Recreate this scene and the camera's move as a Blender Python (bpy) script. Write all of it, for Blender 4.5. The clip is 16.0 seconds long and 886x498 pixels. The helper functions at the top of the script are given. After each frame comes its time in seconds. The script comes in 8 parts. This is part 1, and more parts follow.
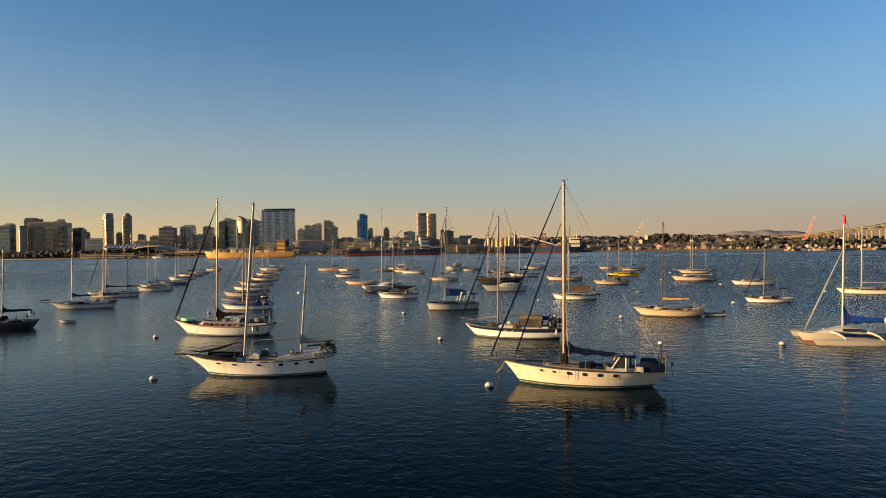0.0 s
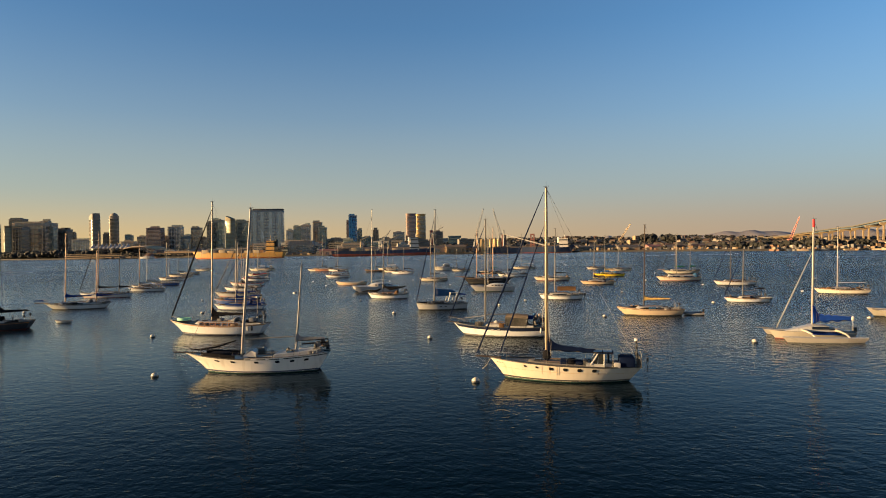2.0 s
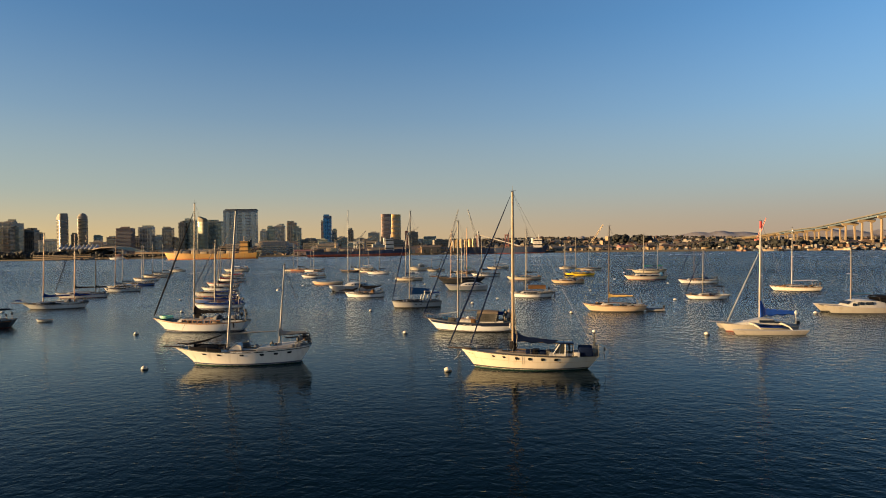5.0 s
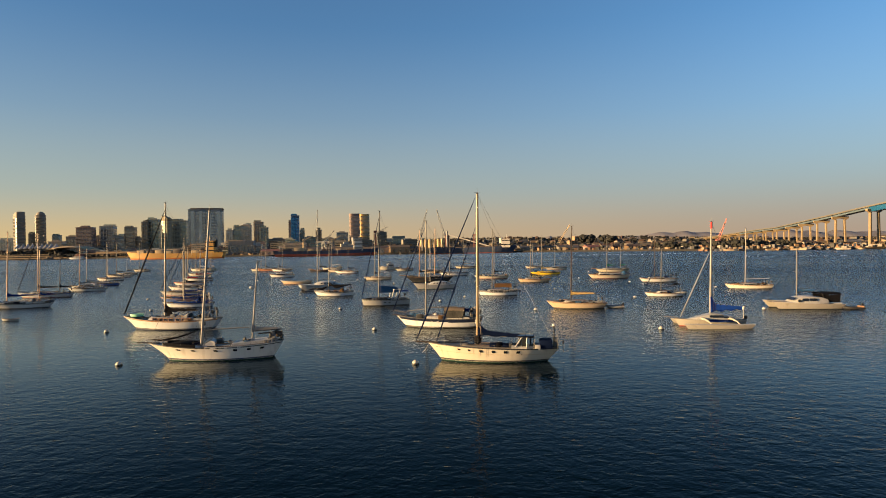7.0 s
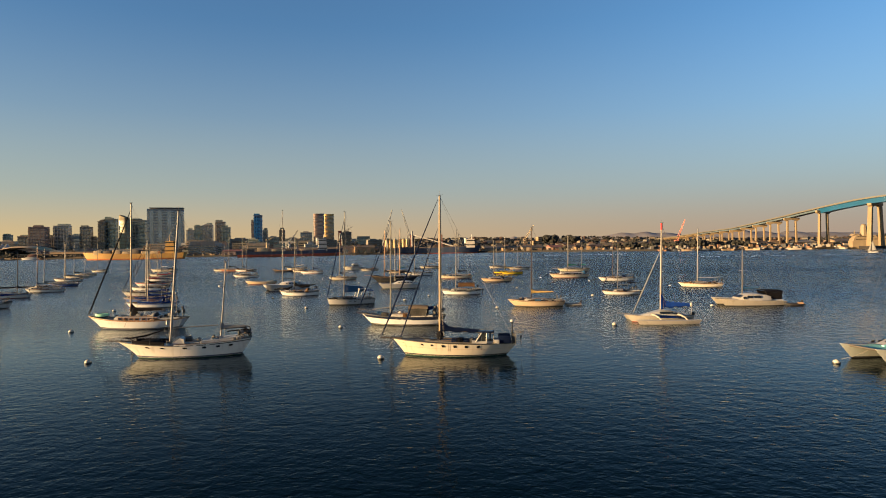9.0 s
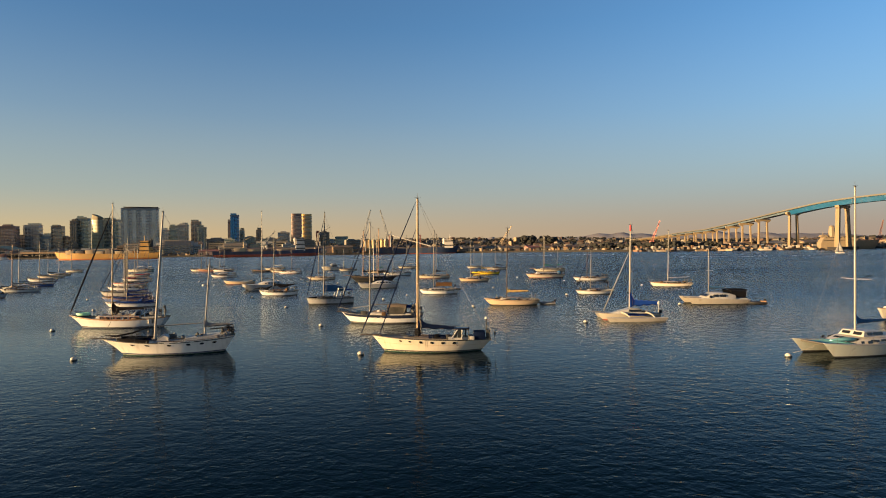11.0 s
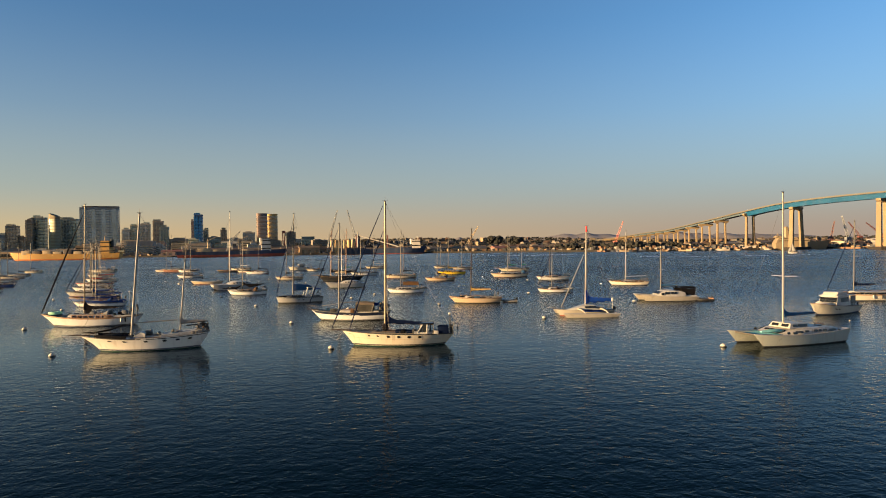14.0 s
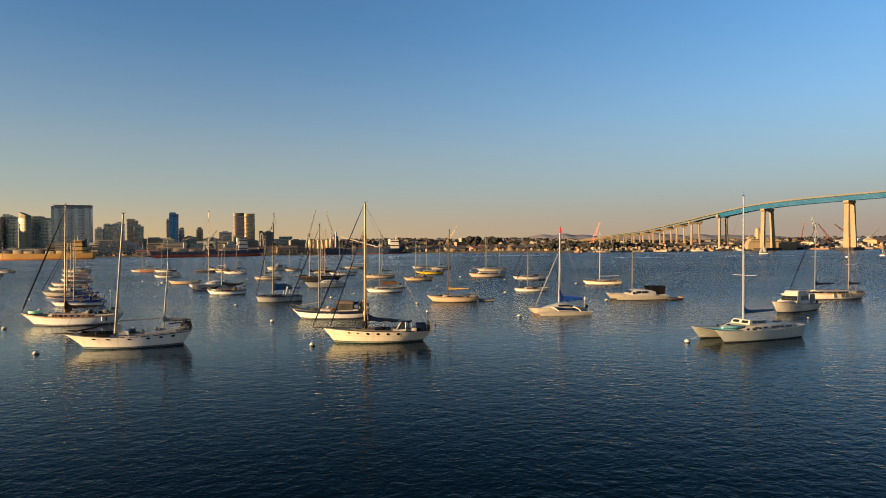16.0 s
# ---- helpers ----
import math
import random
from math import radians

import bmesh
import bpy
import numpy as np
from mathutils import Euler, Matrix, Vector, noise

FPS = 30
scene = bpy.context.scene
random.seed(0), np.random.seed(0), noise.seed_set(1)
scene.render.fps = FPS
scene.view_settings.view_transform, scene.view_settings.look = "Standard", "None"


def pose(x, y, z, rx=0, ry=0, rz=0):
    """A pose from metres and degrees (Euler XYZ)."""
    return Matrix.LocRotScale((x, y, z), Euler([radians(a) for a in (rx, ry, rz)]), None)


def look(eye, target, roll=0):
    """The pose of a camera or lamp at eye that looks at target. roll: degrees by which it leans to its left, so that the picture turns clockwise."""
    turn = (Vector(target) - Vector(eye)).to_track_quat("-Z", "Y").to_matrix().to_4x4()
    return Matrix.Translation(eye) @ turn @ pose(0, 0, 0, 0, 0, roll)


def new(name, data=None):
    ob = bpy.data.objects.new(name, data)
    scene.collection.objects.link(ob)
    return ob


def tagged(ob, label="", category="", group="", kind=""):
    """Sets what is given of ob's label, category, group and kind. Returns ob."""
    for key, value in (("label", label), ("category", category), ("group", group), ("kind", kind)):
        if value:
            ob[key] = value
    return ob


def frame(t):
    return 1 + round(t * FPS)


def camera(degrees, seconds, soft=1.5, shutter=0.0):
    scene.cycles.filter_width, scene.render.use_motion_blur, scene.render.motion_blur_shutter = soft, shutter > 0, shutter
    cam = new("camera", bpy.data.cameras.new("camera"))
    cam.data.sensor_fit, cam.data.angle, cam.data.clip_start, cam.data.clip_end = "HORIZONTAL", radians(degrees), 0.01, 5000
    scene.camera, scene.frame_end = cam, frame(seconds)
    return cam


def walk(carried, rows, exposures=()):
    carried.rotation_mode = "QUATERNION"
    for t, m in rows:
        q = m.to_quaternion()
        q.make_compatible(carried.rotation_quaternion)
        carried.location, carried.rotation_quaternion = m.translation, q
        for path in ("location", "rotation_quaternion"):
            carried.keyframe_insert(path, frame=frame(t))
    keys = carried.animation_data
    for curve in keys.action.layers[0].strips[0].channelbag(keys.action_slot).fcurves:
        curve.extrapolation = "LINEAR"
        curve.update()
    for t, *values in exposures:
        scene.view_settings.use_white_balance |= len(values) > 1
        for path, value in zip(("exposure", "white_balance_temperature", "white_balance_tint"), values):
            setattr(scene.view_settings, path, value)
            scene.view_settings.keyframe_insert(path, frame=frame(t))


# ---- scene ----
cam = camera(70.4, 16.0, soft=1.0)
PATH = [
    (0, (-4.403, -0.144, 10.424), (-4.942, 1.782, 10.421), -1.0),
    (0.5, (-4.173, -0.767, 10.512), (-4.705, 1.161, 10.509), -1.1),
    (1, (-3.958, -1.413, 10.585), (-4.484, 0.516, 10.582), -1.0),
    (1.5, (-3.78, -2.068, 10.618), (-4.296, -0.136, 10.615), -1.0),
    (2, (-3.661, -2.73, 10.626), (-4.167, -0.795, 10.623), -1.0),
    (2.5, (-3.503, -3.377, 10.622), (-3.998, -1.439, 10.62), -1.0),
    (3, (-3.29, -4.028, 10.613), (-3.776, -2.088, 10.611), -1.0),
    (3.5, (-3.074, -4.643, 10.595), (-3.548, -2.7, 10.592), -1.1),
    (4, (-2.938, -5.312, 10.571), (-3.397, -3.366, 10.568), -1.1),
    (6.5, (-2.043, -8.643, 10.447), (-2.407, -6.677, 10.443), -1.0),
    (7, (-1.936, -9.304, 10.424), (-2.268, -7.331, 10.419), -1.0),
    (7.5, (-1.761, -10.018, 10.435), (-2.06, -8.04, 10.43), -1.0),
    (8, (-1.641, -10.674, 10.418), (-1.909, -8.692, 10.413), -1.0),
    (8.5, (-1.531, -11.348, 10.413), (-1.772, -9.363, 10.407), -1.0),
    (9, (-1.367, -12.037, 10.388), (-1.589, -10.049, 10.382), -1.0),
    (11.5, (-0.924, -15.312, 10.398), (-1.06, -13.316, 10.392), -0.9),
    (12, (-0.844, -16.021, 10.38), (-0.962, -14.024, 10.374), -0.9),
    (12.5, (-0.78, -16.701, 10.391), (-0.881, -14.704, 10.384), -0.9),
    (13, (-0.712, -17.343, 10.382), (-0.797, -15.345, 10.376), -0.9),
    (13.5, (-0.624, -18.033, 10.386), (-0.692, -16.034, 10.379), -0.9),
    (14, (-0.539, -18.767, 10.376), (-0.589, -16.768, 10.369), -0.9),
    (14.5, (-0.482, -19.475, 10.372), (-0.514, -17.475, 10.365), -0.9),
    (15, (-0.438, -20.096, 10.364), (-0.453, -18.096, 10.357), -0.8),
    (15.5, (-0.428, -20.627, 10.358), (-0.426, -18.627, 10.352), -0.8),
    (16, (-0.416, -21.191, 10.358), (-0.398, -19.191, 10.351), -0.8),
]
walk(cam, [(t, look(eye, target, roll)) for t, eye, target, roll in PATH])

# ---- light: low evening sun from the west, clear sky ----
SUN_AZ, SUN_EL = 200.0, 6.5
world = bpy.data.worlds.new("evening_sky")
scene.world = world
world.use_nodes = True
wn, wl = world.node_tree.nodes, world.node_tree.links
wn.clear()
sky = wn.new("ShaderNodeTexSky")
sky.sky_type = "NISHITA"
sky.sun_disc = False
sky.sun_elevation = radians(SUN_EL)
sky.sun_rotation = radians(90 - SUN_AZ)
sky.altitude = 0
sky.air_density, sky.dust_density, sky.ozone_density = 1.0, 0.8, 2.5


# warm evening haze low over the horizon, more golden towards the sun
wtc = wn.new("ShaderNodeTexCoord")
wsep = wn.new("ShaderNodeSeparateXYZ")
wl.new(wtc.outputs["Generated"], wsep.inputs[0])
low_fac = wn.new("ShaderNodeValToRGB")
low_fac.color_ramp.interpolation = "B_SPLINE"
for pos, v in ((0.0, 0.97), (0.06, 0.86), (0.12, 0.6), (0.2, 0.28), (0.33, 0.0)):
    e = low_fac.color_ramp.elements.new(pos)
    e.color = (v, v, v, 1)
low_fac.color_ramp.elements.remove(low_fac.color_ramp.elements[-1])
low_fac.color_ramp.elements.remove(low_fac.color_ramp.elements[0])
wl.new(wsep.outputs["Z"], low_fac.inputs["Fac"])
toward = wn.new("ShaderNodeVectorMath")
toward.operation = "DOT_PRODUCT"
toward.inputs[1].default_value = (math.cos(radians(SUN_AZ)), math.sin(radians(SUN_AZ)), 0)
wl.new(wtc.outputs["Generated"], toward.inputs[0])
side = wn.new("ShaderNodeMapRange")
side.inputs["From Min"].default_value, side.inputs["From Max"].default_value = -0.9, 0.45
wl.new(toward.outputs["Value"], side.inputs["Value"])
rise = wn.new("ShaderNodeMapRange")
rise.interpolation_type = "SMOOTHSTEP"
rise.inputs["From Min"].default_value, rise.inputs["From Max"].default_value = 0.0, 0.1
wl.new(wsep.outputs["Z"], rise.inputs["Value"])


def haze_mix(a, b, fac):
    m = wn.new("ShaderNodeMix")
    m.data_type = "RGBA"
    for key, v in (("A", a), ("B", b)):
        if isinstance(v, tuple):
            m.inputs[key].default_value = (*v, 1)
        else:
            wl.new(v, m.inputs[key])
    wl.new(fac, m.inputs["Factor"])
    return m.outputs["Result"]


glow = wn.new("ShaderNodeMapRange")
glow.inputs["From Min"].default_value, glow.inputs["From Max"].default_value = -0.9, 0.75
wl.new(toward.outputs["Value"], glow.inputs["Value"])
haze_low = haze_mix((1.72, 1.28, 1.08), (3.7, 2.5, 0.96), glow.outputs["Result"])
haze_high = haze_mix((1.62, 1.63, 1.63), (2.2, 2.15, 1.64), glow.outputs["Result"])
haze = haze_mix(haze_low, haze_high, rise.outputs["Result"])
tint = wn.new("ShaderNodeMix")
tint.data_type, tint.blend_type = "RGBA", "MULTIPLY"
tint.inputs["Factor"].default_value = 1.0
wl.new(haze_mix((0.69, 1.0, 1.25), (0.43, 0.65, 0.84), side.outputs["Result"]), tint.inputs["B"])
wl.new(sky.outputs["Color"], tint.inputs["A"])
both = wn.new("ShaderNodeMix")
both.data_type = "RGBA"
wl.new(low_fac.outputs["Color"], both.inputs["Factor"])
# the sky deepens towards the zenith
deep = wn.new("ShaderNodeMapRange")
deep.interpolation_type = "SMOOTHSTEP"
deep.inputs["From Min"].default_value, deep.inputs["From Max"].default_value = 0.38, 0.72
wl.new(wsep.outputs["Z"], deep.inputs["Value"])
zenith = haze_mix((0.25, 0.53, 0.66), (0.6, 0.57, 0.45), glow.outputs["Result"])
dusk = wn.new("ShaderNodeMix")
dusk.data_type, dusk.blend_type = "RGBA", "MULTIPLY"
wl.new(deep.outputs["Result"], dusk.inputs["Factor"])
wl.new(tint.outputs["Result"], dusk.inputs["A"])
wl.new(zenith, dusk.inputs["B"])
wl.new(dusk.outputs["Result"], both.inputs["A"])
wl.new(haze, both.inputs["B"])
wbg = wn.new("ShaderNodeBackground")
wbg.inputs["Strength"].default_value = 0.064
wout = wn.new("ShaderNodeOutputWorld")
wl.new(both.outputs["Result"], wbg.inputs["Color"])
wl.new(wbg.outputs["Background"], wout.inputs["Surface"])

sun_data = bpy.data.lights.new("sun", "SUN")
sun_data.energy = 5.0
sun_data.angle = radians(0.6)
sun_data.color = (1.0, 0.65, 0.31)
sun = new("sun", sun_data)
sa, se = radians(SUN_AZ), radians(SUN_EL)
sun.matrix_world = look((300 * math.cos(sa), 300 * math.sin(sa), 300 * math.tan(se)), (0, 0, 0))
scene.view_settings.exposure = 1.85


# ---- materials ----
MATS = {}


def nodes_of(name):
    m = bpy.data.materials.new(name)
    m.use_nodes = True
    nt = m.node_tree
    b = nt.nodes["Principled BSDF"]
    return m, nt.nodes, nt.links, b


def surface(name, color, rough=0.5, metal=0.0, vary=0.12, scale=3.0, streak=0.0, bump=0.0, fine=40.0, coat=0.0, stain=(0.25, 0.2, 0.14)):
    """A painted or raw surface: two scales of colour change, vertical streaks of dirt, and fine relief."""
    if name in MATS:
        return MATS[name]
    m, n, l, b = nodes_of(name)
    tc = n.new("ShaderNodeTexCoord")
    big = n.new("ShaderNodeTexNoise")
    big.inputs["Scale"].default_value, big.inputs["Detail"].default_value = scale * 0.35, 4
    small = n.new("ShaderNodeTexNoise")
    small.inputs["Scale"].default_value, small.inputs["Detail"].default_value = scale * 6, 3
    l.new(tc.outputs["Object"], big.inputs["Vector"])
    l.new(tc.outputs["Object"], small.inputs["Vector"])
    add = n.new("ShaderNodeMath")
    add.operation = "MULTIPLY_ADD"
    add.inputs[1].default_value = 0.35
    l.new(small.outputs["Fac"], add.inputs[0])
    l.new(big.outputs["Fac"], add.inputs[2])
    ramp = n.new("ShaderNodeValToRGB")
    c = color
    ramp.color_ramp.elements[0].position, ramp.color_ramp.elements[1].position = 0.42, 0.92
    ramp.color_ramp.elements[0].color = (*[max(0.0, v * (1 - vary)) for v in c], 1)
    ramp.color_ramp.elements[1].color = (*[min(1.0, v * (1 + vary)) for v in c], 1)
    l.new(add.outputs[0], ramp.inputs["Fac"])
    col = ramp.outputs["Color"]
    if streak > 0:
        mp = n.new("ShaderNodeMapping")
        mp.inputs["Scale"].default_value = (2.2, 2.2, 0.18)
        st = n.new("ShaderNodeTexNoise")
        st.inputs["Scale"].default_value, st.inputs["Detail"].default_value = scale, 5
        l.new(tc.outputs["Object"], mp.inputs["Vector"])
        l.new(mp.outputs["Vector"], st.inputs["Vector"])
        sr = n.new("ShaderNodeMapRange")
        sr.inputs["From Min"].default_value, sr.inputs["From Max"].default_value = 0.52, 0.75
        sr.inputs["To Max"].default_value = streak
        l.new(st.outputs["Fac"], sr.inputs["Value"])
        mx = n.new("ShaderNodeMix")
        mx.data_type = "RGBA"
        mx.inputs["B"].default_value = (*stain, 1)
        l.new(sr.outputs["Result"], mx.inputs["Factor"])
        l.new(col, mx.inputs["A"])
        col = mx.outputs["Result"]
    l.new(col, b.inputs["Base Color"])
    rr = n.new("ShaderNodeMapRange")
    rr.inputs["To Min"].default_value, rr.inputs["To Max"].default_value = max(0.03, rough - 0.12), min(1, rough + 0.12)
    l.new(big.outputs["Fac"], rr.inputs["Value"])
    l.new(rr.outputs["Result"], b.inputs["Roughness"])
    b.inputs["Metallic"].default_value = metal
    b.inputs["Coat Weight"].default_value = coat
    if bump > 0:
        fn = n.new("ShaderNodeTexNoise")
        fn.inputs["Scale"].default_value, fn.inputs["Detail"].default_value = fine, 4
        l.new(tc.outputs["Object"], fn.inputs["Vector"])
        bp = n.new("ShaderNodeBump")
        bp.inputs["Strength"].default_value, bp.inputs["Distance"].default_value = bump, 0.02
        l.new(fn.outputs["Fac"], bp.inputs["Height"])
        l.new(bp.outputs["Normal"], b.inputs["Normal"])
    MATS[name] = m
    return m


def gel(name, color, streak=0.25):
    return surface("gelcoat_" + name, color, 0.3, vary=0.06, scale=1.2, streak=streak, coat=0.15)


def cloth(name, color):
    m = surface("canvas_" + name, color, 0.85, vary=0.25, scale=2.0, bump=0.5, fine=12)
    m.node_tree.nodes["Principled BSDF"].inputs["Specular IOR Level"].default_value = 0.04
    return m


HULL = {
    "white": gel("white", (0.56, 0.56, 0.54)), "cream": gel("cream", (0.43, 0.385, 0.3)), "ivory": gel("ivory", (0.48, 0.445, 0.37)), "bone": gel("bone", (0.5, 0.445, 0.345), 0.4), "dull": gel("dull", (0.31, 0.285, 0.24), 0.4), "bright": gel("bright", (0.62, 0.585, 0.52), 0.35),
    # grey-white holding the shade of hulls turned from the sun, plus dirt streaks
    "shaded": gel("shaded", (0.4, 0.415, 0.41), 0.35),
    "grey": gel("grey", (0.3, 0.3, 0.29)), "black": gel("black", (0.018, 0.02, 0.025), 0.1), "yellow": gel("yellow", (0.75, 0.5, 0.03)),
    "brown": gel("brown", (0.22, 0.1, 0.06)), "blue": gel("blue", (0.04, 0.09, 0.25)), "palegreen": gel("palegreen", (0.36, 0.385, 0.35), 0.35),
    "tan": gel("tan", (0.43, 0.33, 0.22)),
}
BOTTOM = {
    "green": surface("antifouling_green", (0.012, 0.05, 0.04), 0.7, vary=0.3), "navy": surface("antifouling_navy", (0.02, 0.03, 0.07), 0.7, vary=0.3),
    "red": surface("antifouling_red", (0.25, 0.05, 0.03), 0.7, vary=0.3), "black": surface("antifouling_black", (0.02, 0.02, 0.02), 0.7, vary=0.3),
}
CLOTH = {
    "navy": cloth("navy", (0.004, 0.009, 0.03)), "blue": cloth("blue", (0.007, 0.028, 0.13)), "royal blue": cloth("royal_blue", (0.012, 0.05, 0.25)), "black": cloth("black", (0.008, 0.008, 0.01)),
    "tan": cloth("tan", (0.5, 0.33, 0.1)), "white": cloth("white", (0.55, 0.53, 0.5)), "teal": cloth("teal", (0.16, 0.4, 0.4)),
    "grey": cloth("grey", (0.18, 0.18, 0.18)), "brown": cloth("brown", (0.11, 0.06, 0.028)), "red": cloth("red", (0.4, 0.03, 0.03)),
    "green": cloth("green", (0.02, 0.13, 0.08)), "slate": cloth("slate", (0.03, 0.085, 0.17)),
}
DECK = surface("deck_paint", (0.15, 0.135, 0.11), 0.7, vary=0.15, scale=1.5, streak=0.15, bump=0.3, fine=60)
TEAK = surface("teak", (0.2, 0.12, 0.065), 0.55, vary=0.35, scale=4, bump=0.3)
VARNISH = surface("varnished_wood", (0.34, 0.15, 0.05), 0.3, vary=0.3, scale=3, coat=0.3)
SPAR = {
    "alu": surface("mast_aluminium", (0.085, 0.078, 0.068), 0.5, metal=0.2, vary=0.1), "white": surface("mast_white", (0.2, 0.185, 0.16), 0.4, vary=0.08),
    "wood": surface("mast_wood", (0.3, 0.15, 0.06), 0.45, vary=0.25, scale=4), "cream": surface("mast_cream", (0.17, 0.12, 0.063), 0.4, vary=0.12),
    "dark": surface("mast_dark", (0.03, 0.018, 0.012), 0.8, vary=0.2), "grey": surface("mast_grey", (0.16, 0.155, 0.15), 0.5, vary=0.15),
}
STEEL = surface("stainless_steel", (0.075, 0.072, 0.07), 0.5, metal=0.4, vary=0.1)
WIRE = surface("rigging_wire", (0.05, 0.05, 0.05), 0.6, metal=0.2, vary=0.1)
ROPE = surface("rope", (0.28, 0.25, 0.2), 0.9, vary=0.2)
RUBBER = surface("black_rubber", (0.02, 0.02, 0.02), 0.6, vary=0.2)
PORT = surface("tinted_glass", (0.012, 0.014, 0.016), 0.08, vary=0.2)
PLASTIC = surface("white_plastic", (0.34, 0.33, 0.31), 0.4, vary=0.15)
FLOAT = surface("buoy_white", (0.46, 0.42, 0.35), 0.5, vary=0.12, streak=0.3)
BUOYBLUE = surface("buoy_dark", (0.035, 0.04, 0.04), 0.5, vary=0.2)
ORANGE = surface("orange_plastic", (0.7, 0.12, 0.03), 0.5, vary=0.15)
MINT = surface("mint_plastic", (0.25, 0.55, 0.35), 0.6, vary=0.2)
INFLATE = surface("grey_hypalon", (0.16, 0.16, 0.16), 0.6, vary=0.15)


def water_material():
    m, n, l, b = nodes_of("bay_water")
    n.remove(b)
    body = n.new("ShaderNodeBsdfDiffuse")
    body.inputs["Color"].default_value = (0.0005, 0.0043, 0.0072, 1)
    # bluish gloss colour tints what the water reflects
    gloss = n.new("ShaderNodeBsdfGlossy")
    gloss.inputs["Color"].default_value = (0.85, 0.94, 1.0, 1)
    rim = n.new("ShaderNodeFresnel")
    rim.inputs["IOR"].default_value = 1.185
    blend = n.new("ShaderNodeMixShader")
    steep = n.new("ShaderNodeMath")
    steep.operation = "POWER"
    steep.inputs[1].default_value = 1.68
    l.new(rim.outputs[0], steep.inputs[0])
    gain = n.new("ShaderNodeMath")
    gain.operation = "MULTIPLY"
    gain.use_clamp = True
    gain.inputs[1].default_value = 2.12
    l.new(steep.outputs[0], gain.inputs[0])
    l.new(gain.outputs[0], blend.inputs[0])
    l.new(body.outputs[0], blend.inputs[1])
    l.new(gloss.outputs[0], blend.inputs[2])
    l.new(blend.outputs[0], n["Material Output"].inputs["Surface"])
    tc = n.new("ShaderNodeTexCoord")

    def waves(scale, stretch, turn, detail, distort=0.0):
        mp = n.new("ShaderNodeMapping")
        mp.inputs["Rotation"].default_value = (0, 0, radians(turn))
        mp.inputs["Scale"].default_value = (stretch, 1, 1)
        t = n.new("ShaderNodeTexNoise")
        t.inputs["Scale"].default_value, t.inputs["Detail"].default_value = scale, detail
        t.inputs["Roughness"].default_value = 0.55
        t.inputs["Distortion"].default_value = distort
        l.new(tc.outputs["Object"], mp.inputs["Vector"])
        l.new(mp.outputs["Vector"], t.inputs["Vector"])
        return t.outputs["Fac"]

    def math2(op, a, c):
        k = n.new("ShaderNodeMath")
        k.operation = op
        for i, v in enumerate((a, c)):
            if isinstance(v, (int, float)):
                k.inputs[i].default_value = v
            else:
                l.new(v, k.inputs[i])
        return k.outputs[0]

    swell = waves(0.22, 0.6, 25, 2)
    chop = waves(0.75, 0.75, -24, 1.5, 0.5)
    ripple = waves(1.8, 0.78, -20, 1.8, 0.7)
    fine = waves(5.0, 0.8, 20, 1.5)
    h = math2("ADD", math2("MULTIPLY", swell, 0.11), math2("MULTIPLY", chop, 0.2))
    h = math2("ADD", h, math2("MULTIPLY", ripple, 0.19))
    h = math2("ADD", h, math2("MULTIPLY", fine, 0.045))
    gust = waves(0.012, 0.35, 0, 3)
    gr = n.new("ShaderNodeMapRange")
    gr.inputs["From Min"].default_value, gr.inputs["From Max"].default_value = 0.35, 0.68
    gr.inputs["To Min"].default_value, gr.inputs["To Max"].default_value = 0.6, 1.1
    l.new(gust, gr.inputs["Value"])
    # wave height stepped along y to shape how bright the water reflects
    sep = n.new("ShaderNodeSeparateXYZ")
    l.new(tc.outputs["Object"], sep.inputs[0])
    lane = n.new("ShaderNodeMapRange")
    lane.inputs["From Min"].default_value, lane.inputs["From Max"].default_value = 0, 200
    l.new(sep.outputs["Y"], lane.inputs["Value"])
    wave_by_y = n.new("ShaderNodeValToRGB")
    wave_by_y.color_ramp.interpolation = "B_SPLINE"
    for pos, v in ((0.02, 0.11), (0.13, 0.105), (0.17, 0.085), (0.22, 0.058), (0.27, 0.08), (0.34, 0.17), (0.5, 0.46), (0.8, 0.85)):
        e = wave_by_y.color_ramp.elements.new(pos)
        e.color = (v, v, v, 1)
    wave_by_y.color_ramp.elements.remove(wave_by_y.color_ramp.elements[-1])
    wave_by_y.color_ramp.elements.remove(wave_by_y.color_ramp.elements[0])
    l.new(lane.outputs["Result"], wave_by_y.inputs["Fac"])
    # roughness grows with y, standing in for ripples too small to resolve
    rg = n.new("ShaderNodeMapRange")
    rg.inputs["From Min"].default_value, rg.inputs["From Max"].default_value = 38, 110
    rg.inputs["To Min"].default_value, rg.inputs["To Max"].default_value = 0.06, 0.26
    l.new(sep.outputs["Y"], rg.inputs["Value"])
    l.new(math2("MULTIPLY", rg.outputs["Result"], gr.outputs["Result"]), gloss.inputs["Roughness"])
    # waves lowered slightly to the west, so that side reflects brighter low sky
    west_waves = n.new("ShaderNodeMapRange")
    west_waves.interpolation_type = "SMOOTHSTEP"
    west_waves.inputs["From Min"].default_value, west_waves.inputs["From Max"].default_value = -48, -22
    west_waves.inputs["To Min"].default_value, west_waves.inputs["To Max"].default_value = 0.9, 1.0
    l.new(sep.outputs["X"], west_waves.inputs["Value"])
    # waves raised to the east, so that side reflects bluer high sky
    east_waves = n.new("ShaderNodeMapRange")
    east_waves.interpolation_type = "SMOOTHSTEP"
    east_waves.inputs["From Min"].default_value, east_waves.inputs["From Max"].default_value = -8, 26
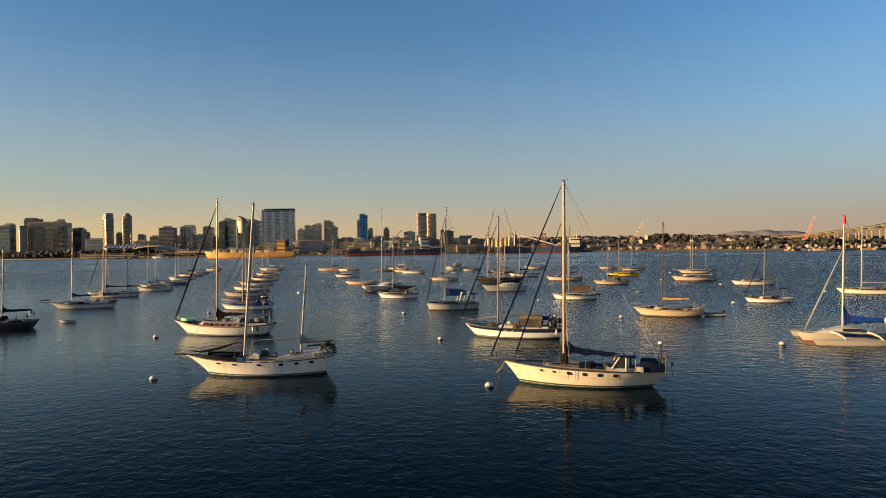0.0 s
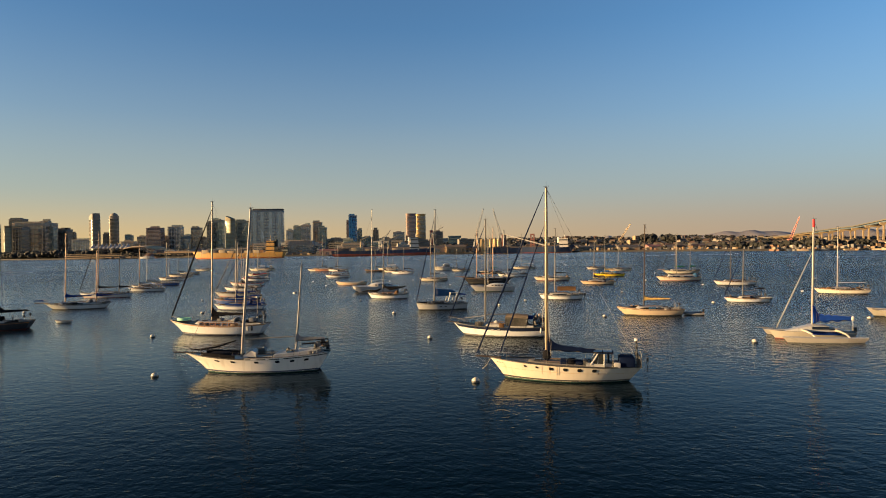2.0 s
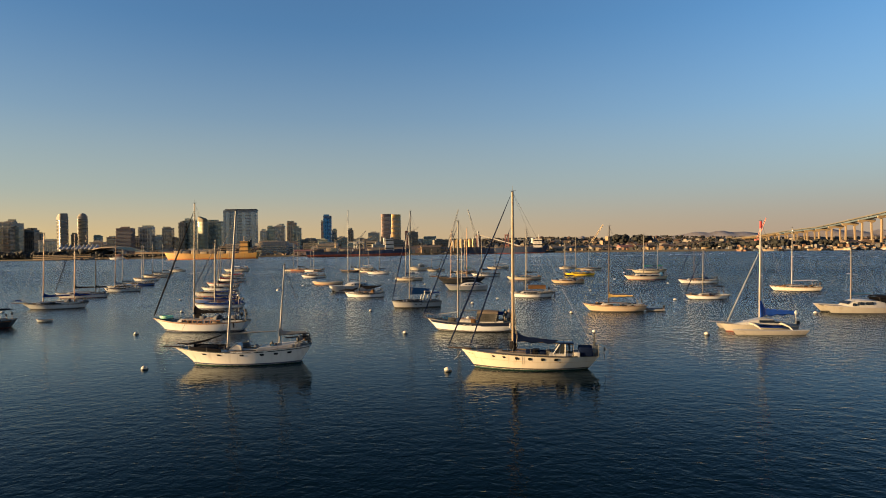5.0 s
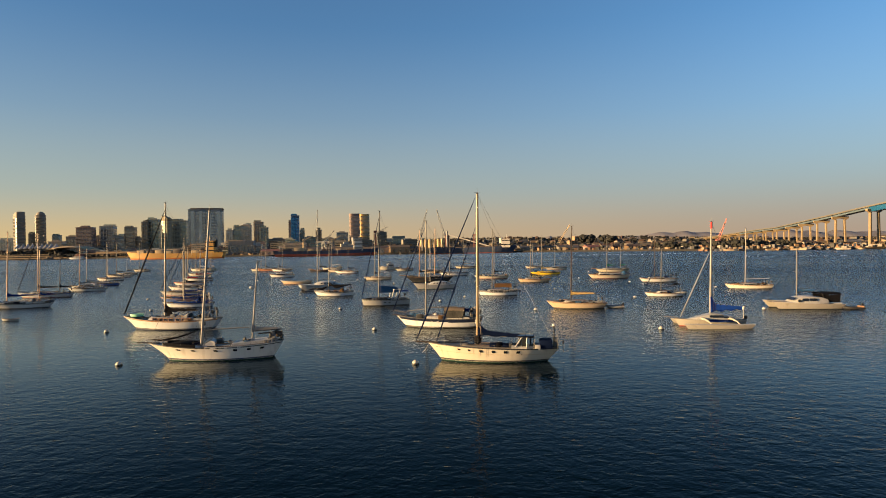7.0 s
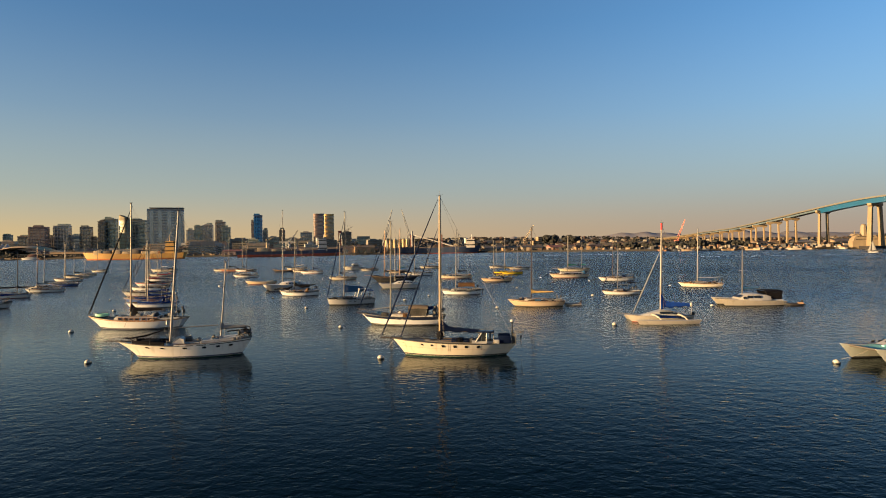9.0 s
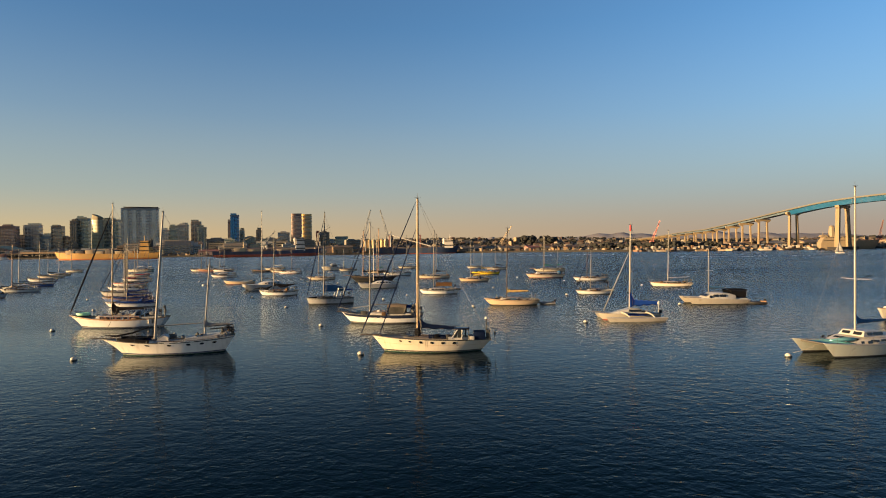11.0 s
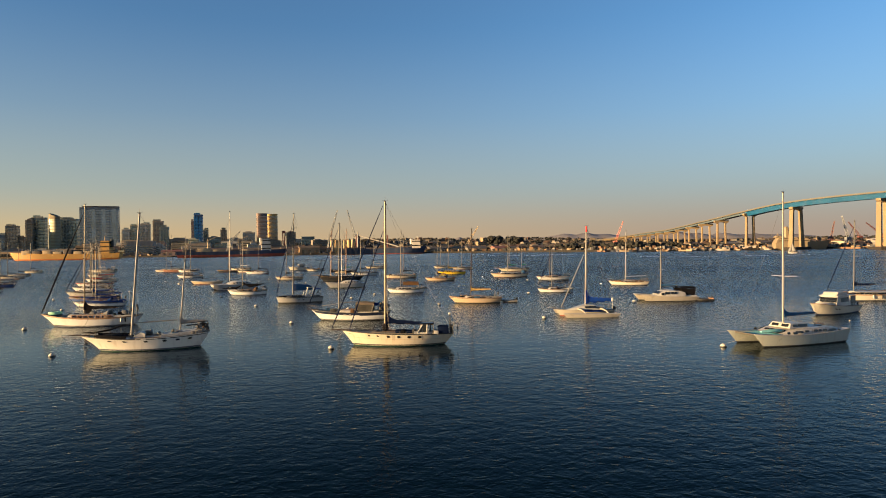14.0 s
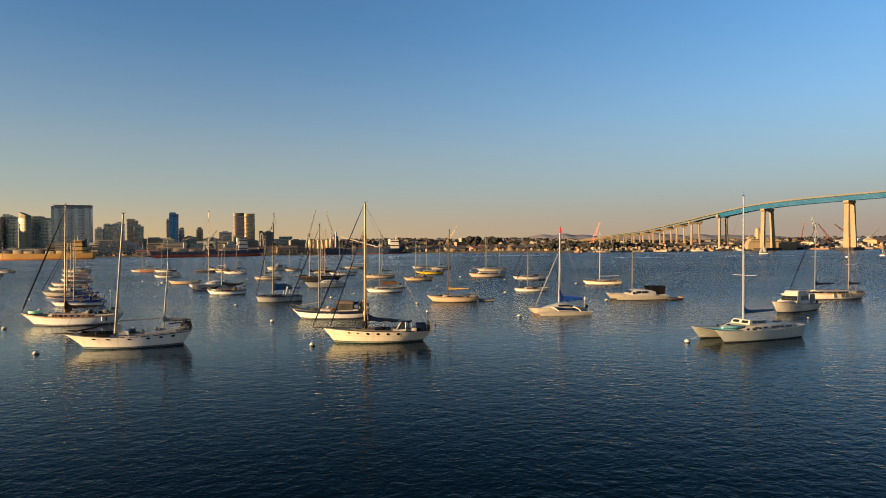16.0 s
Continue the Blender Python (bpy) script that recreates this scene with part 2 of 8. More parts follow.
    east_waves.inputs["To Min"].default_value, east_waves.inputs["To Max"].default_value = 1.0, 1.4
    l.new(sep.outputs["X"], east_waves.inputs["Value"])
    wave_scale = math2("MULTIPLY", wave_by_y.outputs["Color"], math2("MULTIPLY", west_waves.outputs["Result"], east_waves.outputs["Result"]))
    wind = math2("MULTIPLY", gr.outputs["Result"], math2("MULTIPLY", wave_scale, 2.8))
    bp = n.new("ShaderNodeBump")
    bp.inputs["Distance"].default_value = 1.0
    bp.inputs["Strength"].default_value = 1.0
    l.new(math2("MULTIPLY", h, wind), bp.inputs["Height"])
    for node in (body, gloss, rim):
        l.new(bp.outputs["Normal"], node.inputs["Normal"])
    return m


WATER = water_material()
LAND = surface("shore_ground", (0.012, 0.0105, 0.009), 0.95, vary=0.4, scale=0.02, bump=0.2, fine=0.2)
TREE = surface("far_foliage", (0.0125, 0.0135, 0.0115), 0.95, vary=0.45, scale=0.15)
# pale grey with the distance haze mixed into the ridge colour
PALEHILL = surface("hazed_mountain", (0.22, 0.2, 0.2), 1.0, vary=0.3, scale=0.006)
CONC = surface("bridge_concrete", (0.19, 0.14, 0.082), 0.85, vary=0.15, scale=0.1, streak=0.25)
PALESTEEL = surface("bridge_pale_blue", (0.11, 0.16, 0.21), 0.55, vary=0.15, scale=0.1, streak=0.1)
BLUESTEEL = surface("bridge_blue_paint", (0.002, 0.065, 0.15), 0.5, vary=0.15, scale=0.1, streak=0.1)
ASPH = surface("bridge_deck_edge", (0.09, 0.085, 0.075), 0.8, vary=0.15, scale=0.1)


# ---- mesh helpers ----
def part(name, bm, material, parent, label="", smooth=True):
    me = bpy.data.meshes.new(name)
    bmesh.ops.recalc_face_normals(bm, faces=bm.faces)
    bm.to_mesh(me)
    bm.free()
    me.materials.append(material)
    if smooth:
        me.shade_smooth()
        me.set_sharp_from_angle(angle=radians(38))
    ob = new(name, me)
    ob.parent = parent
    if label:
        ob["label"] = label
    return ob


def thing(name, x, y, z, turn, label, category, group="", kind=""):
    ob = new(name)
    ob.empty_display_size = 0.1
    ob.matrix_basis = pose(x, y, z, 0, 0, turn)
    return tagged(ob, label, category, group, kind)


def rings(bm, loops, closed=True, caps=True):
    """Skin a row of rings with equal counts of points."""
    vs = [[bm.verts.new(p) for p in lp] for lp in loops]
    n = len(vs[0])
    for a, b in zip(vs, vs[1:]):
        for i in range(n if closed else n - 1):
            j = (i + 1) % n
            bm.faces.new((a[i], a[j], b[j], b[i]))
    if caps and closed:
        bm.faces.new(vs[0][::-1])
        bm.faces.new(vs[-1])
    return vs


def tube(bm, points, radii, n=6, squash=1.0):
    """A tapering round bar through the points."""
    pts = [Vector(p) for p in points]
    if not isinstance(radii, (list, tuple)):
        radii = [radii] * len(pts)
    loops = []
    for i, p in enumerate(pts):
        d = (pts[min(i + 1, len(pts) - 1)] - pts[max(i - 1, 0)]).normalized()
        up = Vector((0, 0, 1)) if abs(d.z) < 0.9 else Vector((1, 0, 0))
        a = d.cross(up).normalized()
        c = a.cross(d).normalized()
        loops.append([p + (a * math.cos(k * math.tau / n) * squash + c * math.sin(k * math.tau / n)) * radii[i] for k in range(n)])
    rings(bm, loops)


def box(bm, x0, x1, y0, y1, z0, z1, bevel=0.0, m=None):
    vs = [bm.verts.new((x, y, z)) for x in (x0, x1) for y in (y0, y1) for z in (z0, z1)]
    fs = [bm.faces.new([vs[i] for i in q]) for q in ((0, 1, 3, 2), (4, 6, 7, 5), (0, 4, 5, 1), (2, 3, 7, 6), (0, 2, 6, 4), (1, 5, 7, 3))]
    if m is not None:
        for v in vs:
            v.co = m @ v.co
    if bevel > 0:
        es = {e for f in fs for e in f.edges}
        bmesh.ops.bevel(bm, geom=list(es), offset=bevel, segments=2, affect="EDGES", profile=0.6)
    return vs


def blob(bm, p, rx, ry, rz, seg=10, rng=8, jag=0.0):
    m = Matrix.Translation(p) @ Matrix.Diagonal((rx, ry, rz, 1))
    r = bmesh.ops.create_uvsphere(bm, u_segments=seg, v_segments=rng, radius=1, matrix=m)
    if jag:
        for v in r["verts"]:
            v.co += Vector((random.uniform(-1, 1) * rx, random.uniform(-1, 1) * ry, random.uniform(-1, 1) * rz)) * jag


# ---- hull form ----
class Hull:
    """A boat's hull: bow at +x, waterline at z 0, its middle at the origin."""

    def __init__(self, loa, beam, fb=(1.3, 0.95, 1.1), over=(0.1, 0.06), transom=0.7, clipper=1.0, depth=0.6, full=0.55, tumble=0.94):
        self.loa, self.beam, self.fb, self.depth, self.full, self.transom, self.clipper, self.tumble = loa, beam, fb, depth, full, transom, clipper, tumble
        wl_len = loa * (1 - over[0] - over[1])
        self.wf, self.wa = wl_len / 2, -wl_len / 2
        self.xf, self.xa = self.wf + over[0] * loa, self.wa - over[1] * loa

    def sheer(self, u):
        a, m, s = self.fb
        return a * (1 - u) * (1 - 2 * u) + 4 * m * u * (1 - u) + s * u * (2 * u - 1)

    def plan(self, u, tr, power):
        f = self.full
        if u < f:
            return max(0.012, (1 - (1 - u / f) ** 2.2) ** power)
        return 1 - (1 - tr) * ((u - f) / (1 - f)) ** 2.1

    def at(self, u, k, side=1, out=0.0):
        sh = self.sheer(u)
        if k >= 0:
            z = k * sh
            e = k ** self.clipper
            xf, xa = self.wf + (self.xf - self.wf) * e, self.wa + (self.xa - self.wa) * k
            pw, pd = self.plan(u, self.transom * 0.72, 1.0), self.plan(u, self.transom, 0.82)
            b = pw * self.tumble + (pd - pw * self.tumble) * k ** 0.7
        else:
            z = k * self.depth
            xf, xa = self.wf + k * self.loa * 0.05, self.wa - k * self.loa * 0.09
            b = self.plan(u, self.transom * 0.72, 1.0) * self.tumble * max(0.02, (1 + k)) ** 0.5
        return Vector((xf + u * (xa - xf), side * (b * self.beam / 2 + out), z))

    def skin(self, x, k, side=1, out=0.0):
        """The point of the skin at that x and level."""
        a, b = self.at(0, k).x, self.at(1, k).x
        return self.at(min(1.0, max(0.0, (a - x) / (a - b))), k, side, out)

    def u_of(self, x):
        return min(1.0, max(0.0, (self.xf - x) / (self.xf - self.xa)))

    def deck(self, x):
        """Height and half breadth of the deck at x."""
        p = self.at(self.u_of(x), 1.0)
        return p.z, p.y


US = [0, 0.015, 0.04, 0.08, 0.13, 0.2, 0.28, 0.37, 0.46, 0.55, 0.64, 0.73, 0.81, 0.88, 0.94, 1.0]


def strake(h, k0, k1, steps, out=0.0, us=US, close=True):
    """The skin of both sides between two levels, with the transom between."""
    bm = bmesh.new()
    ks = [k0 + (k1 - k0) * i / steps for i in range(steps + 1)]
    grids = {}
    for side in (1, -1):
        g = [[bm.verts.new(h.at(u, k, side, out)) for k in ks] for u in us]
        grids[side] = g
        for a, b in zip(g, g[1:]):
            for i in range(steps):
                bm.faces.new((a[i], b[i], b[i + 1], a[i + 1]))
    if close:
        for e in (0, -1):
            a, b = grids[1][e], grids[-1][e]
            for i in range(steps):
                bm.faces.new((a[i], a[i + 1], b[i + 1], b[i]))
    return bm


def deck_mesh(h, drop=0.03, camber=0.06):
    bm = bmesh.new()
    rows = []
    for u in US:
        a = h.at(u, 1.0)
        y = max(0.01, a.y - 0.02)
        rows.append([bm.verts.new((a.x, y * f, a.z - drop + camber * (1 - f * f))) for f in (-1, -0.6, -0.2, 0.2, 0.6, 1)])
    for a, b in zip(rows, rows[1:]):
        for i in range(5):
            bm.faces.new((a[i], a[i + 1], b[i + 1], b[i]))
    return bm


def rail_mesh(h, side, wide=0.07, high=0.07, lift=0.0, u0=0.0, u1=1.0):
    bm = bmesh.new()
    loops = []
    us = [u0 + (u1 - u0) * u for u in US]
    for u in us:
        p = h.at(u, 1.0, side)
        o = Vector((0, side * wide / 2, 0))
        z = Vector((0, 0, high))
        q = p + Vector((0, 0, lift - 0.015))
        loops.append([q - o, q + o, q + o + z, q - o + z])
    rings(bm, loops)
    return bm


def trunk_mesh(h, x0, x1, w, high, front=0.4, back=0.1, top=0.85, base=-0.06, taper=0.75):
    """A cabin trunk with sloping ends and rounded shoulders; w is a share of the deck's breadth."""
    bm = bmesh.new()
    loops = []
    n = 7
    for i in range(n):
        f = i / (n - 1)
        x = x0 + (x1 - x0) * f
        z0, hb = h.deck(x)
        y = min(hb * w, h.beam / 2 * w) * (taper + (1 - taper) * min(1, 2.2 * f))
        loops.append((x, y, z0 + base))
    out = []
    for i, (x, y, z) in enumerate(loops):
        hh = high
        sx = 0
        if i == 0:
            sx = -front * (1 if x1 < x0 else -1)
        if i == n - 1:
            sx = back * (1 if x1 < x0 else -1)
        t, r = y * top, 0.28
        ring = [(x, -y, z), (x + sx * 0.7, -y * 0.5 - t * 0.5, z + hh * 0.62), (x + sx, -t + 0.04, z + hh * 0.9), (x + sx, -t * 0.7, z + hh),
                (x + sx, 0, z + hh * 1.06), (x + sx, t * 0.7, z + hh), (x + sx, t - 0.04, z + hh * 0.9), (x + sx * 0.7, y * 0.5 + t * 0.5, z + hh * 0.62), (x, y, z)]
        out.append(ring)
    rings(bm, out)
    return bm


def pane(parent, x, y, z, wide, high, side, name="window", mat=None, lean=0.0, round_=0.35, label=""):
    """A small pane on a side wall: a rounded plate 3 cm thick."""
    bm = bmesh.new()
    r = min(wide, high) * round_
    pts = []
    for cx, cz, a0 in ((wide / 2 - r, high / 2 - r, 0), (-wide / 2 + r, high / 2 - r, 90), (-wide / 2 + r, -high / 2 + r, 180), (wide / 2 - r, -high / 2 + r, 270)):
        for k in range(4):
            a = radians(a0 + k * 30)
            pts.append((cx + r * math.cos(a), cz + r * math.sin(a)))
    rings(bm, [[(x + px, y + side * (d + 0.0) - side * pz * lean, z + pz) for px, pz in pts] for d in (-0.03, 0.025)])
    return part(name, bm, mat or PORT, parent, label, smooth=False)


# ---- parts of boats ----
def spar(parent, name, a, b, r0, r1, mat, label="", n=8):
    bm = bmesh.new()
    a, b = Vector(a), Vector(b)
    tube(bm, [a, a.lerp(b, 0.6), b], [r0, r0 * 0.95, r1], n)
    return part(name, bm, mat, parent, label)


def wire(parent, a, b, r=0.006, name="shroud", mat=None, sag=0.0):
    bm = bmesh.new()
    a, b = Vector(a), Vector(b)
    mid = a.lerp(b, 0.5) - Vector((0, 0, sag))
    tube(bm, [a, mid, b] if sag else [a, b], r, 4)
    return part(name, bm, mat or WIRE, parent)


def sail_cover(parent, a, b, mat, fat=0.24, up=0.8, label="furled sail under its cover"):
    """A sail flaked on its boom under canvas: high at the mast, sagging and slim towards the end."""
    bm = bmesh.new()
    a, b = Vector(a), Vector(b)
    loops = []
    n = 16
    for i in range(n + 1):
        f = i / n
        p = a.lerp(b, f)
        lump = 1 + 0.1 * math.sin(i * 2.1 + a.x) + 0.06 * math.sin(i * 3.7)
        tall = fat * (1.25 - 0.75 * f) * lump + up * max(0, 1 - f * 5) ** 1.6
        drop = fat * (0.35 + 0.25 * math.sin(i * 1.3 + 1)) * (1 - 0.6 * f)
        wide = fat * (0.6 - 0.32 * f) * lump
        loops.append([p + Vector((0, wide * math.cos(t) * (1.0 if math.sin(t) < 0.3 else 0.55), (tall if math.sin(t) > 0 else drop) * math.sin(t))) for t in [k * math.tau / 10 for k in range(10)]])
    rings(bm, loops)
    return part("sail_cover", bm, mat, parent, label)


def furled(parent, a, b, mat, r=0.075, label="rolled headsail"):
    bm = bmesh.new()
    a, b = Vector(a), Vector(b)
    tube(bm, [a, a.lerp(b, 0.04), a.lerp(b, 0.45), a.lerp(b, 0.9), b], [r * 0.35, r, r * 1.1, r * 0.6, r * 0.3], 7)
    return part("furled_headsail", bm, mat, parent, label)


def lifelines(parent, h, u0, u1, high=0.6, n=7, r=0.009):
    for side in (1, -1):
        tops = []
        for i in range(n):
            u = u0 + (u1 - u0) * i / (n - 1)
            p = h.at(u, 1.0, side, -0.06)
            q = p + Vector((0, 0, high))
            tops.append(q)
            bm = bmesh.new()
            tube(bm, [p, q], r, 5)
            part("stanchion", bm, STEEL, parent)
        for z in (0.0, -high * 0.45):
            bm = bmesh.new()
            tube(bm, [t + Vector((0, 0, z)) for t in tops], r * 0.55, 4)
            part("lifeline", bm, WIRE, parent)


def pulpit(parent, h, u1, bow=True, high=0.62, r=0.011):
    bm = bmesh.new()
    e = 0.0 if bow else 1.0
    d = Vector((0.12 if bow else -0.05, 0, 0))
    pts = []
    for side in (1, -1):
        us = [u1, (u1 + e) / 2, e]
        row = [h.at(u, 1.0, side, -0.03) + Vector((0, 0, high)) for u in us]
        if side < 0:
            row = row[::-1]
        pts += row
        for u in us[:2]:
            p = h.at(u, 1.0, side, -0.03)
            tube(bm, [p, p + Vector((0, 0, high))], r, 5)
    pts[2] += d
    pts[3] += d
    tube(bm, pts, r, 5)
    return part("pulpit" if bow else "pushpit", bm, STEEL, parent, "stainless rail")


def canopy(parent, x0, x1, wide, z0, z1, mat, name="bimini", label="", legs=True, arch=0.12, open_front=True):
    """A cloth roof on bent hoops."""
    bm = bmesh.new()
    loops = []
    for i in range(5):
        x = x0 + (x1 - x0) * i / 4
        top = z1 - 0.06 * abs(i - 2) / 2
        loops.append([(x, wide / 2 * math.sin(radians(a)), top - arch * (1 - math.cos(radians(a)))) for a in (-90, -60, -30, 0, 30, 60, 90)]
                     + [(x, wide / 2 * math.sin(radians(a)), top - 0.05 - arch * (1 - math.cos(radians(a)))) for a in (90, 60, 30, 0, -30, -60, -90)])
    rings(bm, loops)
    ob = part(name, bm, mat, parent, label)
    if legs:
        for x in (x0, x1):
            for s in (1, -1):
                bm = bmesh.new()
                tube(bm, [((x0 + x1) / 2 * 0.25 + x * 0.75, s * wide / 2, z0), (x, s * wide / 2, z1 - arch)], 0.018, 5)
                part("hoop", bm, STEEL, parent)
    return ob


def hood(parent, h, x, long_, wide, high, mat, label="canvas spray hood"):
    """A spray hood: a quarter dome, open aft, with panes."""
    z, _ = h.deck(x)
    z -= 0.05
    bm = bmesh.new()
    loops = []
    for i in range(6):
        f = i / 5
        hh = high * math.sin(radians(15 + 75 * f))
        ww = wide / 2 * (0.75 + 0.25 * f)
        loops.append([(x - long_ * f, ww * math.sin(radians(a)), z + hh * max(0.0, math.cos(radians(a))) ** 0.55) for a in (-90, -70, -45, -20, 0, 20, 45, 70, 90)])
    rings(bm, loops, closed=False)
    ob = part("spray_hood", bm, mat, parent, label)
    sol = ob.modifiers.new("thick", "SOLIDIFY")
    sol.thickness = 0.03
    return ob


def radar(parent, p, pole_from=None, mat=None):
    if pole_from is not None:
        bm = bmesh.new()
        tube(bm, [pole_from, p], 0.045, 8)
        part("radar_pole", bm, mat or STEEL, parent)
    bm = bmesh.new()
    x, y, z = p
    rings(bm, [[(x + r * math.cos(a), y + r * math.sin(a), z + dz) for a in [k * math.tau / 14 for k in range(14)]] for r, dz in ((0.15, 0), (0.21, 0.03), (0.21, 0.13), (0.17, 0.19), (0.07, 0.22))])
    part("radar_dome", bm, PLASTIC, parent, "white radar dome")


def anchor_line(parent, a, b):
    wire(parent, a, b, 0.018, "mooring_line", ROPE, sag=0.12)


def outboard(parent, x, y, z, s=1.0):
    bm = bmesh.new()
    box(bm, x - 0.28 * s, x + 0.12 * s, y - 0.14 * s, y + 0.14 * s, z, z + 0.42 * s, 0.07 * s)
    box(bm, x - 0.12 * s, x + 0.02 * s, y - 0.06 * s, y + 0.06 * s, z - 0.75 * s, z + 0.02, 0.02 * s)
    part("outboard_motor", bm, RUBBER, parent, "black outboard motor")


def mast_set(parent, h, x, high, mat, r=0.085, rake=2.0, spread=(0.55,), boom=0.0, boom_h=1.6, cover=None, jib=None, jib_x=None, stays=True, fat=0.26, foot=None, light=True, boom_mat=None, rise=0.12):
    """Mast with its spreaders, stays, boom and sails."""
    z0 = (h.deck(x)[0] if foot is None else foot) - 0.05
    lean = math.tan(radians(rake))
    top = Vector((x - (high - z0) * lean, 0, high))
    base = Vector((x, 0, z0))
    spar(parent, "mast", base, top, r, r * 0.72, mat, n=10)
    bm = bmesh.new()
    tube(bm, [top - Vector((0, 0, 0.05)), top + Vector((0, 0, 0.55))], 0.01, 4)
    tube(bm, [top + Vector((0.28, 0, 0.12)), top + Vector((-0.3, 0, 0.16))], 0.012, 4)
    box(bm, top.x - 0.1, top.x + 0.1, -0.06, 0.06, top.z - 0.02, top.z + 0.1, 0.02)
    part("masthead_fitting", bm, WIRE, parent)
    plate = h.deck(x)[1] * 0.96
    for f in spread:
        p = base.lerp(top, f)
        w = min(plate, h.beam * 0.32)
        for s in (1, -1):
            bm = bmesh.new()
            tube(bm, [p, p + Vector((-0.12, s * w, 0.05))], [0.04, 0.025], 6, 1.0)
            part("spreader", bm, mat, parent)
            if stays:
                tip = p + Vector((-0.12, s * w, 0.05))
                wire(parent, tip, base.lerp(top, 0.97))
                wire(parent, tip, (x - 0.1, s * plate, h.deck(x)[0]))
    if stays:
        for s in (1, -1):
            wire(parent, base.lerp(top, (spread or (0.6,))[0] - 0.02), (x + 0.45, s * plate, h.deck(x + 0.45)[0]))
            wire(parent, base.lerp(top, (spread or (0.6,))[0] - 0.02), (x - 0.6, s * plate, h.deck(x - 0.6)[0]))
    if boom:
        b0 = Vector((x - 0.12, 0, z0 + boom_h))
        b1 = Vector((x - boom, 0, z0 + boom_h + rise))
        spar(parent, "boom", b0, b1, 0.06, 0.05, boom_mat or mat)
        if cover:
            sail_cover(parent, b0 + Vector((0.1, 0, 0.05)), b1 + Vector((0.3, 0, 0.05)), CLOTH[cover], fat, up=fat * 2.4, label=cover + " canvas sail cover")
        if stays:
            wire(parent, b1, top, 0.008, "topping_lift")
    if jib is not None:
        hx = h.xf if jib_x is None else jib_x
        a = Vector((hx, 0, h.deck(min(hx, h.xf))[0] + 0.15))
        b = base.lerp(top, 0.95)
        if jib:
            furled(parent, a, b, CLOTH[jib], label=jib + " rolled headsail")
        else:
            wire(parent, a, b, 0.014, "forestay")
    if stays:
        wire(parent, top, h.at(1.0, 1.0) * Vector((1, 0, 1)), 0.01, "backstay")
    return base, top


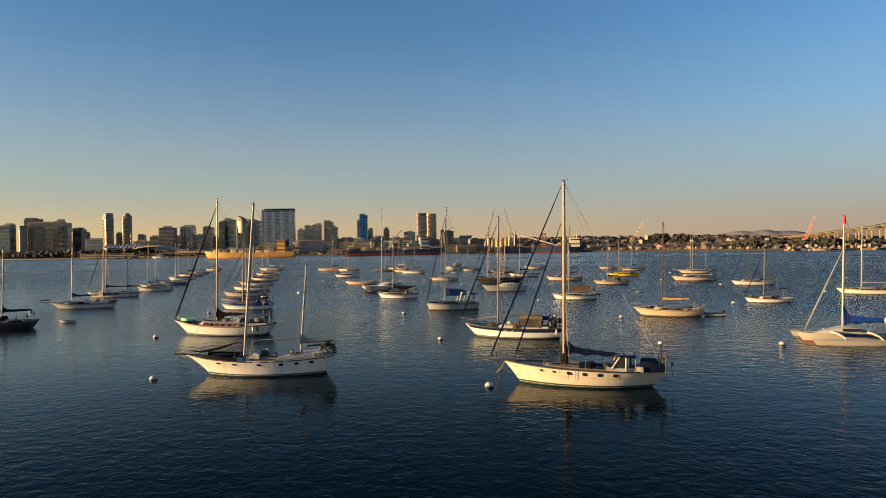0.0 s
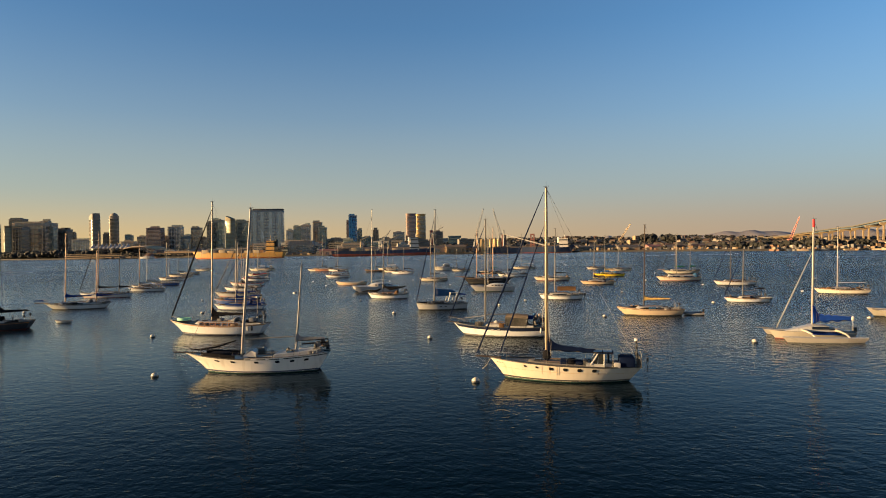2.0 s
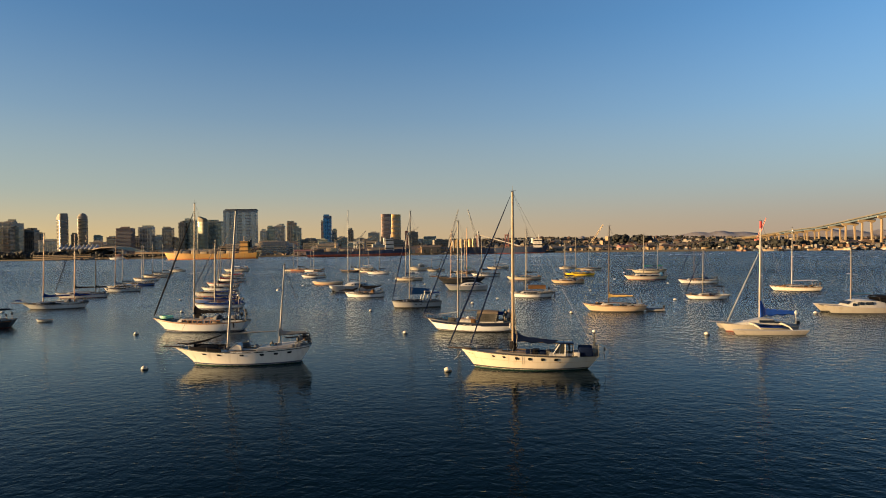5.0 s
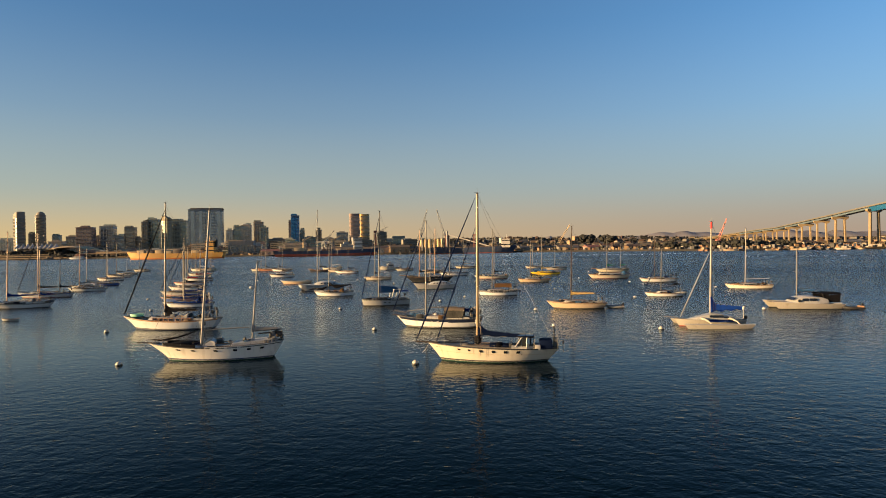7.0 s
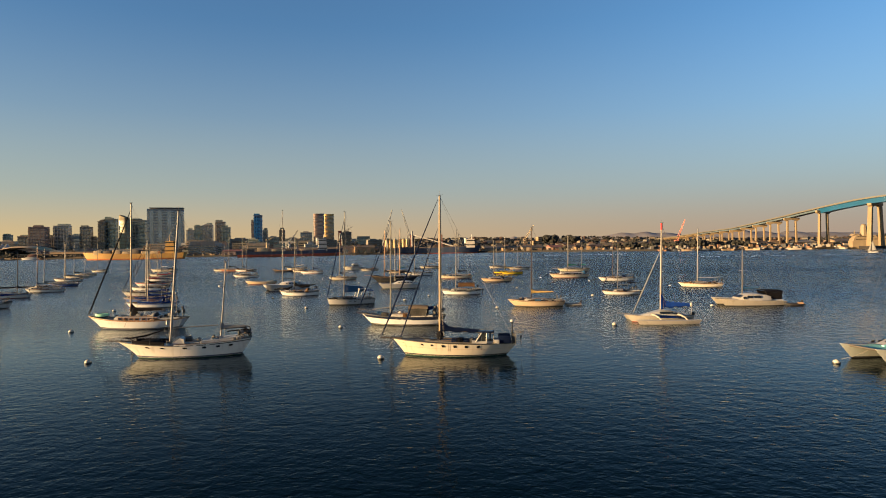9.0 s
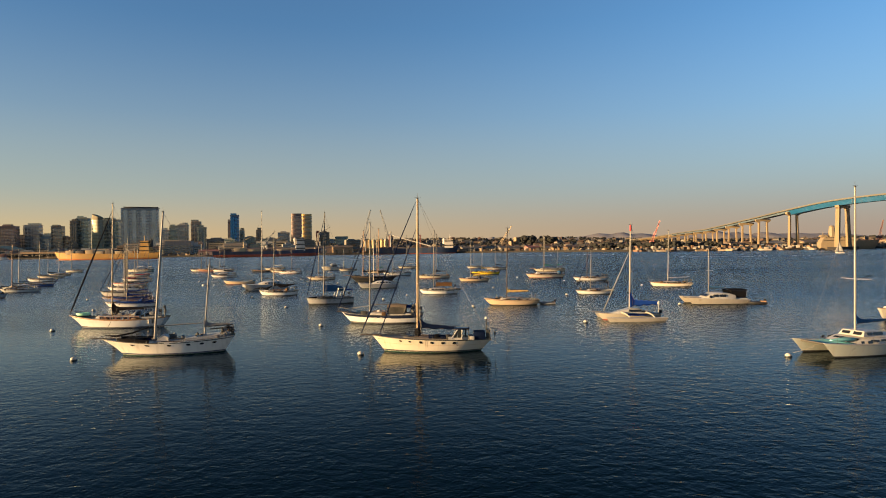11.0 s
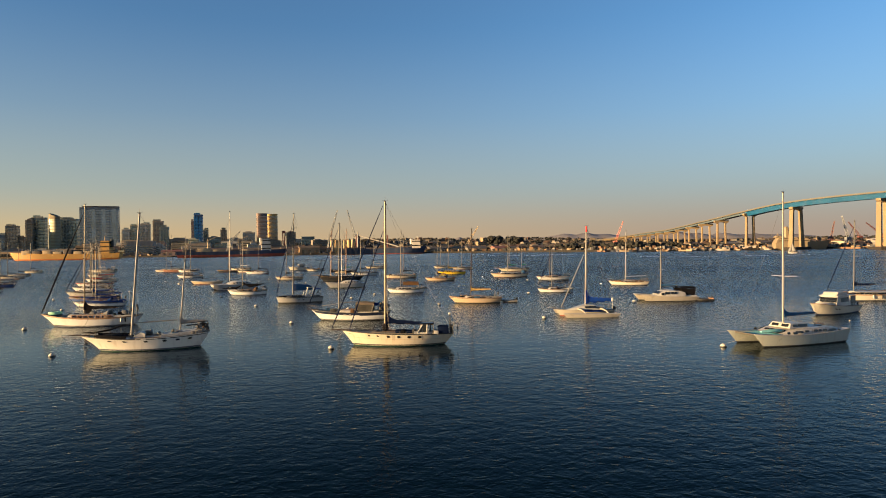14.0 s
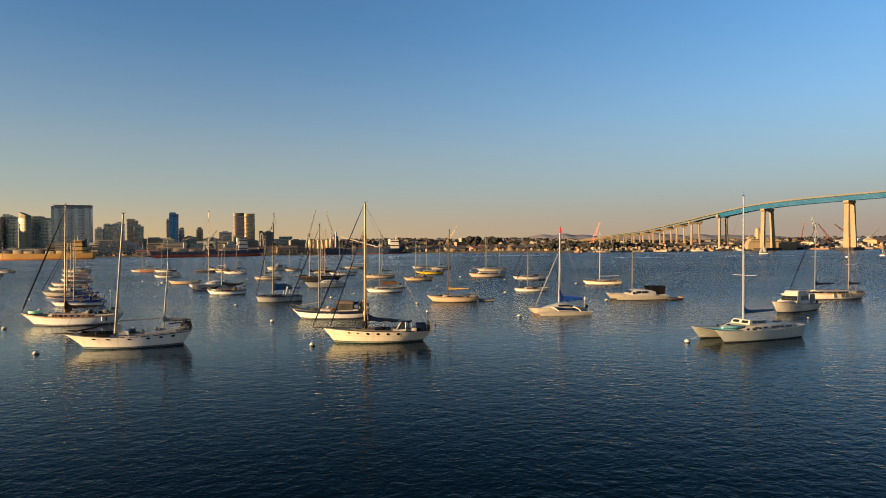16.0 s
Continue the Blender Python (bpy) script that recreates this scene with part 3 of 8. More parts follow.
def sailboat(x, y, turn, loa, label, masts=((0.4, 12.0),), beam=None, hull="white", bottom="navy", stripe=None, rail=None, cabin=(0.22, 0.68), cabin_h=0.45, panes=4,
             cover="navy", jib=None, spar_mat="alu", fine=False, fb=None, over=(0.1, 0.05), transom=0.7, clipper=1.0, hood_cloth=None, bimini=None, boom=0.33,
             name="sailboat", group="moored sailboats", rake=1.5, roof=None, full=0.55, cabin_mat=None, category="sailboat", stays=True, deck_clutter=16, motor=False, deck=None, boot=None, cloths=None):
    """A moored sailing yacht; masts are (share of the length from the bow, height over the water)."""
    beam = beam or 0.9 + loa * 0.23
    if rail is None and random.random() < 0.85:
        rail = random.choice(("teak", "black"))
    if hood_cloth is None and cabin and not roof and not bimini and masts and random.random() < 0.55 and deck_clutter == 16:
        hood_cloth = random.choice(("navy", "black", "brown", "grey", "navy", "slate"))
    fb = fb or (0.1 * loa + 0.1, 0.07 * loa + 0.1, 0.076 * loa + 0.1)
    h = Hull(loa, beam, fb, over, transom, clipper, full=full)
    t = thing(name, x, y, 0, turn, label, category, group)
    topsides = part("hull", strake(h, 0.07, 1.0, 6), HULL[hull], t)
    part("bottom", strake(h, -0.9, 0.07, 4), BOTTOM[bottom], t, bottom + " antifouling paint")
    if stripe:
        part("stripe", strake(h, 0.8, 0.93, 1, 0.012), HULL[stripe] if stripe in HULL else CLOTH[stripe], topsides, stripe + " stripe under the rail")
    elif masts:
        line = random.choice((TEAK, RUBBER, CLOTH["navy"], CLOTH["black"], VARNISH, CLOTH["slate"]))
        part("cove_stripe", strake(h, 0.87, 0.92, 1, 0.01, close=False), line, topsides, "thin dark stripe under the rail")
    part("boot_stripe", strake(h, 0.085, 0.17, 1, 0.008), BOTTOM[boot or ("navy", "black", "red", "black")[int(abs(x * 7 + y * 3)) % 4]], topsides, "dark boot stripe")
    part("deck", deck_mesh(h), deck or DECK, t)
    rail_mat = {"teak": TEAK, "black": RUBBER}.get(rail) or random.choice((PLASTIC, TEAK, RUBBER, TEAK))
    for s in (1, -1):
        part("toe_rail", rail_mesh(h, s, 0.06, 0.085), rail_mat, t)
    X = lambda f: h.xf - f * (h.xf - h.xa)
    if cabin:
        c = part("cabin", trunk_mesh(h, X(cabin[0]), X(cabin[1]), 0.62, cabin_h, front=0.5), cabin_mat or PLASTIC, t)
        for i in range(panes):
            f = (i + 1.0) / (panes + 1)
            px = X(cabin[0] + (cabin[1] - cabin[0]) * (0.12 + 0.85 * f))
            z, hb = h.deck(px)
            k = 0.75 + 0.25 * min(1, 2.2 * (0.12 + 0.85 * f))
            for s in (1, -1):
                yy = hb * 0.62 * k * 0.955
                pane(c, px, s * yy, z - 0.06 + cabin_h * 0.5, min(1.0, loa * 0.08), cabin_h * 0.5, s, lean=0.18)
        bm = bmesh.new()
        xm = X(cabin[0] + 0.09)
        box(bm, xm - 0.3, xm + 0.3, -0.28, 0.28, h.deck(xm)[0] + cabin_h - 0.04, h.deck(xm)[0] + cabin_h + 0.07, 0.03)
        part("hatch", bm, PORT, c)
    # cockpit well and companionway
    if cabin and cabin[1] < 0.88:
        bm = bmesh.new()
        x0, x1 = X(cabin[1] + 0.02), X(min(0.95, cabin[1] + 0.22))
        za, zb = h.deck(x0)[0], h.deck(x1)[0]
        ya, yb = h.deck(x0)[1] * 0.48, h.deck(x1)[1] * 0.5
        rings(bm, [[(x0, -ya, za - 0.03), (x0, ya, za - 0.03), (x0, ya, za + 0.09), (x0, -ya, za + 0.09)], [(x1, -yb, zb - 0.03), (x1, yb, zb - 0.03), (x1, yb, zb + 0.09), (x1, -yb, zb + 0.09)]])
        part("cockpit_sole", bm, TEAK, t, "dark teak cockpit", smooth=False)
        bm = bmesh.new()
        box(bm, X(cabin[1]) - 0.07, X(cabin[1]) + 0.9, -0.34, 0.34, za + 0.05, za + cabin_h + 0.05, 0.02)
        part("companionway", bm, PORT, t)
        bm = bmesh.new()
        xw = X(min(0.93, cabin[1] + 0.15))
        tube(bm, [(xw, 0, h.deck(xw)[0]), (xw, 0, h.deck(xw)[0] + 0.9)], 0.07, 6)
        tube(bm, [(xw + 0.08, 0.42 * math.cos(a), h.deck(xw)[0] + 0.85 + 0.42 * math.sin(a)) for a in [k * math.tau / 12 for k in range(13)]], 0.018, 5)
        part("steering_wheel", bm, STEEL, t)
    # cockpit coaming
    if cabin and cabin[1] < 0.85:
        for s in (1, -1):
            bm = bmesh.new()
            x0, x1 = X(cabin[1]), X(min(0.95, cabin[1] + 0.24))
            za, zb = h.deck(x0)[0], h.deck(x1)[0]
            ya, yb = h.deck(x0)[1] * 0.55, h.deck(x1)[1] * 0.6
            rings(bm, [[(x0, s * ya, za - 0.05), (x0, s * (ya + 0.09), za - 0.05), (x0, s * (ya + 0.07), za + 0.3), (x0, s * ya, za + 0.3)],
                       [(x1, s * yb, zb - 0.05), (x1, s * (yb + 0.09), zb - 0.05), (x1, s * (yb + 0.07), zb + 0.2), (x1, s * yb, zb + 0.2)]])
            part("cockpit_coaming", bm, PLASTIC, t)
    for i, (f, top) in enumerate(masts):
        mx = X(f)
        foot = None
        if cabin and cabin[0] < f < cabin[1]:
            foot = h.deck(mx)[0] + cabin_h
        main = i == 0
        bl = loa * boom * (1.0 if main else 0.62)
        mast_set(t, h, mx, top, SPAR[spar_mat], 0.055 + top * 0.0033, rake, (0.5,) if top < 15 else (0.36, 0.66), bl, 0.95 if foot else 1.5, cover,
                 (jib or "") if main else None, stays=stays, fat=0.18 + loa * 0.008, foot=foot)
    if cloths:
        for s in (1, -1):
            bm = bmesh.new()
            loops = []
            for i in range(13):
                p = h.at(0.26 + 0.7 * i / 12, 1.0, s, -0.02)
                top = 0.42 + 0.05 * math.sin(i * 1.9)
                loops.append([p + Vector((0, 0, -0.05)), p + Vector((0, -s * 0.03, -0.05)), p + Vector((0, -s * 0.03, top)), p + Vector((0, 0, top))])
            rings(bm, loops)
            part("weather_cloth", bm, CLOTH[cloths], t, cloths + " canvas along the rail")
    pulpit(t, h, 0.12)
    pulpit(t, h, 0.9, bow=False)
    if fine:
        lifelines(t, h, 0.13, 0.9, n=max(5, int(loa * 0.6)))
    if hood_cloth and cabin:
        hood(t, h, X(cabin[1] - 0.06), loa * 0.11, beam * 0.6, cabin_h + 0.55, CLOTH[hood_cloth])
    if bimini:
        x0 = X((cabin[1] if cabin else 0.65) + 0.04)
        canopy(t, x0, x0 - loa * 0.17, beam * 0.62, h.deck(x0)[0], h.deck(x0)[0] + 1.9, CLOTH[bimini], label=bimini + " canvas bimini")
    if roof:
        f0, f1, cl = roof
        x0, x1 = X(f0), X(f1)
        canopy(t, x0, x1, beam * 0.75, h.deck(x0)[0], h.deck(x0)[0] + 1.75, CLOTH[cl], "boom_tent", cl + " canvas tent over the boom", arch=0.75)
    if cabin:
        for s in (1, -1):
            bm = bmesh.new()
            q = [X(cabin[0] + (cabin[1] - cabin[0]) * f) for f in (0.3, 0.6, 0.92)]
            tube(bm, [(px, s * h.deck(px)[1] * 0.46, h.deck(px)[0] + cabin_h + 0.03) for px in q], 0.03, 5)
            part("grab_rail", bm, TEAK, t, "teak grab rail")
    for i in range(deck_clutter):
        f = 0.12 + 0.83 * random.random()
        px, s = X(f), random.choice((-1, 1))
        z, hb = h.deck(px)
        bm = bmesh.new()
        q = random.uniform(0.45, 0.82)
        kind = random.random()
        if kind < 0.45:
            w2, d2 = random.uniform(0.12, 0.4), random.uniform(0.08, 0.2)
            box(bm, px - w2, px + w2, s * hb * q - d2, s * hb * q + d2, z - 0.03, z + random.uniform(0.15, 0.5), 0.04)
            part("deck_box", bm, random.choice((TEAK, TEAK, CLOTH["grey"], CLOTH["navy"], CLOTH["black"], RUBBER, RUBBER, CLOTH["brown"])), t)
        elif kind < 0.7:
            l2 = random.uniform(0.5, 1.1)
            tube(bm, [(px - l2, s * hb * q, z + 0.1), (px, s * hb * (q + 0.05), z + 0.16), (px + l2, s * hb * (q - 0.02), z + 0.1)], [0.07, 0.15, 0.06], 7)
            part("stowed_sail", bm, random.choice((CLOTH["grey"], CLOTH["black"], CLOTH["navy"], CLOTH["white"], CLOTH["brown"])), t)
        elif kind < 0.85:
            can = random.choice((CLOTH["grey"], CLOTH["slate"], RUBBER))
            for k in range(3):
                bm = bm if k == 0 else bmesh.new()
                box(bm, px - 0.5 + 0.34 * k, px - 0.22 + 0.34 * k, s * hb * 0.86 - 0.09, s * hb * 0.86 + 0.09, z - 0.02, z + 0.4, 0.05)
                part("jerrycan", bm, can, t)
        else:
            px = X(random.uniform(0.86, 0.97))
            z, hb = h.deck(px)
            tube(bm, [(px, s * hb * 0.8, z), (px, s * hb * 0.8, z + 0.75)], 0.03, 5)
            blob(bm, (px, s * hb * 0.8, z + 0.85), 0.16, 0.14, 0.24, 7, 6, 0.1)
            part("stowed_outboard", bm, RUBBER, t)
    if motor:
        outboard(t, h.xa - 0.1, 0.4, h.fb[2] * 0.75)
    return t, h, X


def mooring_buoy(x, y, r=0.32, mat=None, label="white round mooring buoy floating on the water", lean=4):
    t = thing("mooring_buoy", x, y, 0, random.uniform(0, 360), label, "buoy", "mooring buoys")
    r *= 0.9
    bm = bmesh.new()
    prof = [(0.05, -0.7), (0.62, -0.55), (0.93, -0.15), (1.0, 0.2), (0.88, 0.6), (0.6, 0.9), (0.25, 1.05), (0.08, 1.08)]
    a = [k * math.tau / 16 for k in range(16)]
    rings(bm, [[(r * p * math.cos(k), r * p * math.sin(k), r * z) for k in a] for p, z in prof])
    part("float", bm, mat or FLOAT, t)
    # darker ring round the float at the waterline
    bm = bmesh.new()
    rings(bm, [[(r * p * math.cos(k), r * p * math.sin(k), r * z) for k in a] for p, z in ((0.99, -0.12), (1.03, -0.08), (1.03, 0.28), (0.98, 0.34))])
    part("waterline_band", bm, BUOYBLUE, t, "dark band at the waterline")
    bm = bmesh.new()
    tube(bm, [(0, 0, r * 1.0), (0.02, 0, r * 1.12), (0.03, 0, r * 1.22)], [0.03, 0.03, 0.012], 6)
    part("eye", bm, STEEL, t, "steel mooring eye")
    return t


def dinghy(x, y, turn, long_=2.8, mat=None, motor=True, label="grey inflatable dinghy tied astern", wood=False):
    t = thing("dinghy", x, y, 0.12, turn, label, "dinghy", "dinghies")
    w = long_ * 0.26
    if wood:
        h = Hull(long_, long_ * 0.42, (0.32, 0.2, 0.24), (0.06, 0.02), 0.75, depth=0.12)
        part("hull", strake(h, -0.9, 1.0, 6), mat or HULL["grey"], t)
        for f in (0.25, 0.5, 0.8):
            bm = bmesh.new()
            px = h.xf - f * (h.xf - h.xa)
            hb = h.deck(px)[1]
            box(bm, px - 0.12, px + 0.12, -hb, hb, 0.12, 0.16)
            part("thwart", bm, TEAK, t)
        for s in (1, -1):
            part("gunwale", rail_mesh(h, s, 0.05, 0.05), TEAK, t)
        bm = bmesh.new()
        box(bm, h.xa * 0.8, h.xf * 0.7, -h.beam * 0.3, h.beam * 0.3, 0.02, 0.05)
        part("floor", bm, TEAK, t)
        return t
    bm = bmesh.new()
    pts = [(-long_ / 2, w, 0.08), (long_ * 0.2, w, 0.1), (long_ * 0.4, w * 0.6, 0.18), (long_ * 0.48, 0, 0.24), (long_ * 0.4, -w * 0.6, 0.18), (long_ * 0.2, -w, 0.1), (-long_ / 2, -w, 0.08)]
    tube(bm, pts, [0.12, 0.2, 0.2, 0.19, 0.2, 0.2, 0.12], 10)
    part("tube", bm, mat or INFLATE, t)
    bm = bmesh.new()
    box(bm, -long_ * 0.44, long_ * 0.36, -w, w, -0.08, 0.0)
    part("floor", bm, RUBBER, t)
    bm = bmesh.new()
    box(bm, -long_ * 0.44, -long_ * 0.4, -w, w, -0.05, 0.4)
    part("transom", bm, TEAK, t)
    bm = bmesh.new()
    box(bm, -0.1, 0.12, -w, w, 0.14, 0.18)
    part("thwart", bm, TEAK, t)
    if motor:
        outboard(t, -long_ * 0.48, 0, 0.42, 0.8)
    return t


# ---- the bay and the far shore ----
def water_sheet():
    bm = bmesh.new()
    c = bm.verts.new((0, 0, 0))
    prev = None
    for r in (60, 250, 900, 2400, 4900):
        ring = [bm.verts.new((r * math.cos(k * math.tau / 64), r * math.sin(k * math.tau / 64), 0)) for k in range(64)]
        for i in range(64):
            j = (i + 1) % 64
            if prev is None:
                bm.faces.new((c, ring[i], ring[j]))
            else:
                bm.faces.new((prev[i], ring[i], ring[j], prev[j]))
        prev = ring
    ob = part("water", bm, WATER, None, smooth=False)
    tagged(ob, "dark blue rippled bay water in evening light", "water", kind="structure")


water_sheet()

SHORE = [(-3200, 2100), (-1700, 1290), (-1300, 1120), (-1112, 1090), (-860, 1096), (-640, 1090), (-560, 1110), (-317, 1030), (-68, 1045), (50, 1000), (148, 900), (226, 830), (322, 815), (440, 812), (560, 800), (900, 750), (1600, 700), (3200, 500)]
HILLS = [(-3200, 4), (-1500, 8), (-1000, 28), (-700, 36), (-390, 38), (0, 33), (366, 24), (700, 14), (987, 13), (1333, 20), (3200, 30)]


def line_at(table, x):
    for (a, p), (b, q) in zip(table, table[1:]):
        if a <= x <= b:
            return p + (q - p) * (x - a) / (b - a)
    return table[0][1] if x < table[0][0] else table[-1][1]


def land_z(x, y):
    """Height of the land over the water."""
    d = y - line_at(SHORE, x)
    f = min(1.0, max(0.0, (d - 150) / 1100))
    f = f * f * (3 - 2 * f)
    return 2.6 + f * line_at(HILLS, x) * (0.9 + 0.25 * noise.noise((x / 260, y / 260, 0)))


def land():
    bm = bmesh.new()
    rows = []
    depths = [0, 0.5, 12, 80, 150, 260, 380, 520, 680, 860, 1050, 1250, 1500, 1900, 2400]
    for i in range(108):
        x = -3200 + i * 60
        y0 = line_at(SHORE, x) + 4 * noise.noise((x / 90, 0, 3))
        rows.append([bm.verts.new((x, y0 + d, -1.0 if k == 0 else land_z(x, y0 + d))) for k, d in enumerate(depths)])
    for a, b in zip(rows, rows[1:]):
        for k in range(len(depths) - 1):
            bm.faces.new((a[k], b[k], b[k + 1], a[k + 1]))
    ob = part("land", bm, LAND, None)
    tagged(ob, "low brown far shore rising to hills behind the harbour", "ground", kind="structure")


land()


def mountain(points, dist_y, label):
    bm = bmesh.new()
    loops = []
    n = 60
    x0, x1 = points[0][0], points[-1][0]
    for i in range(n + 1):
        x = x0 + (x1 - x0) * i / n
        z = line_at(points, x) * (1 + 0.2 * noise.noise((x / 110, 0, 7)) + 0.12 * noise.noise((x / 40, 2, 7)))
        z = max(z, 1)
        loops.append([bm.verts.new((x, dist_y - 500, -2)), bm.verts.new((x, dist_y - 180, z * 0.62)), bm.verts.new((x, dist_y, z)), bm.verts.new((x, dist_y + 200, -2))])
    for a, b in zip(loops, loops[1:]):
        for k in range(3):
            bm.faces.new((a[k], b[k], b[k + 1], a[k + 1]))
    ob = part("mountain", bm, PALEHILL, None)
    tagged(ob, label, "mountain", kind="structure")


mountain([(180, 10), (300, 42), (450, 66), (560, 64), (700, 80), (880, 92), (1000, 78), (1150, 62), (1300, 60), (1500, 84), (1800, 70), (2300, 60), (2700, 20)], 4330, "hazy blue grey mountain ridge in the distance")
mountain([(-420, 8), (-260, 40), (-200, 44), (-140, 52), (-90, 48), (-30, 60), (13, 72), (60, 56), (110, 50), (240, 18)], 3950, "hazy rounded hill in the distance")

# ---- towers of the city ----
def facade(name, wall, glass, rough=0.45):
    gain = 1.9 if name in ("dark", "tan", "redder") else 2.5
    wall = [v * 2.3 for v in wall]
    glass = [min(0.5, v * gain * k) for v, k in zip(glass, (0.92, 1.0, 1.1))]
    return (surface("facade_" + name, wall, 0.75, vary=0.3, scale=0.05, streak=0.2), surface("glazing_" + name, glass, rough * 0.5, metal=0.2 if name == "glass" else 0.9, vary=0.35, scale=0.12))


FACADE = {
    "teal": facade("teal", (0.115, 0.12, 0.1), (0.085, 0.095, 0.085)),
    "dark": facade("dark", (0.075, 0.068, 0.058), (0.052, 0.05, 0.046)),
    "brown": facade("brown", (0.15, 0.12, 0.092), (0.1, 0.085, 0.07)),
    "red": facade("red", (0.085, 0.06, 0.055), (0.1, 0.075, 0.065)),
    "redder": facade("redder", (0.16, 0.035, 0.025), (0.1, 0.03, 0.025)),
    "grey": facade("grey", (0.16, 0.155, 0.14), (0.11, 0.108, 0.1)),
    "glass": facade("glass", (0.06, 0.05, 0.028), (0.075, 0.073, 0.05), 0.6),
    "hotel": facade("hotel", (0.1, 0.102, 0.1), (0.112, 0.12, 0.124)),
    "blue": facade("blue", (0.035, 0.06, 0.1), (0.012, 0.05, 0.12), 0.3),
    "gold": facade("gold", (0.23, 0.15, 0.05), (0.075, 0.07, 0.062)),
    "white": facade("white", (0.095, 0.09, 0.085), (0.08, 0.078, 0.075)),
    "tan": facade("tan", (0.11, 0.075, 0.045), (0.05, 0.04, 0.03)),
}
random.seed(21)
WORDS = {"teal": "green grey glass", "dark": "dark brown glass", "brown": "brown concrete", "red": "red brown", "redder": "brick red", "grey": "grey concrete", "glass": "pale golden glass",
         "hotel": "grey slab", "blue": "deep blue glass", "gold": "golden", "white": "pale grey", "tan": "sandy tan"}
STOREYS = {}


def tower(x, y, seen, top, style, turn=17.0, crown="plant", strips=0, plan="box"):
    """An office or hotel tower: walls, rows of windows on each storey, a parapet and roof plant."""
    slant = radians(turn - 90) - math.atan2(-y, -x)
    w = seen / (abs(math.cos(slant)) + 0.7 * abs(math.sin(slant)))
    d = w * 0.7
    g = land_z(x, y) - 0.5
    wall, glaze = FACADE[style]
    t = thing("tower", x, y, g, turn, "%s high-rise tower beside the harbour" % WORDS[style], "building", "city towers")
    hgt = top - g

    def oval(k, z, tilt=0.0):
        """One level of a rounded plan, its top leaning up to one side."""
        e = 0.55
        out = []
        for i in range(28):
            c, q = math.cos(i * math.tau / 28), math.sin(i * math.tau / 28)
            px = math.copysign(abs(c) ** e, c) * (w / 2 + k)
            out.append((px, math.copysign(abs(q) ** e, q) * (d / 2 + k), z + tilt * px / w))
        return out

    bm = bmesh.new()
    if plan == "box":
        box(bm, -w / 2, w / 2, -d / 2, d / 2, 0, hgt)
    else:
        rings(bm, [oval(0, 0), oval(0, hgt)])
    part("wall", bm, wall, t, smooth=plan != "box")
    storey = 3.6 if hgt > 40 else 4.0
    step = 1
    n = int((hgt - 8) / (storey * step))
    key = (round(w, 1), style, plan, storey)
    if key not in STOREYS:
        bm = bmesh.new()
        o = 0.35
        hh = storey * step * 0.6
        if plan == "box":
            box(bm, -w / 2 - o, w / 2 + o, -d / 2 - o, d / 2 + o, 0, hh)
        else:
            rings(bm, [oval(o, 0), oval(o, hh)])
        me = bpy.data.meshes.new("storey_window")
        bm.to_mesh(me)
        bm.free()
        me.materials.append(glaze)
        STOREYS[key] = me
    for i in range(n):
        ob = new("storey_window", STOREYS[key])
        ob.parent = t
        ob.location = (0, 0, 5 + i * storey * step)
    # upright ribs between the windows, on the two long faces
    m = max(3, min(7, int(w / 6)))
    key = (round(w, 1), style, "rib", round(hgt))
    if key not in STOREYS:
        bm = bmesh.new()
        box(bm, -0.5, 0.5, -d / 2 - 0.6, d / 2 + 0.6, 2, hgt)
        me = bpy.data.meshes.new("rib")
        bm.to_mesh(me)
        bm.free()
        me.materials.append(wall)
        STOREYS[key] = me
    for i in range(m if plan == "box" else 0):
        ob = new("rib", STOREYS[key])
        ob.parent = t
        ob.location = (-w / 2 + w * (i + 0.5) / m + random.uniform(-0.6, 0.6), 0, 0)
    for i in range(strips):
        bm = bmesh.new()
        px = -w / 2 + w * (0.12, 0.36, 0.62, 0.9)[i]
        box(bm, px - w * 0.05, px + w * 0.05, -d / 2 - 0.9, -d / 2, 3, hgt - 3)
        part("glazed_bay", bm, glaze, t, smooth=False)
    bm = bmesh.new()
    if plan == "box":
        box(bm, -w / 2 - 0.5, w / 2 + 0.5, -d / 2 - 0.5, d / 2 + 0.5, hgt, hgt + 1.2)
    else:
        rings(bm, [oval(0.4, hgt - 0.6), oval(0.4, hgt + 1.2)])
    part("parapet", bm, wall, t, smooth=False)
    if crown == "plant" and hgt > 45:
        # the upper storeys step back
        k = random.uniform(0.45, 0.75)
        o = random.choice((-1, 0, 1)) * (1 - k) * w * 0.4
        bm = bmesh.new()
        box(bm, o - w * k / 2, o + w * k / 2, -d * k / 2, d * k / 2, hgt + 1.2, hgt + random.uniform(4, 7))
        part("upper_storey", bm, glaze, t, smooth=False)
    elif crown == "plant" and random.random() < 0.5:
        crown = ""
    if crown == "plant":
        bm = bmesh.new()
        box(bm, -w * 0.28, w * 0.22, -d * 0.25, d * 0.25, hgt + 1.2, hgt + 4.5)
        part("roof_plant", bm, wall, t, smooth=False)
    elif crown == "deck":
        bm = bmesh.new()
        box(bm, -w / 2 + 4, w / 2 + 1.5, -d / 2 - 1.5, d / 2, hgt + 3.2, hgt + 4.0)
        for px in (-w * 0.3, 0, w * 0.3):
            box(bm, px - 1, px + 1, -1, 1, hgt + 1, hgt + 3.4)
        part("roof_canopy", bm, FACADE["white"][0], t, smooth=False)
    elif crown == "round":
        bm = bmesh.new()
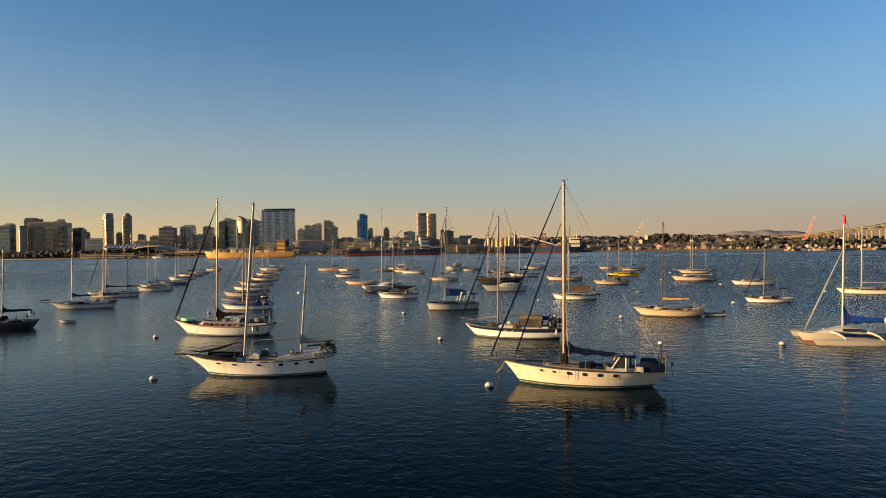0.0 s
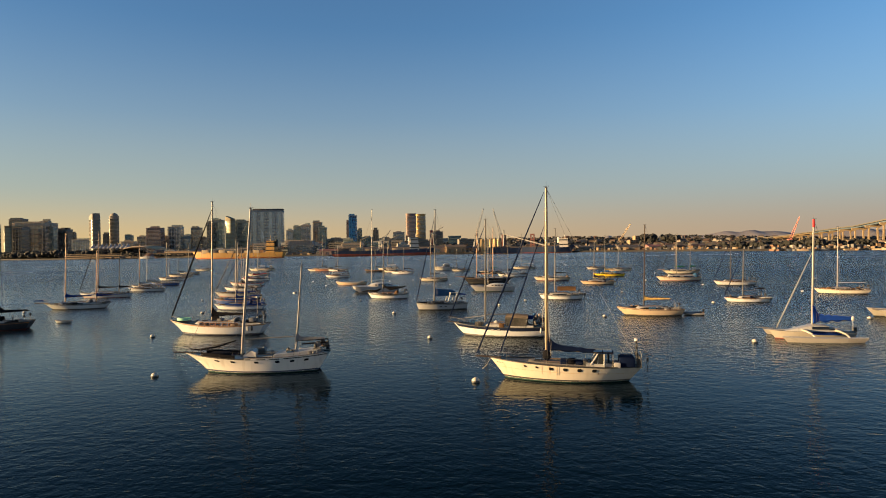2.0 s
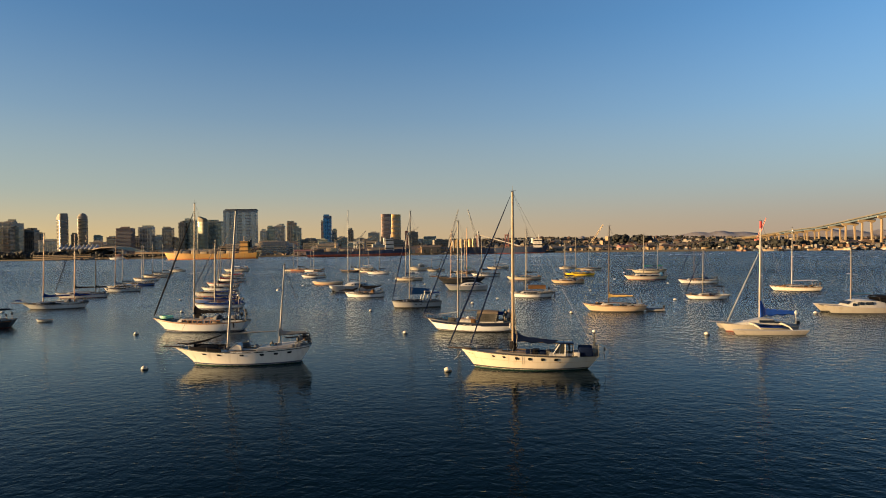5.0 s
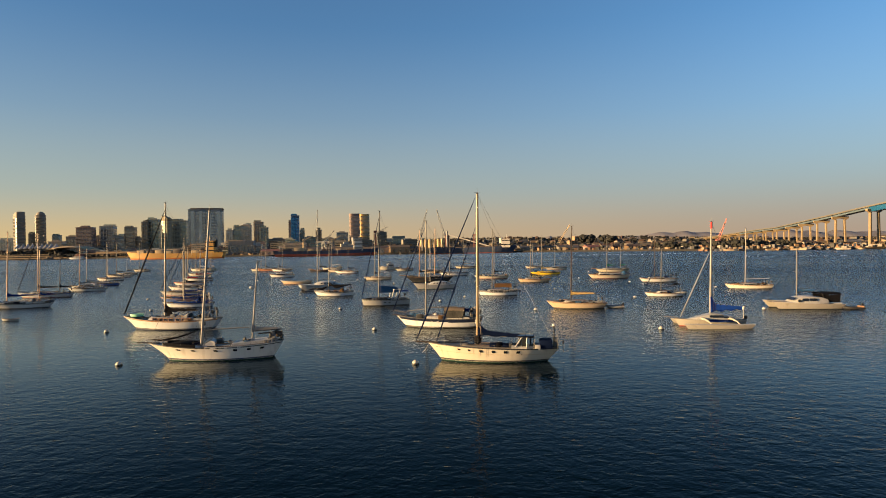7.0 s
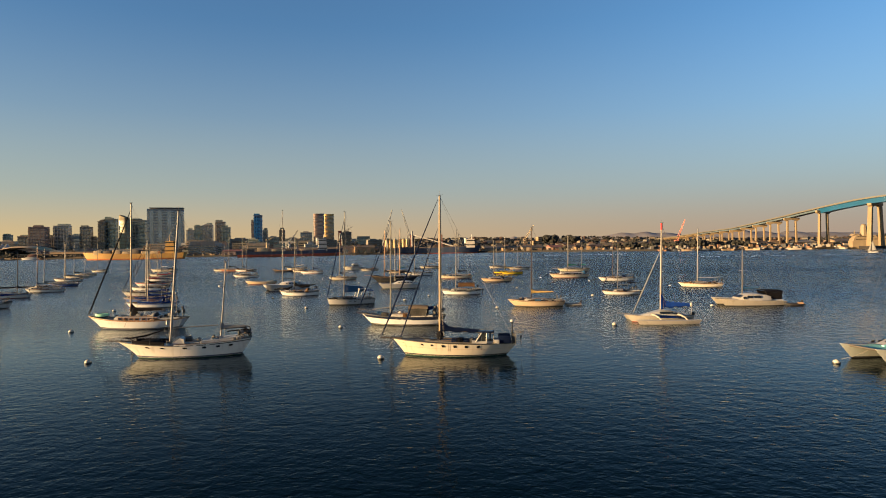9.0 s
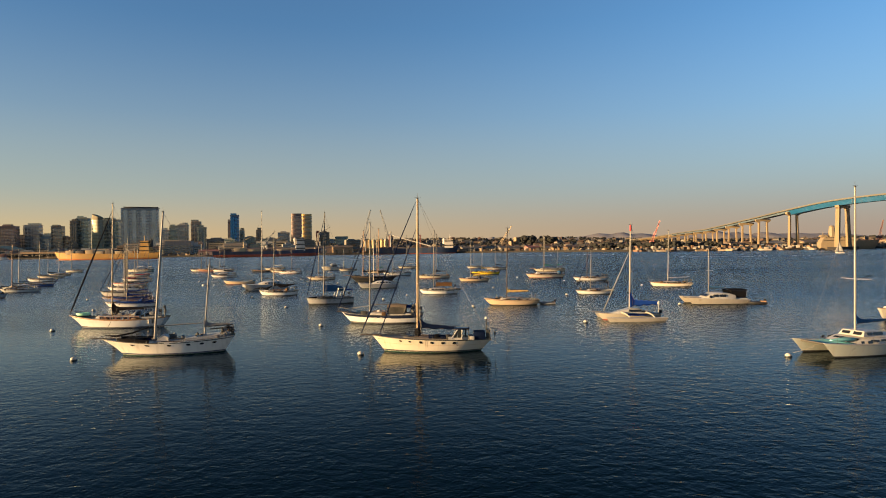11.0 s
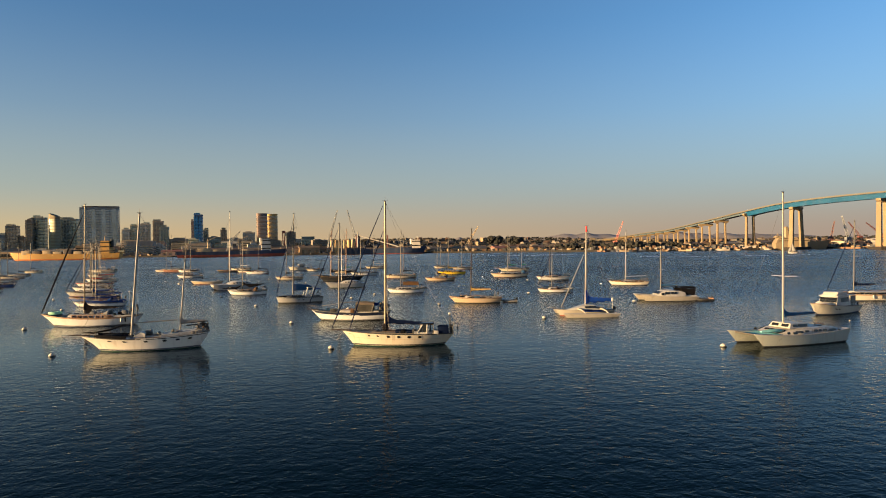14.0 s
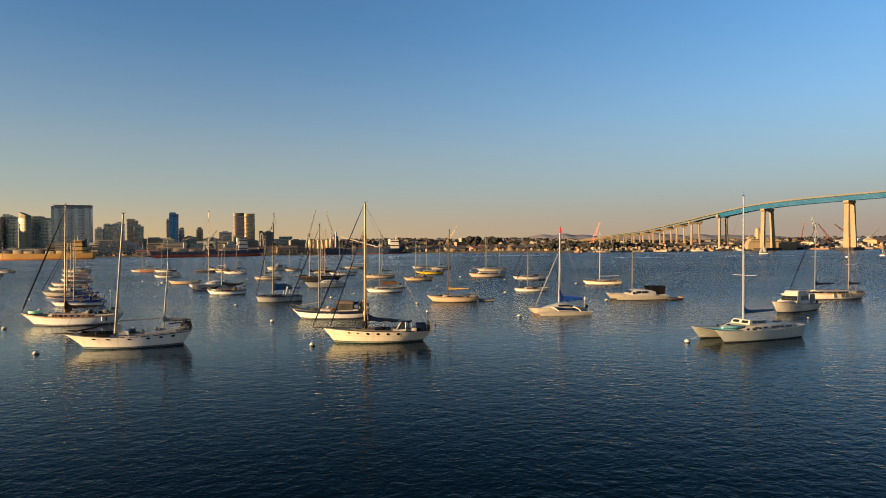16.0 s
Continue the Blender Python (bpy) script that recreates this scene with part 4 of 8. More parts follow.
        rings(bm, [[(w / 2 * f * math.cos(a), d / 2 * f * math.sin(a), hgt + 1.2 + dz) for a in [k * math.tau / 16 for k in range(16)]] for f, dz in ((0.95, 0), (0.85, 4), (0.55, 7), (0.12, 8.5))])
        part("roof_cap", bm, wall, t)
    elif crown == "lean":
        bm = bmesh.new()
        rings(bm, [oval(-0.3, hgt + 1.0), oval(-0.6, hgt + 6.5, -9.0)])
        part("roof_screen", bm, wall, t)
    elif crown == "slope":
        bm = bmesh.new()
        rings(bm, [[(-w / 2, s, hgt + 1.2), (w / 2, s, hgt + 1.2), (w / 2, s, hgt + 1.8), (-w / 2, s, hgt + 8)] for s in (-d / 2, d / 2)])
        part("roof_screen", bm, glaze, t, smooth=False)
    return t


tower(-1583, 1303, 44, 87, "teal")
tower(-1712, 1424, 27, 100, "teal")
tower(-1514, 1294, 19, 87, "glass", turn=25, plan="oval", crown="")
tower(-1518, 1326, 51, 84, "dark")
tower(-1762, 1544, 50, 122, "dark")
tower(-1561, 1419, 108, 100, "brown")
tower(-1587, 1477, 29, 108, "brown")
tower(-1519, 1429, 30, 89, "teal")
tower(-1558, 1508, 51, 84, "dark")
tower(-1582, 1565, 23, 75, "dark")
tower(-1297, 1354, 30, 106, "dark", crown="lean", plan="oval", turn=150)
tower(-1280, 1402, 27, 110, "dark", crown="round", plan="oval")
tower(-1308, 1408, 21, 63, "dark")
tower(-1469, 1672, 25, 67, "teal")
tower(-1232, 1450, 26, 55, "brown")
tower(-1175, 1432, 45, 77, "red")
tower(-1166, 1503, 42, 82, "grey")
tower(-1123, 1536, 31, 79, "brown")
tower(-1065, 1516, 19, 92, "dark")
tower(-1059, 1544, 34, 99, "teal")
tower(-994, 1503, 30, 97, "glass", crown="lean", turn=-10, plan="oval")
tower(-994, 1563, 45, 95, "teal")
tower(-810, 1382, 80, 109, "hotel", strips=4, crown="deck", turn=25)
tower(-953, 1760, 24, 73, "grey")
tower(-934, 1771, 24, 85, "teal")
tower(-911, 1782, 33, 88, "grey")
tower(-857, 1754, 29, 95, "brown")
tower(-822, 1715, 26, 77, "teal")
tower(-683, 1580, 8, 85, "red")
tower(-663, 1567, 22, 101, "blue", strips=2)
tower(-685, 1666, 15, 66, "teal")
tower(-660, 1730, 17, 67, "dark")
tower(-612, 1800, 34, 60, "grey")
tower(-532, 1669, 29, 107, "red", crown="", plan="oval", turn=20)
tower(-514, 1705, 28, 107, "gold", turn=20, crown="", plan="oval")
tower(-514, 1622, 34, 41, "dark")
tower(-464, 1637, 9, 58, "redder")
tower(-452, 1661, 26, 55, "dark")
tower(-427, 1749, 37, 44, "teal")
tower(-1397, 1419, 57, 50, "grey")
tower(-1125, 1278, 37, 39, "brown")
tower(-1185, 1489, 19, 54, "brown")
tower(-1143, 1521, 29, 55, "grey")
tower(-1107, 1547, 18, 51, "brown")
tower(-625, 1199, 56, 30, "white")
tower(-826, 1823, 64, 45, "brown")
tower(-737, 1861, 36, 49, "teal")
tower(-682, 1881, 45, 44, "brown")
tower(-501, 1937, 18, 41, "grey")
tower(-404, 1857, 57, 29, "grey")


# ---- the bridge ----
BRIDGE = [(300, 1760, 16), (345, 1720, 19), (378, 1670, 23), (388, 1620, 25), (391, 1560, 26), (392, 1500, 27.5), (392, 1440, 29), (392, 1370, 30.5), (390, 1310, 32), (389, 1250, 33), (386, 1190, 34), (384, 1130, 34.5), (382, 1070, 37),
          (380, 1012, 39.5), (379, 955, 42.5), (379, 898, 45.5), (391, 835, 52), (419, 772, 59.8), (470, 690, 63.5), (575, 560, 66), (720, 420, 64)]


def bridge():
    t = thing("bridge", 419, 772, 0, 0, "long curved bridge with blue girders on sandy concrete piers", "bridge")
    o = Vector((419, 772, 0))
    pts = [Vector(p) - o for p in BRIDGE]

    def side_at(i):
        d = (pts[min(i + 1, len(pts) - 1)] - pts[max(i - 1, 0)])
        return Vector((d.y, -d.x, 0)).normalized()

    for i, (a, b) in enumerate(zip(pts, pts[1:])):
        sa_, sb_ = side_at(i), side_at(i + 1)
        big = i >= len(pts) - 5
        deep = 7.0 if big else 3.4
        bm = bmesh.new()
        steps = 8 if big else 2
        pa, pb = pts[max(0, i - 1)], pts[min(len(pts) - 1, i + 2)]
        lo, mid_, hi = [], [], []
        for k in range(steps + 1):
            f = k / steps
            f2, f3 = f * f, f * f * f
            p = 0.5 * ((2 * a) + (b - pa) * f + (2 * pa - 5 * a + 4 * b - pb) * f2 + (3 * a - pa - 3 * b + pb) * f3)
            s = sa_.lerp(sb_, f)
            lo.append([p + s * 5 + Vector((0, 0, -deep)), p - s * 5 + Vector((0, 0, -deep)), p - s * 7.4 + Vector((0, 0, -0.9)), p + s * 7.4 + Vector((0, 0, -0.9))])
            mid_.append([p + s * 9.3 + Vector((0, 0, -1.4)), p - s * 9.3 + Vector((0, 0, -0.9)), p - s * 9.5 + Vector((0, 0, -0.5)), p - s * 9.5 + Vector((0, 0, 0.35)), p - s * 9.1 + Vector((0, 0, 0.35)), p - s * 9.1 + Vector((0, 0, -0.2)),
                         p + s * 9.1 + Vector((0, 0, -0.2)), p + s * 9.1 + Vector((0, 0, 0.35)), p + s * 9.5 + Vector((0, 0, 0.35)), p + s * 9.5 + Vector((0, 0, -0.5))])
        rings(bm, lo)
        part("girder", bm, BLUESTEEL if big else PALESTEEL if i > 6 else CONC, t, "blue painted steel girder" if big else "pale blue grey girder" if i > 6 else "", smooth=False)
        bm = bmesh.new()
        rings(bm, mid_)
        part("roadway", bm, ASPH, t, smooth=False)
    for i, p in enumerate(pts):
        if i == 0:
            continue
        s = side_at(i)
        d = Vector((-s.y, s.x, 0))
        big = i >= len(pts) - 4
        cap_z = p.z - (7.0 if big else 3.4)
        leg_w, leg_d = (2.6, 4.6) if big else (1.7, 3.2)
        pier = new("pier")
        pier.parent = t
        over_water = (p + o).y < line_at(SHORE, (p + o).x) + 10
        g = -1.0 if over_water else land_z((p + o).x, (p + o).y) - 1
        for q in (1, -1):
            bm = bmesh.new()
            loops = []
            for z, off, k in ((g, 11.0 if big else 6.6, 1.25), (cap_z * 0.5, 9.4 if big else 5.9, 1.05), (cap_z - 4, 8.2 if big else 5.5, 1.0)):
                c = Vector((p.x, p.y, 0)) + s * q * off
                loops.append([c + s * leg_w / 2 * k * a + d * leg_d / 2 * k * b + Vector((0, 0, z)) for a, b in ((-1, -1), (1, -1), (1, 1), (-1, 1))])
            rings(bm, loops)
            part("leg", bm, CONC, pier, smooth=False)
        bm = bmesh.new()
        loops = []
        for off, zlo in ((-10.5, cap_z - 2.4), (-7, cap_z - 4.6), (-4.5, cap_z - 3.2), (0, cap_z - 2.4), (4.5, cap_z - 3.2), (7, cap_z - 4.6), (10.5, cap_z - 2.4)):
            c = Vector((p.x, p.y, 0)) + s * off
            loops.append([c + d * b * leg_d * 0.55 + Vector((0, 0, z)) for b, z in ((-1, zlo), (1, zlo), (1, cap_z), (-1, cap_z))])
        rings(bm, loops)
        part("cap", bm, CONC, pier, smooth=False)
        if over_water:
            bm = bmesh.new()
            c = Vector((p.x, p.y, 0))
            k = 1.5 if big else 0.9
            rings(bm, [[c + s * a * 13 * k + d * b * 6 * k + Vector((0, 0, z)) for a, b in ((-1, -0.6), (-0.8, -1), (0.8, -1), (1, -0.6), (1, 0.6), (0.8, 1), (-0.8, 1), (-1, 0.6))] for z in (-1, 3.2)])
            part("fender", bm, surface("fender_timber", (0.014, 0.012, 0.011), 0.9, vary=0.3, scale=0.3), pier, "dark timber fender", smooth=False)


bridge()


# ---- moored boats with a build of their own ----
ENCLOSE = cloth("taupe", (0.15, 0.12, 0.09))


def bowsprit(t, h, long_, mat, r=0.09, rise=0.12):
    z = h.deck(h.xf)[0]
    spar(t, "bowsprit", (h.xf - 0.9, 0, z + 0.02), (h.xf + long_, 0, z + rise), r, r * 0.7, mat)
    wire(t, (h.xf + long_, 0, z + rise), (h.wf + 0.1, 0, 0.25), 0.015, "bobstay")
    for s in (1, -1):
        bm = bmesh.new()
        tube(bm, [(h.xf - 0.5, s * 0.45, z + 0.65), (h.xf + long_ * 0.6, s * 0.25, z + rise + 0.62), (h.xf + long_, 0, z + rise + 0.55)], 0.014, 5)
        tube(bm, [(h.xf + long_ * 0.6, s * 0.2, z + rise), (h.xf + long_ * 0.6, s * 0.25, z + rise + 0.62)], 0.013, 5)
        part("sprit_rail", bm, WIRE, t)


def portholes(t, h, fs, k, wide, high, name="porthole"):
    """Ports let into the topsides at shares f of the length, lying in the skin."""
    n = 12
    pts = [(wide / 2 * math.copysign(abs(math.cos(i * math.tau / n)) ** 0.55, math.cos(i * math.tau / n)), high / 2 * math.copysign(abs(math.sin(i * math.tau / n)) ** 0.55, math.sin(i * math.tau / n))) for i in range(n)]
    for f in fs:
        for s in (1, -1):
            along = (h.at(f - 0.008, k, s) - h.at(f + 0.008, k, s)).normalized()
            up = (h.at(f, k + 0.06, s) - h.at(f, k - 0.06, s)).normalized()
            out = along.cross(up).normalized()
            if out.y * s < 0:
                out = -out
            c = h.at(f, k, s)
            bm = bmesh.new()
            rings(bm, [[c + along * px + up * pz + out * d for px, pz in pts] for d in (-0.05, 0.022)])
            part(name, bm, PORT, t, smooth=False)


def fender(t, h, f, s=1, mat=None, z=0.45):
    p = h.at(f, 0.7, s, 0.12)
    bm = bmesh.new()
    tube(bm, [p + Vector((0, 0, 0.34)), p + Vector((0, 0, 0.26)), p - Vector((0, 0, 0.26)), p - Vector((0, 0, 0.34))], [0.03, 0.11, 0.11, 0.03], 8)
    part("fender", bm, mat or PLASTIC, t)


def cutter():
    t, h, X = sailboat(-7.05, 48.35, 183, 11.9, "cream cutter with navy sail cover and small white pilothouse", masts=(), hull="bone", bottom="green", fine=True, cabin_mat=DECK, cabin=(0.24, 0.64), cabin_h=0.17, panes=0,
                       fb=(1.6, 1.24, 1.12), over=(0.1, 0.085), transom=0.2, clipper=1.15, rail="black", deck_clutter=0, beam=3.2)
    mast_set(t, h, X(0.383), 15.3, SPAR["cream"], 0.14, 0.8, (0.38, 0.68), 5.15, 0.8, "navy", None, fat=0.36, foot=h.deck(X(0.375))[0] + 0.28, rise=-0.3)
    bowsprit(t, h, 1.25, SPAR["dark"], 0.075)
    za = h.deck(h.xf)[0]
    furled(t, (h.xf + 1.15, 0, za + 0.25), (X(0.375) - 0.1, 0, 15.0), CLOTH["navy"], 0.07, "navy rolled headsail")
    furled(t, (X(0.06), 0, za + 0.1), (X(0.375) - 0.05, 0, 12.2), CLOTH["navy"], 0.06, "navy rolled staysail")
    portholes(t, h, (0.41, 0.506, 0.6, 0.697), 0.81, 0.34, 0.24)
    portholes(t, h, (0.234, 0.314), 0.83, 0.24, 0.17)
    portholes(t, h, (0.73,), 0.62, 0.12, 0.09)
    part("rubbing_strake", strake(h, 0.6, 0.625, 1, 0.03, close=False), HULL["tan"], t)
    for f in (0.355, 0.406, 0.452, 0.468):
        for s in (1, -1):
            bm = bmesh.new()
            tube(bm, [h.skin(X(f), k, s, 0.012) for k in (0.98, 0.8, 0.6, 0.45)], 0.008, 5)
            part("chainplate", bm, HULL["tan"], t)
    # pilothouse: raked front frame, deep side windows, open behind
    x0, x1 = X(0.68), X(0.81)
    zd = h.deck(x0)[0] - 0.25
    w = 0.9
    bm = bmesh.new()
    rings(bm, [[(x0 + 0.25, -w, zd), (x0 + 0.12, -w, zd + 0.42), (x0 + 0.12, w, zd + 0.42), (x0 + 0.25, w, zd)],
               [(x0 - 0.95, -w, zd), (x0 - 0.95, -w, zd + 0.45), (x0 - 0.95, w, zd + 0.45), (x0 - 0.95, w, zd)]])
    house = part("pilothouse", bm, PLASTIC, t, "white pilothouse", smooth=False)
    for s in (1, -1):
        bm = bmesh.new()
        rings(bm, [[(px, s * (py - d), zd + pz) for px, py, pz in ((x0 + 0.16, w * 0.955, 0.38), (x0 - 0.46, w * 0.865, 1.29), (x0 - 1.02, w * 0.865, 1.29), (x0 - 1.02, w * 0.955, 0.38))] for d in (0.05, 0.005)])
        part("side_panel", bm, PLASTIC, house, smooth=False)
        for xa, xb, r in ((x0 + 0.1, x0 - 0.5, 0.065), (x0 - 0.92, x0 - 0.95, 0.06)):
            bm = bmesh.new()
            tube(bm, [(xa, s * w * 0.97, zd + 0.38), (xb, s * w * 0.88, zd + 1.28)], r, 6)
            part("window_post", bm, PLASTIC, house)
        bm = bmesh.new()
        rings(bm, [[(x0 - 0.46, s * w * 0.95 + d, zd + 0.46), (x0 - 0.9, s * w * 0.95 + d, zd + 0.46), (x0 - 0.93, s * w * 0.87 + d, zd + 1.24), (x0 - 0.56, s * w * 0.87 + d, zd + 1.24)] for d in (-0.015, 0.015)])
        part("side_window", bm, PORT, house, smooth=False)
        bm = bmesh.new()
        rings(bm, [[(x0 + 0.02, s * w * 0.95 + d, zd + 0.46), (x0 - 0.38, s * w * 0.95 + d, zd + 0.46), (x0 - 0.54, s * w * 0.87 + d, zd + 1.22), (x0 - 0.44, s * w * 0.87 + d, zd + 1.22)] for d in (-0.015, 0.015)])
        part("quarter_window", bm, PORT, house, smooth=False)
        bm = bmesh.new()
        rings(bm, [[(x0 + 0.1 + d, s * 0.05, zd + 0.46), (x0 + 0.1 + d, s * w * 0.92, zd + 0.46), (x0 - 0.46 + d, s * w * 0.85, zd + 1.24), (x0 - 0.46 + d, s * 0.05, zd + 1.24)] for d in (-0.015, 0.02)])
        part("windscreen", bm, PORT, house, smooth=False)
    bm = bmesh.new()
    box(bm, x1 - 0.1, x0 - 0.35, -0.95, 0.95, zd + 1.27, zd + 1.34, 0.03)
    part("roof", bm, CLOTH["navy"], t, "navy canvas roof")
    wire(t, (X(0.985), 0, 1.3), (X(0.745), 0, 6.8), 0.013, "backstay_guard", SPAR["grey"])
    # canvas windbreak, winches and coiled lines ahead of the wheelhouse
    for f, w_, hh_, mat_ in ((0.5, 0.3, 0.42, CLOTH["navy"]), (0.545, 0.25, 0.5, CLOTH["black"]), (0.6, 0.3, 0.36, CLOTH["navy"]), (0.64, 0.2, 0.55, RUBBER), (0.83, 0.25, 0.5, RUBBER), (0.86, 0.2, 0.35, TEAK)):
        bm = bmesh.new()
        box(bm, X(f) - w_, X(f) + w_, -0.2, 0.85, h.deck(X(f))[0] + 0.02, h.deck(X(f))[0] + 0.12 + 0.6 * hh_, 0.1)
        part("deck_canvas", bm, mat_, t)
    for s in (1, -1):
        bm = bmesh.new()
        for k in range(4):
            tube(bm, [(X(0.965) - 0.1 * k, s * 0.75, h.deck(X(0.97))[0]), (X(0.965) - 0.1 * k, s * 0.75, h.deck(X(0.97))[0] + 1.1 - 0.1 * k)], 0.035, 5)
        part("rail_gear", bm, RUBBER, t, "dark gear lashed to the stern rail")
    bm = bmesh.new()
    blob(bm, (X(0.385), 0, h.deck(X(0.385))[0] + 0.55), 0.34, 0.3, 0.42, 9, 8, 0.2)
    part("mast_pouch", bm, CLOTH["black"], t, "dark bundle of lines at the mast")
    for i in range(4):
        for s in (1, -1):
            p = h.at(0.035 + 0.012 * i, 0.84, s, 0.012)
            pane(t, p.x, p.y, p.z, 0.05, 0.06, s, "lettering_bar", TEAK, round_=0.05)
    for i in range(5):
        p = h.at(0.3 + 0.02 * i, 1.0, 1, -0.25)
        spar(t, "halyard", (X(0.375) - 0.12 - 0.08 * i, 0.1 * (i - 2), h.deck(X(0.375))[0] + 0.5), (X(0.375) - 0.1, 0.03 * (i - 2), 13.6 - i), 0.012, 0.012, ROPE)
    for k in range(2):
        bm = bmesh.new()
        box(bm, x1 + 0.0 + k * 0.75, x1 + 0.68 + k * 0.75, -0.85, 0.85, zd + 1.36, zd + 1.4, 0.01)
        part("solar_panel", bm, PORT, t)
    for s in (1, -1):
        bm = bmesh.new()
        tube(bm, [(x1 - 0.05, s * 0.9, zd), (x1 - 0.05, s * 0.9, zd + 1.17)], 0.02, 5)
        part("hoop", bm, STEEL, t)
    # aft deck: canvas, box, radar on a pole, stern davit
    bm = bmesh.new()
    xq = X(0.9)
    box(bm, xq - 0.62, xq + 0.55, -0.95, 0.95, h.deck(xq)[0] + 0.02, h.deck(xq)[0] + 0.78, 0.16)
    part("cockpit_cover", bm, CLOTH["navy"], t, "navy canvas cover")
    bm = bmesh.new()
    box(bm, X(0.86), X(0.82), 0.2, 1.1, h.deck(X(0.84))[0] - 0.02, h.deck(X(0.84))[0] + 0.4, 0.05)
    part("deck_box", bm, PLASTIC, t)
    radar(t, (X(0.965), 0.75, 3.2), (X(0.965), 0.75, 1.1), RUBBER)
    for dz in (2.2, 2.7, 3.1):
        bm = bmesh.new()
        blob(bm, (X(0.965) + 0.05, 0.75, dz), 0.1, 0.12, 0.1, 7, 6, 0.2)
        part("aerial", bm, random.choice((RUBBER, PLASTIC)), t)
    bm = bmesh.new()
    for s in (0.5, -0.5):
        tube(bm, [(X(0.985), s, 1.2), (X(0.985) - 0.15, s, 2.2), (X(1.0) - 0.75, s, 2.05)], 0.03, 6)
    tube(bm, [(X(1.0) - 0.6, 0.5, 2.06), (X(1.0) - 0.6, -0.5, 2.06)], 0.025, 6)
    part("stern_davit", bm, STEEL, t)
    bm = bmesh.new()
    tube(bm, [(X(1.0) - 0.35, 0.1, 1.5), (X(1.0) - 0.45, 0.1, 0.75)], 0.025, 6)
    box(bm, X(1.0) - 0.5, X(1.0) - 0.35, 0.08, 0.12, 1.5, 1.85, 0.01)
    part("wind_vane", bm, STEEL, t, "steel self-steering gear")
    for f, s in ((0.5, 0.5), (0.55, -0.4), (0.59, 0.2)):
        bm = bmesh.new()
        box(bm, X(f) - 0.3, X(f) + 0.3, s - 0.3, s + 0.3, h.deck(X(f))[0] + 0.14, h.deck(X(f))[0] + 0.36, 0.08)
        part("hatch_cover", bm, CLOTH["navy"], t)
    anchor_line(t, (h.xf, 0.1, za - 0.1), (6.9, -1.4, 0.4))


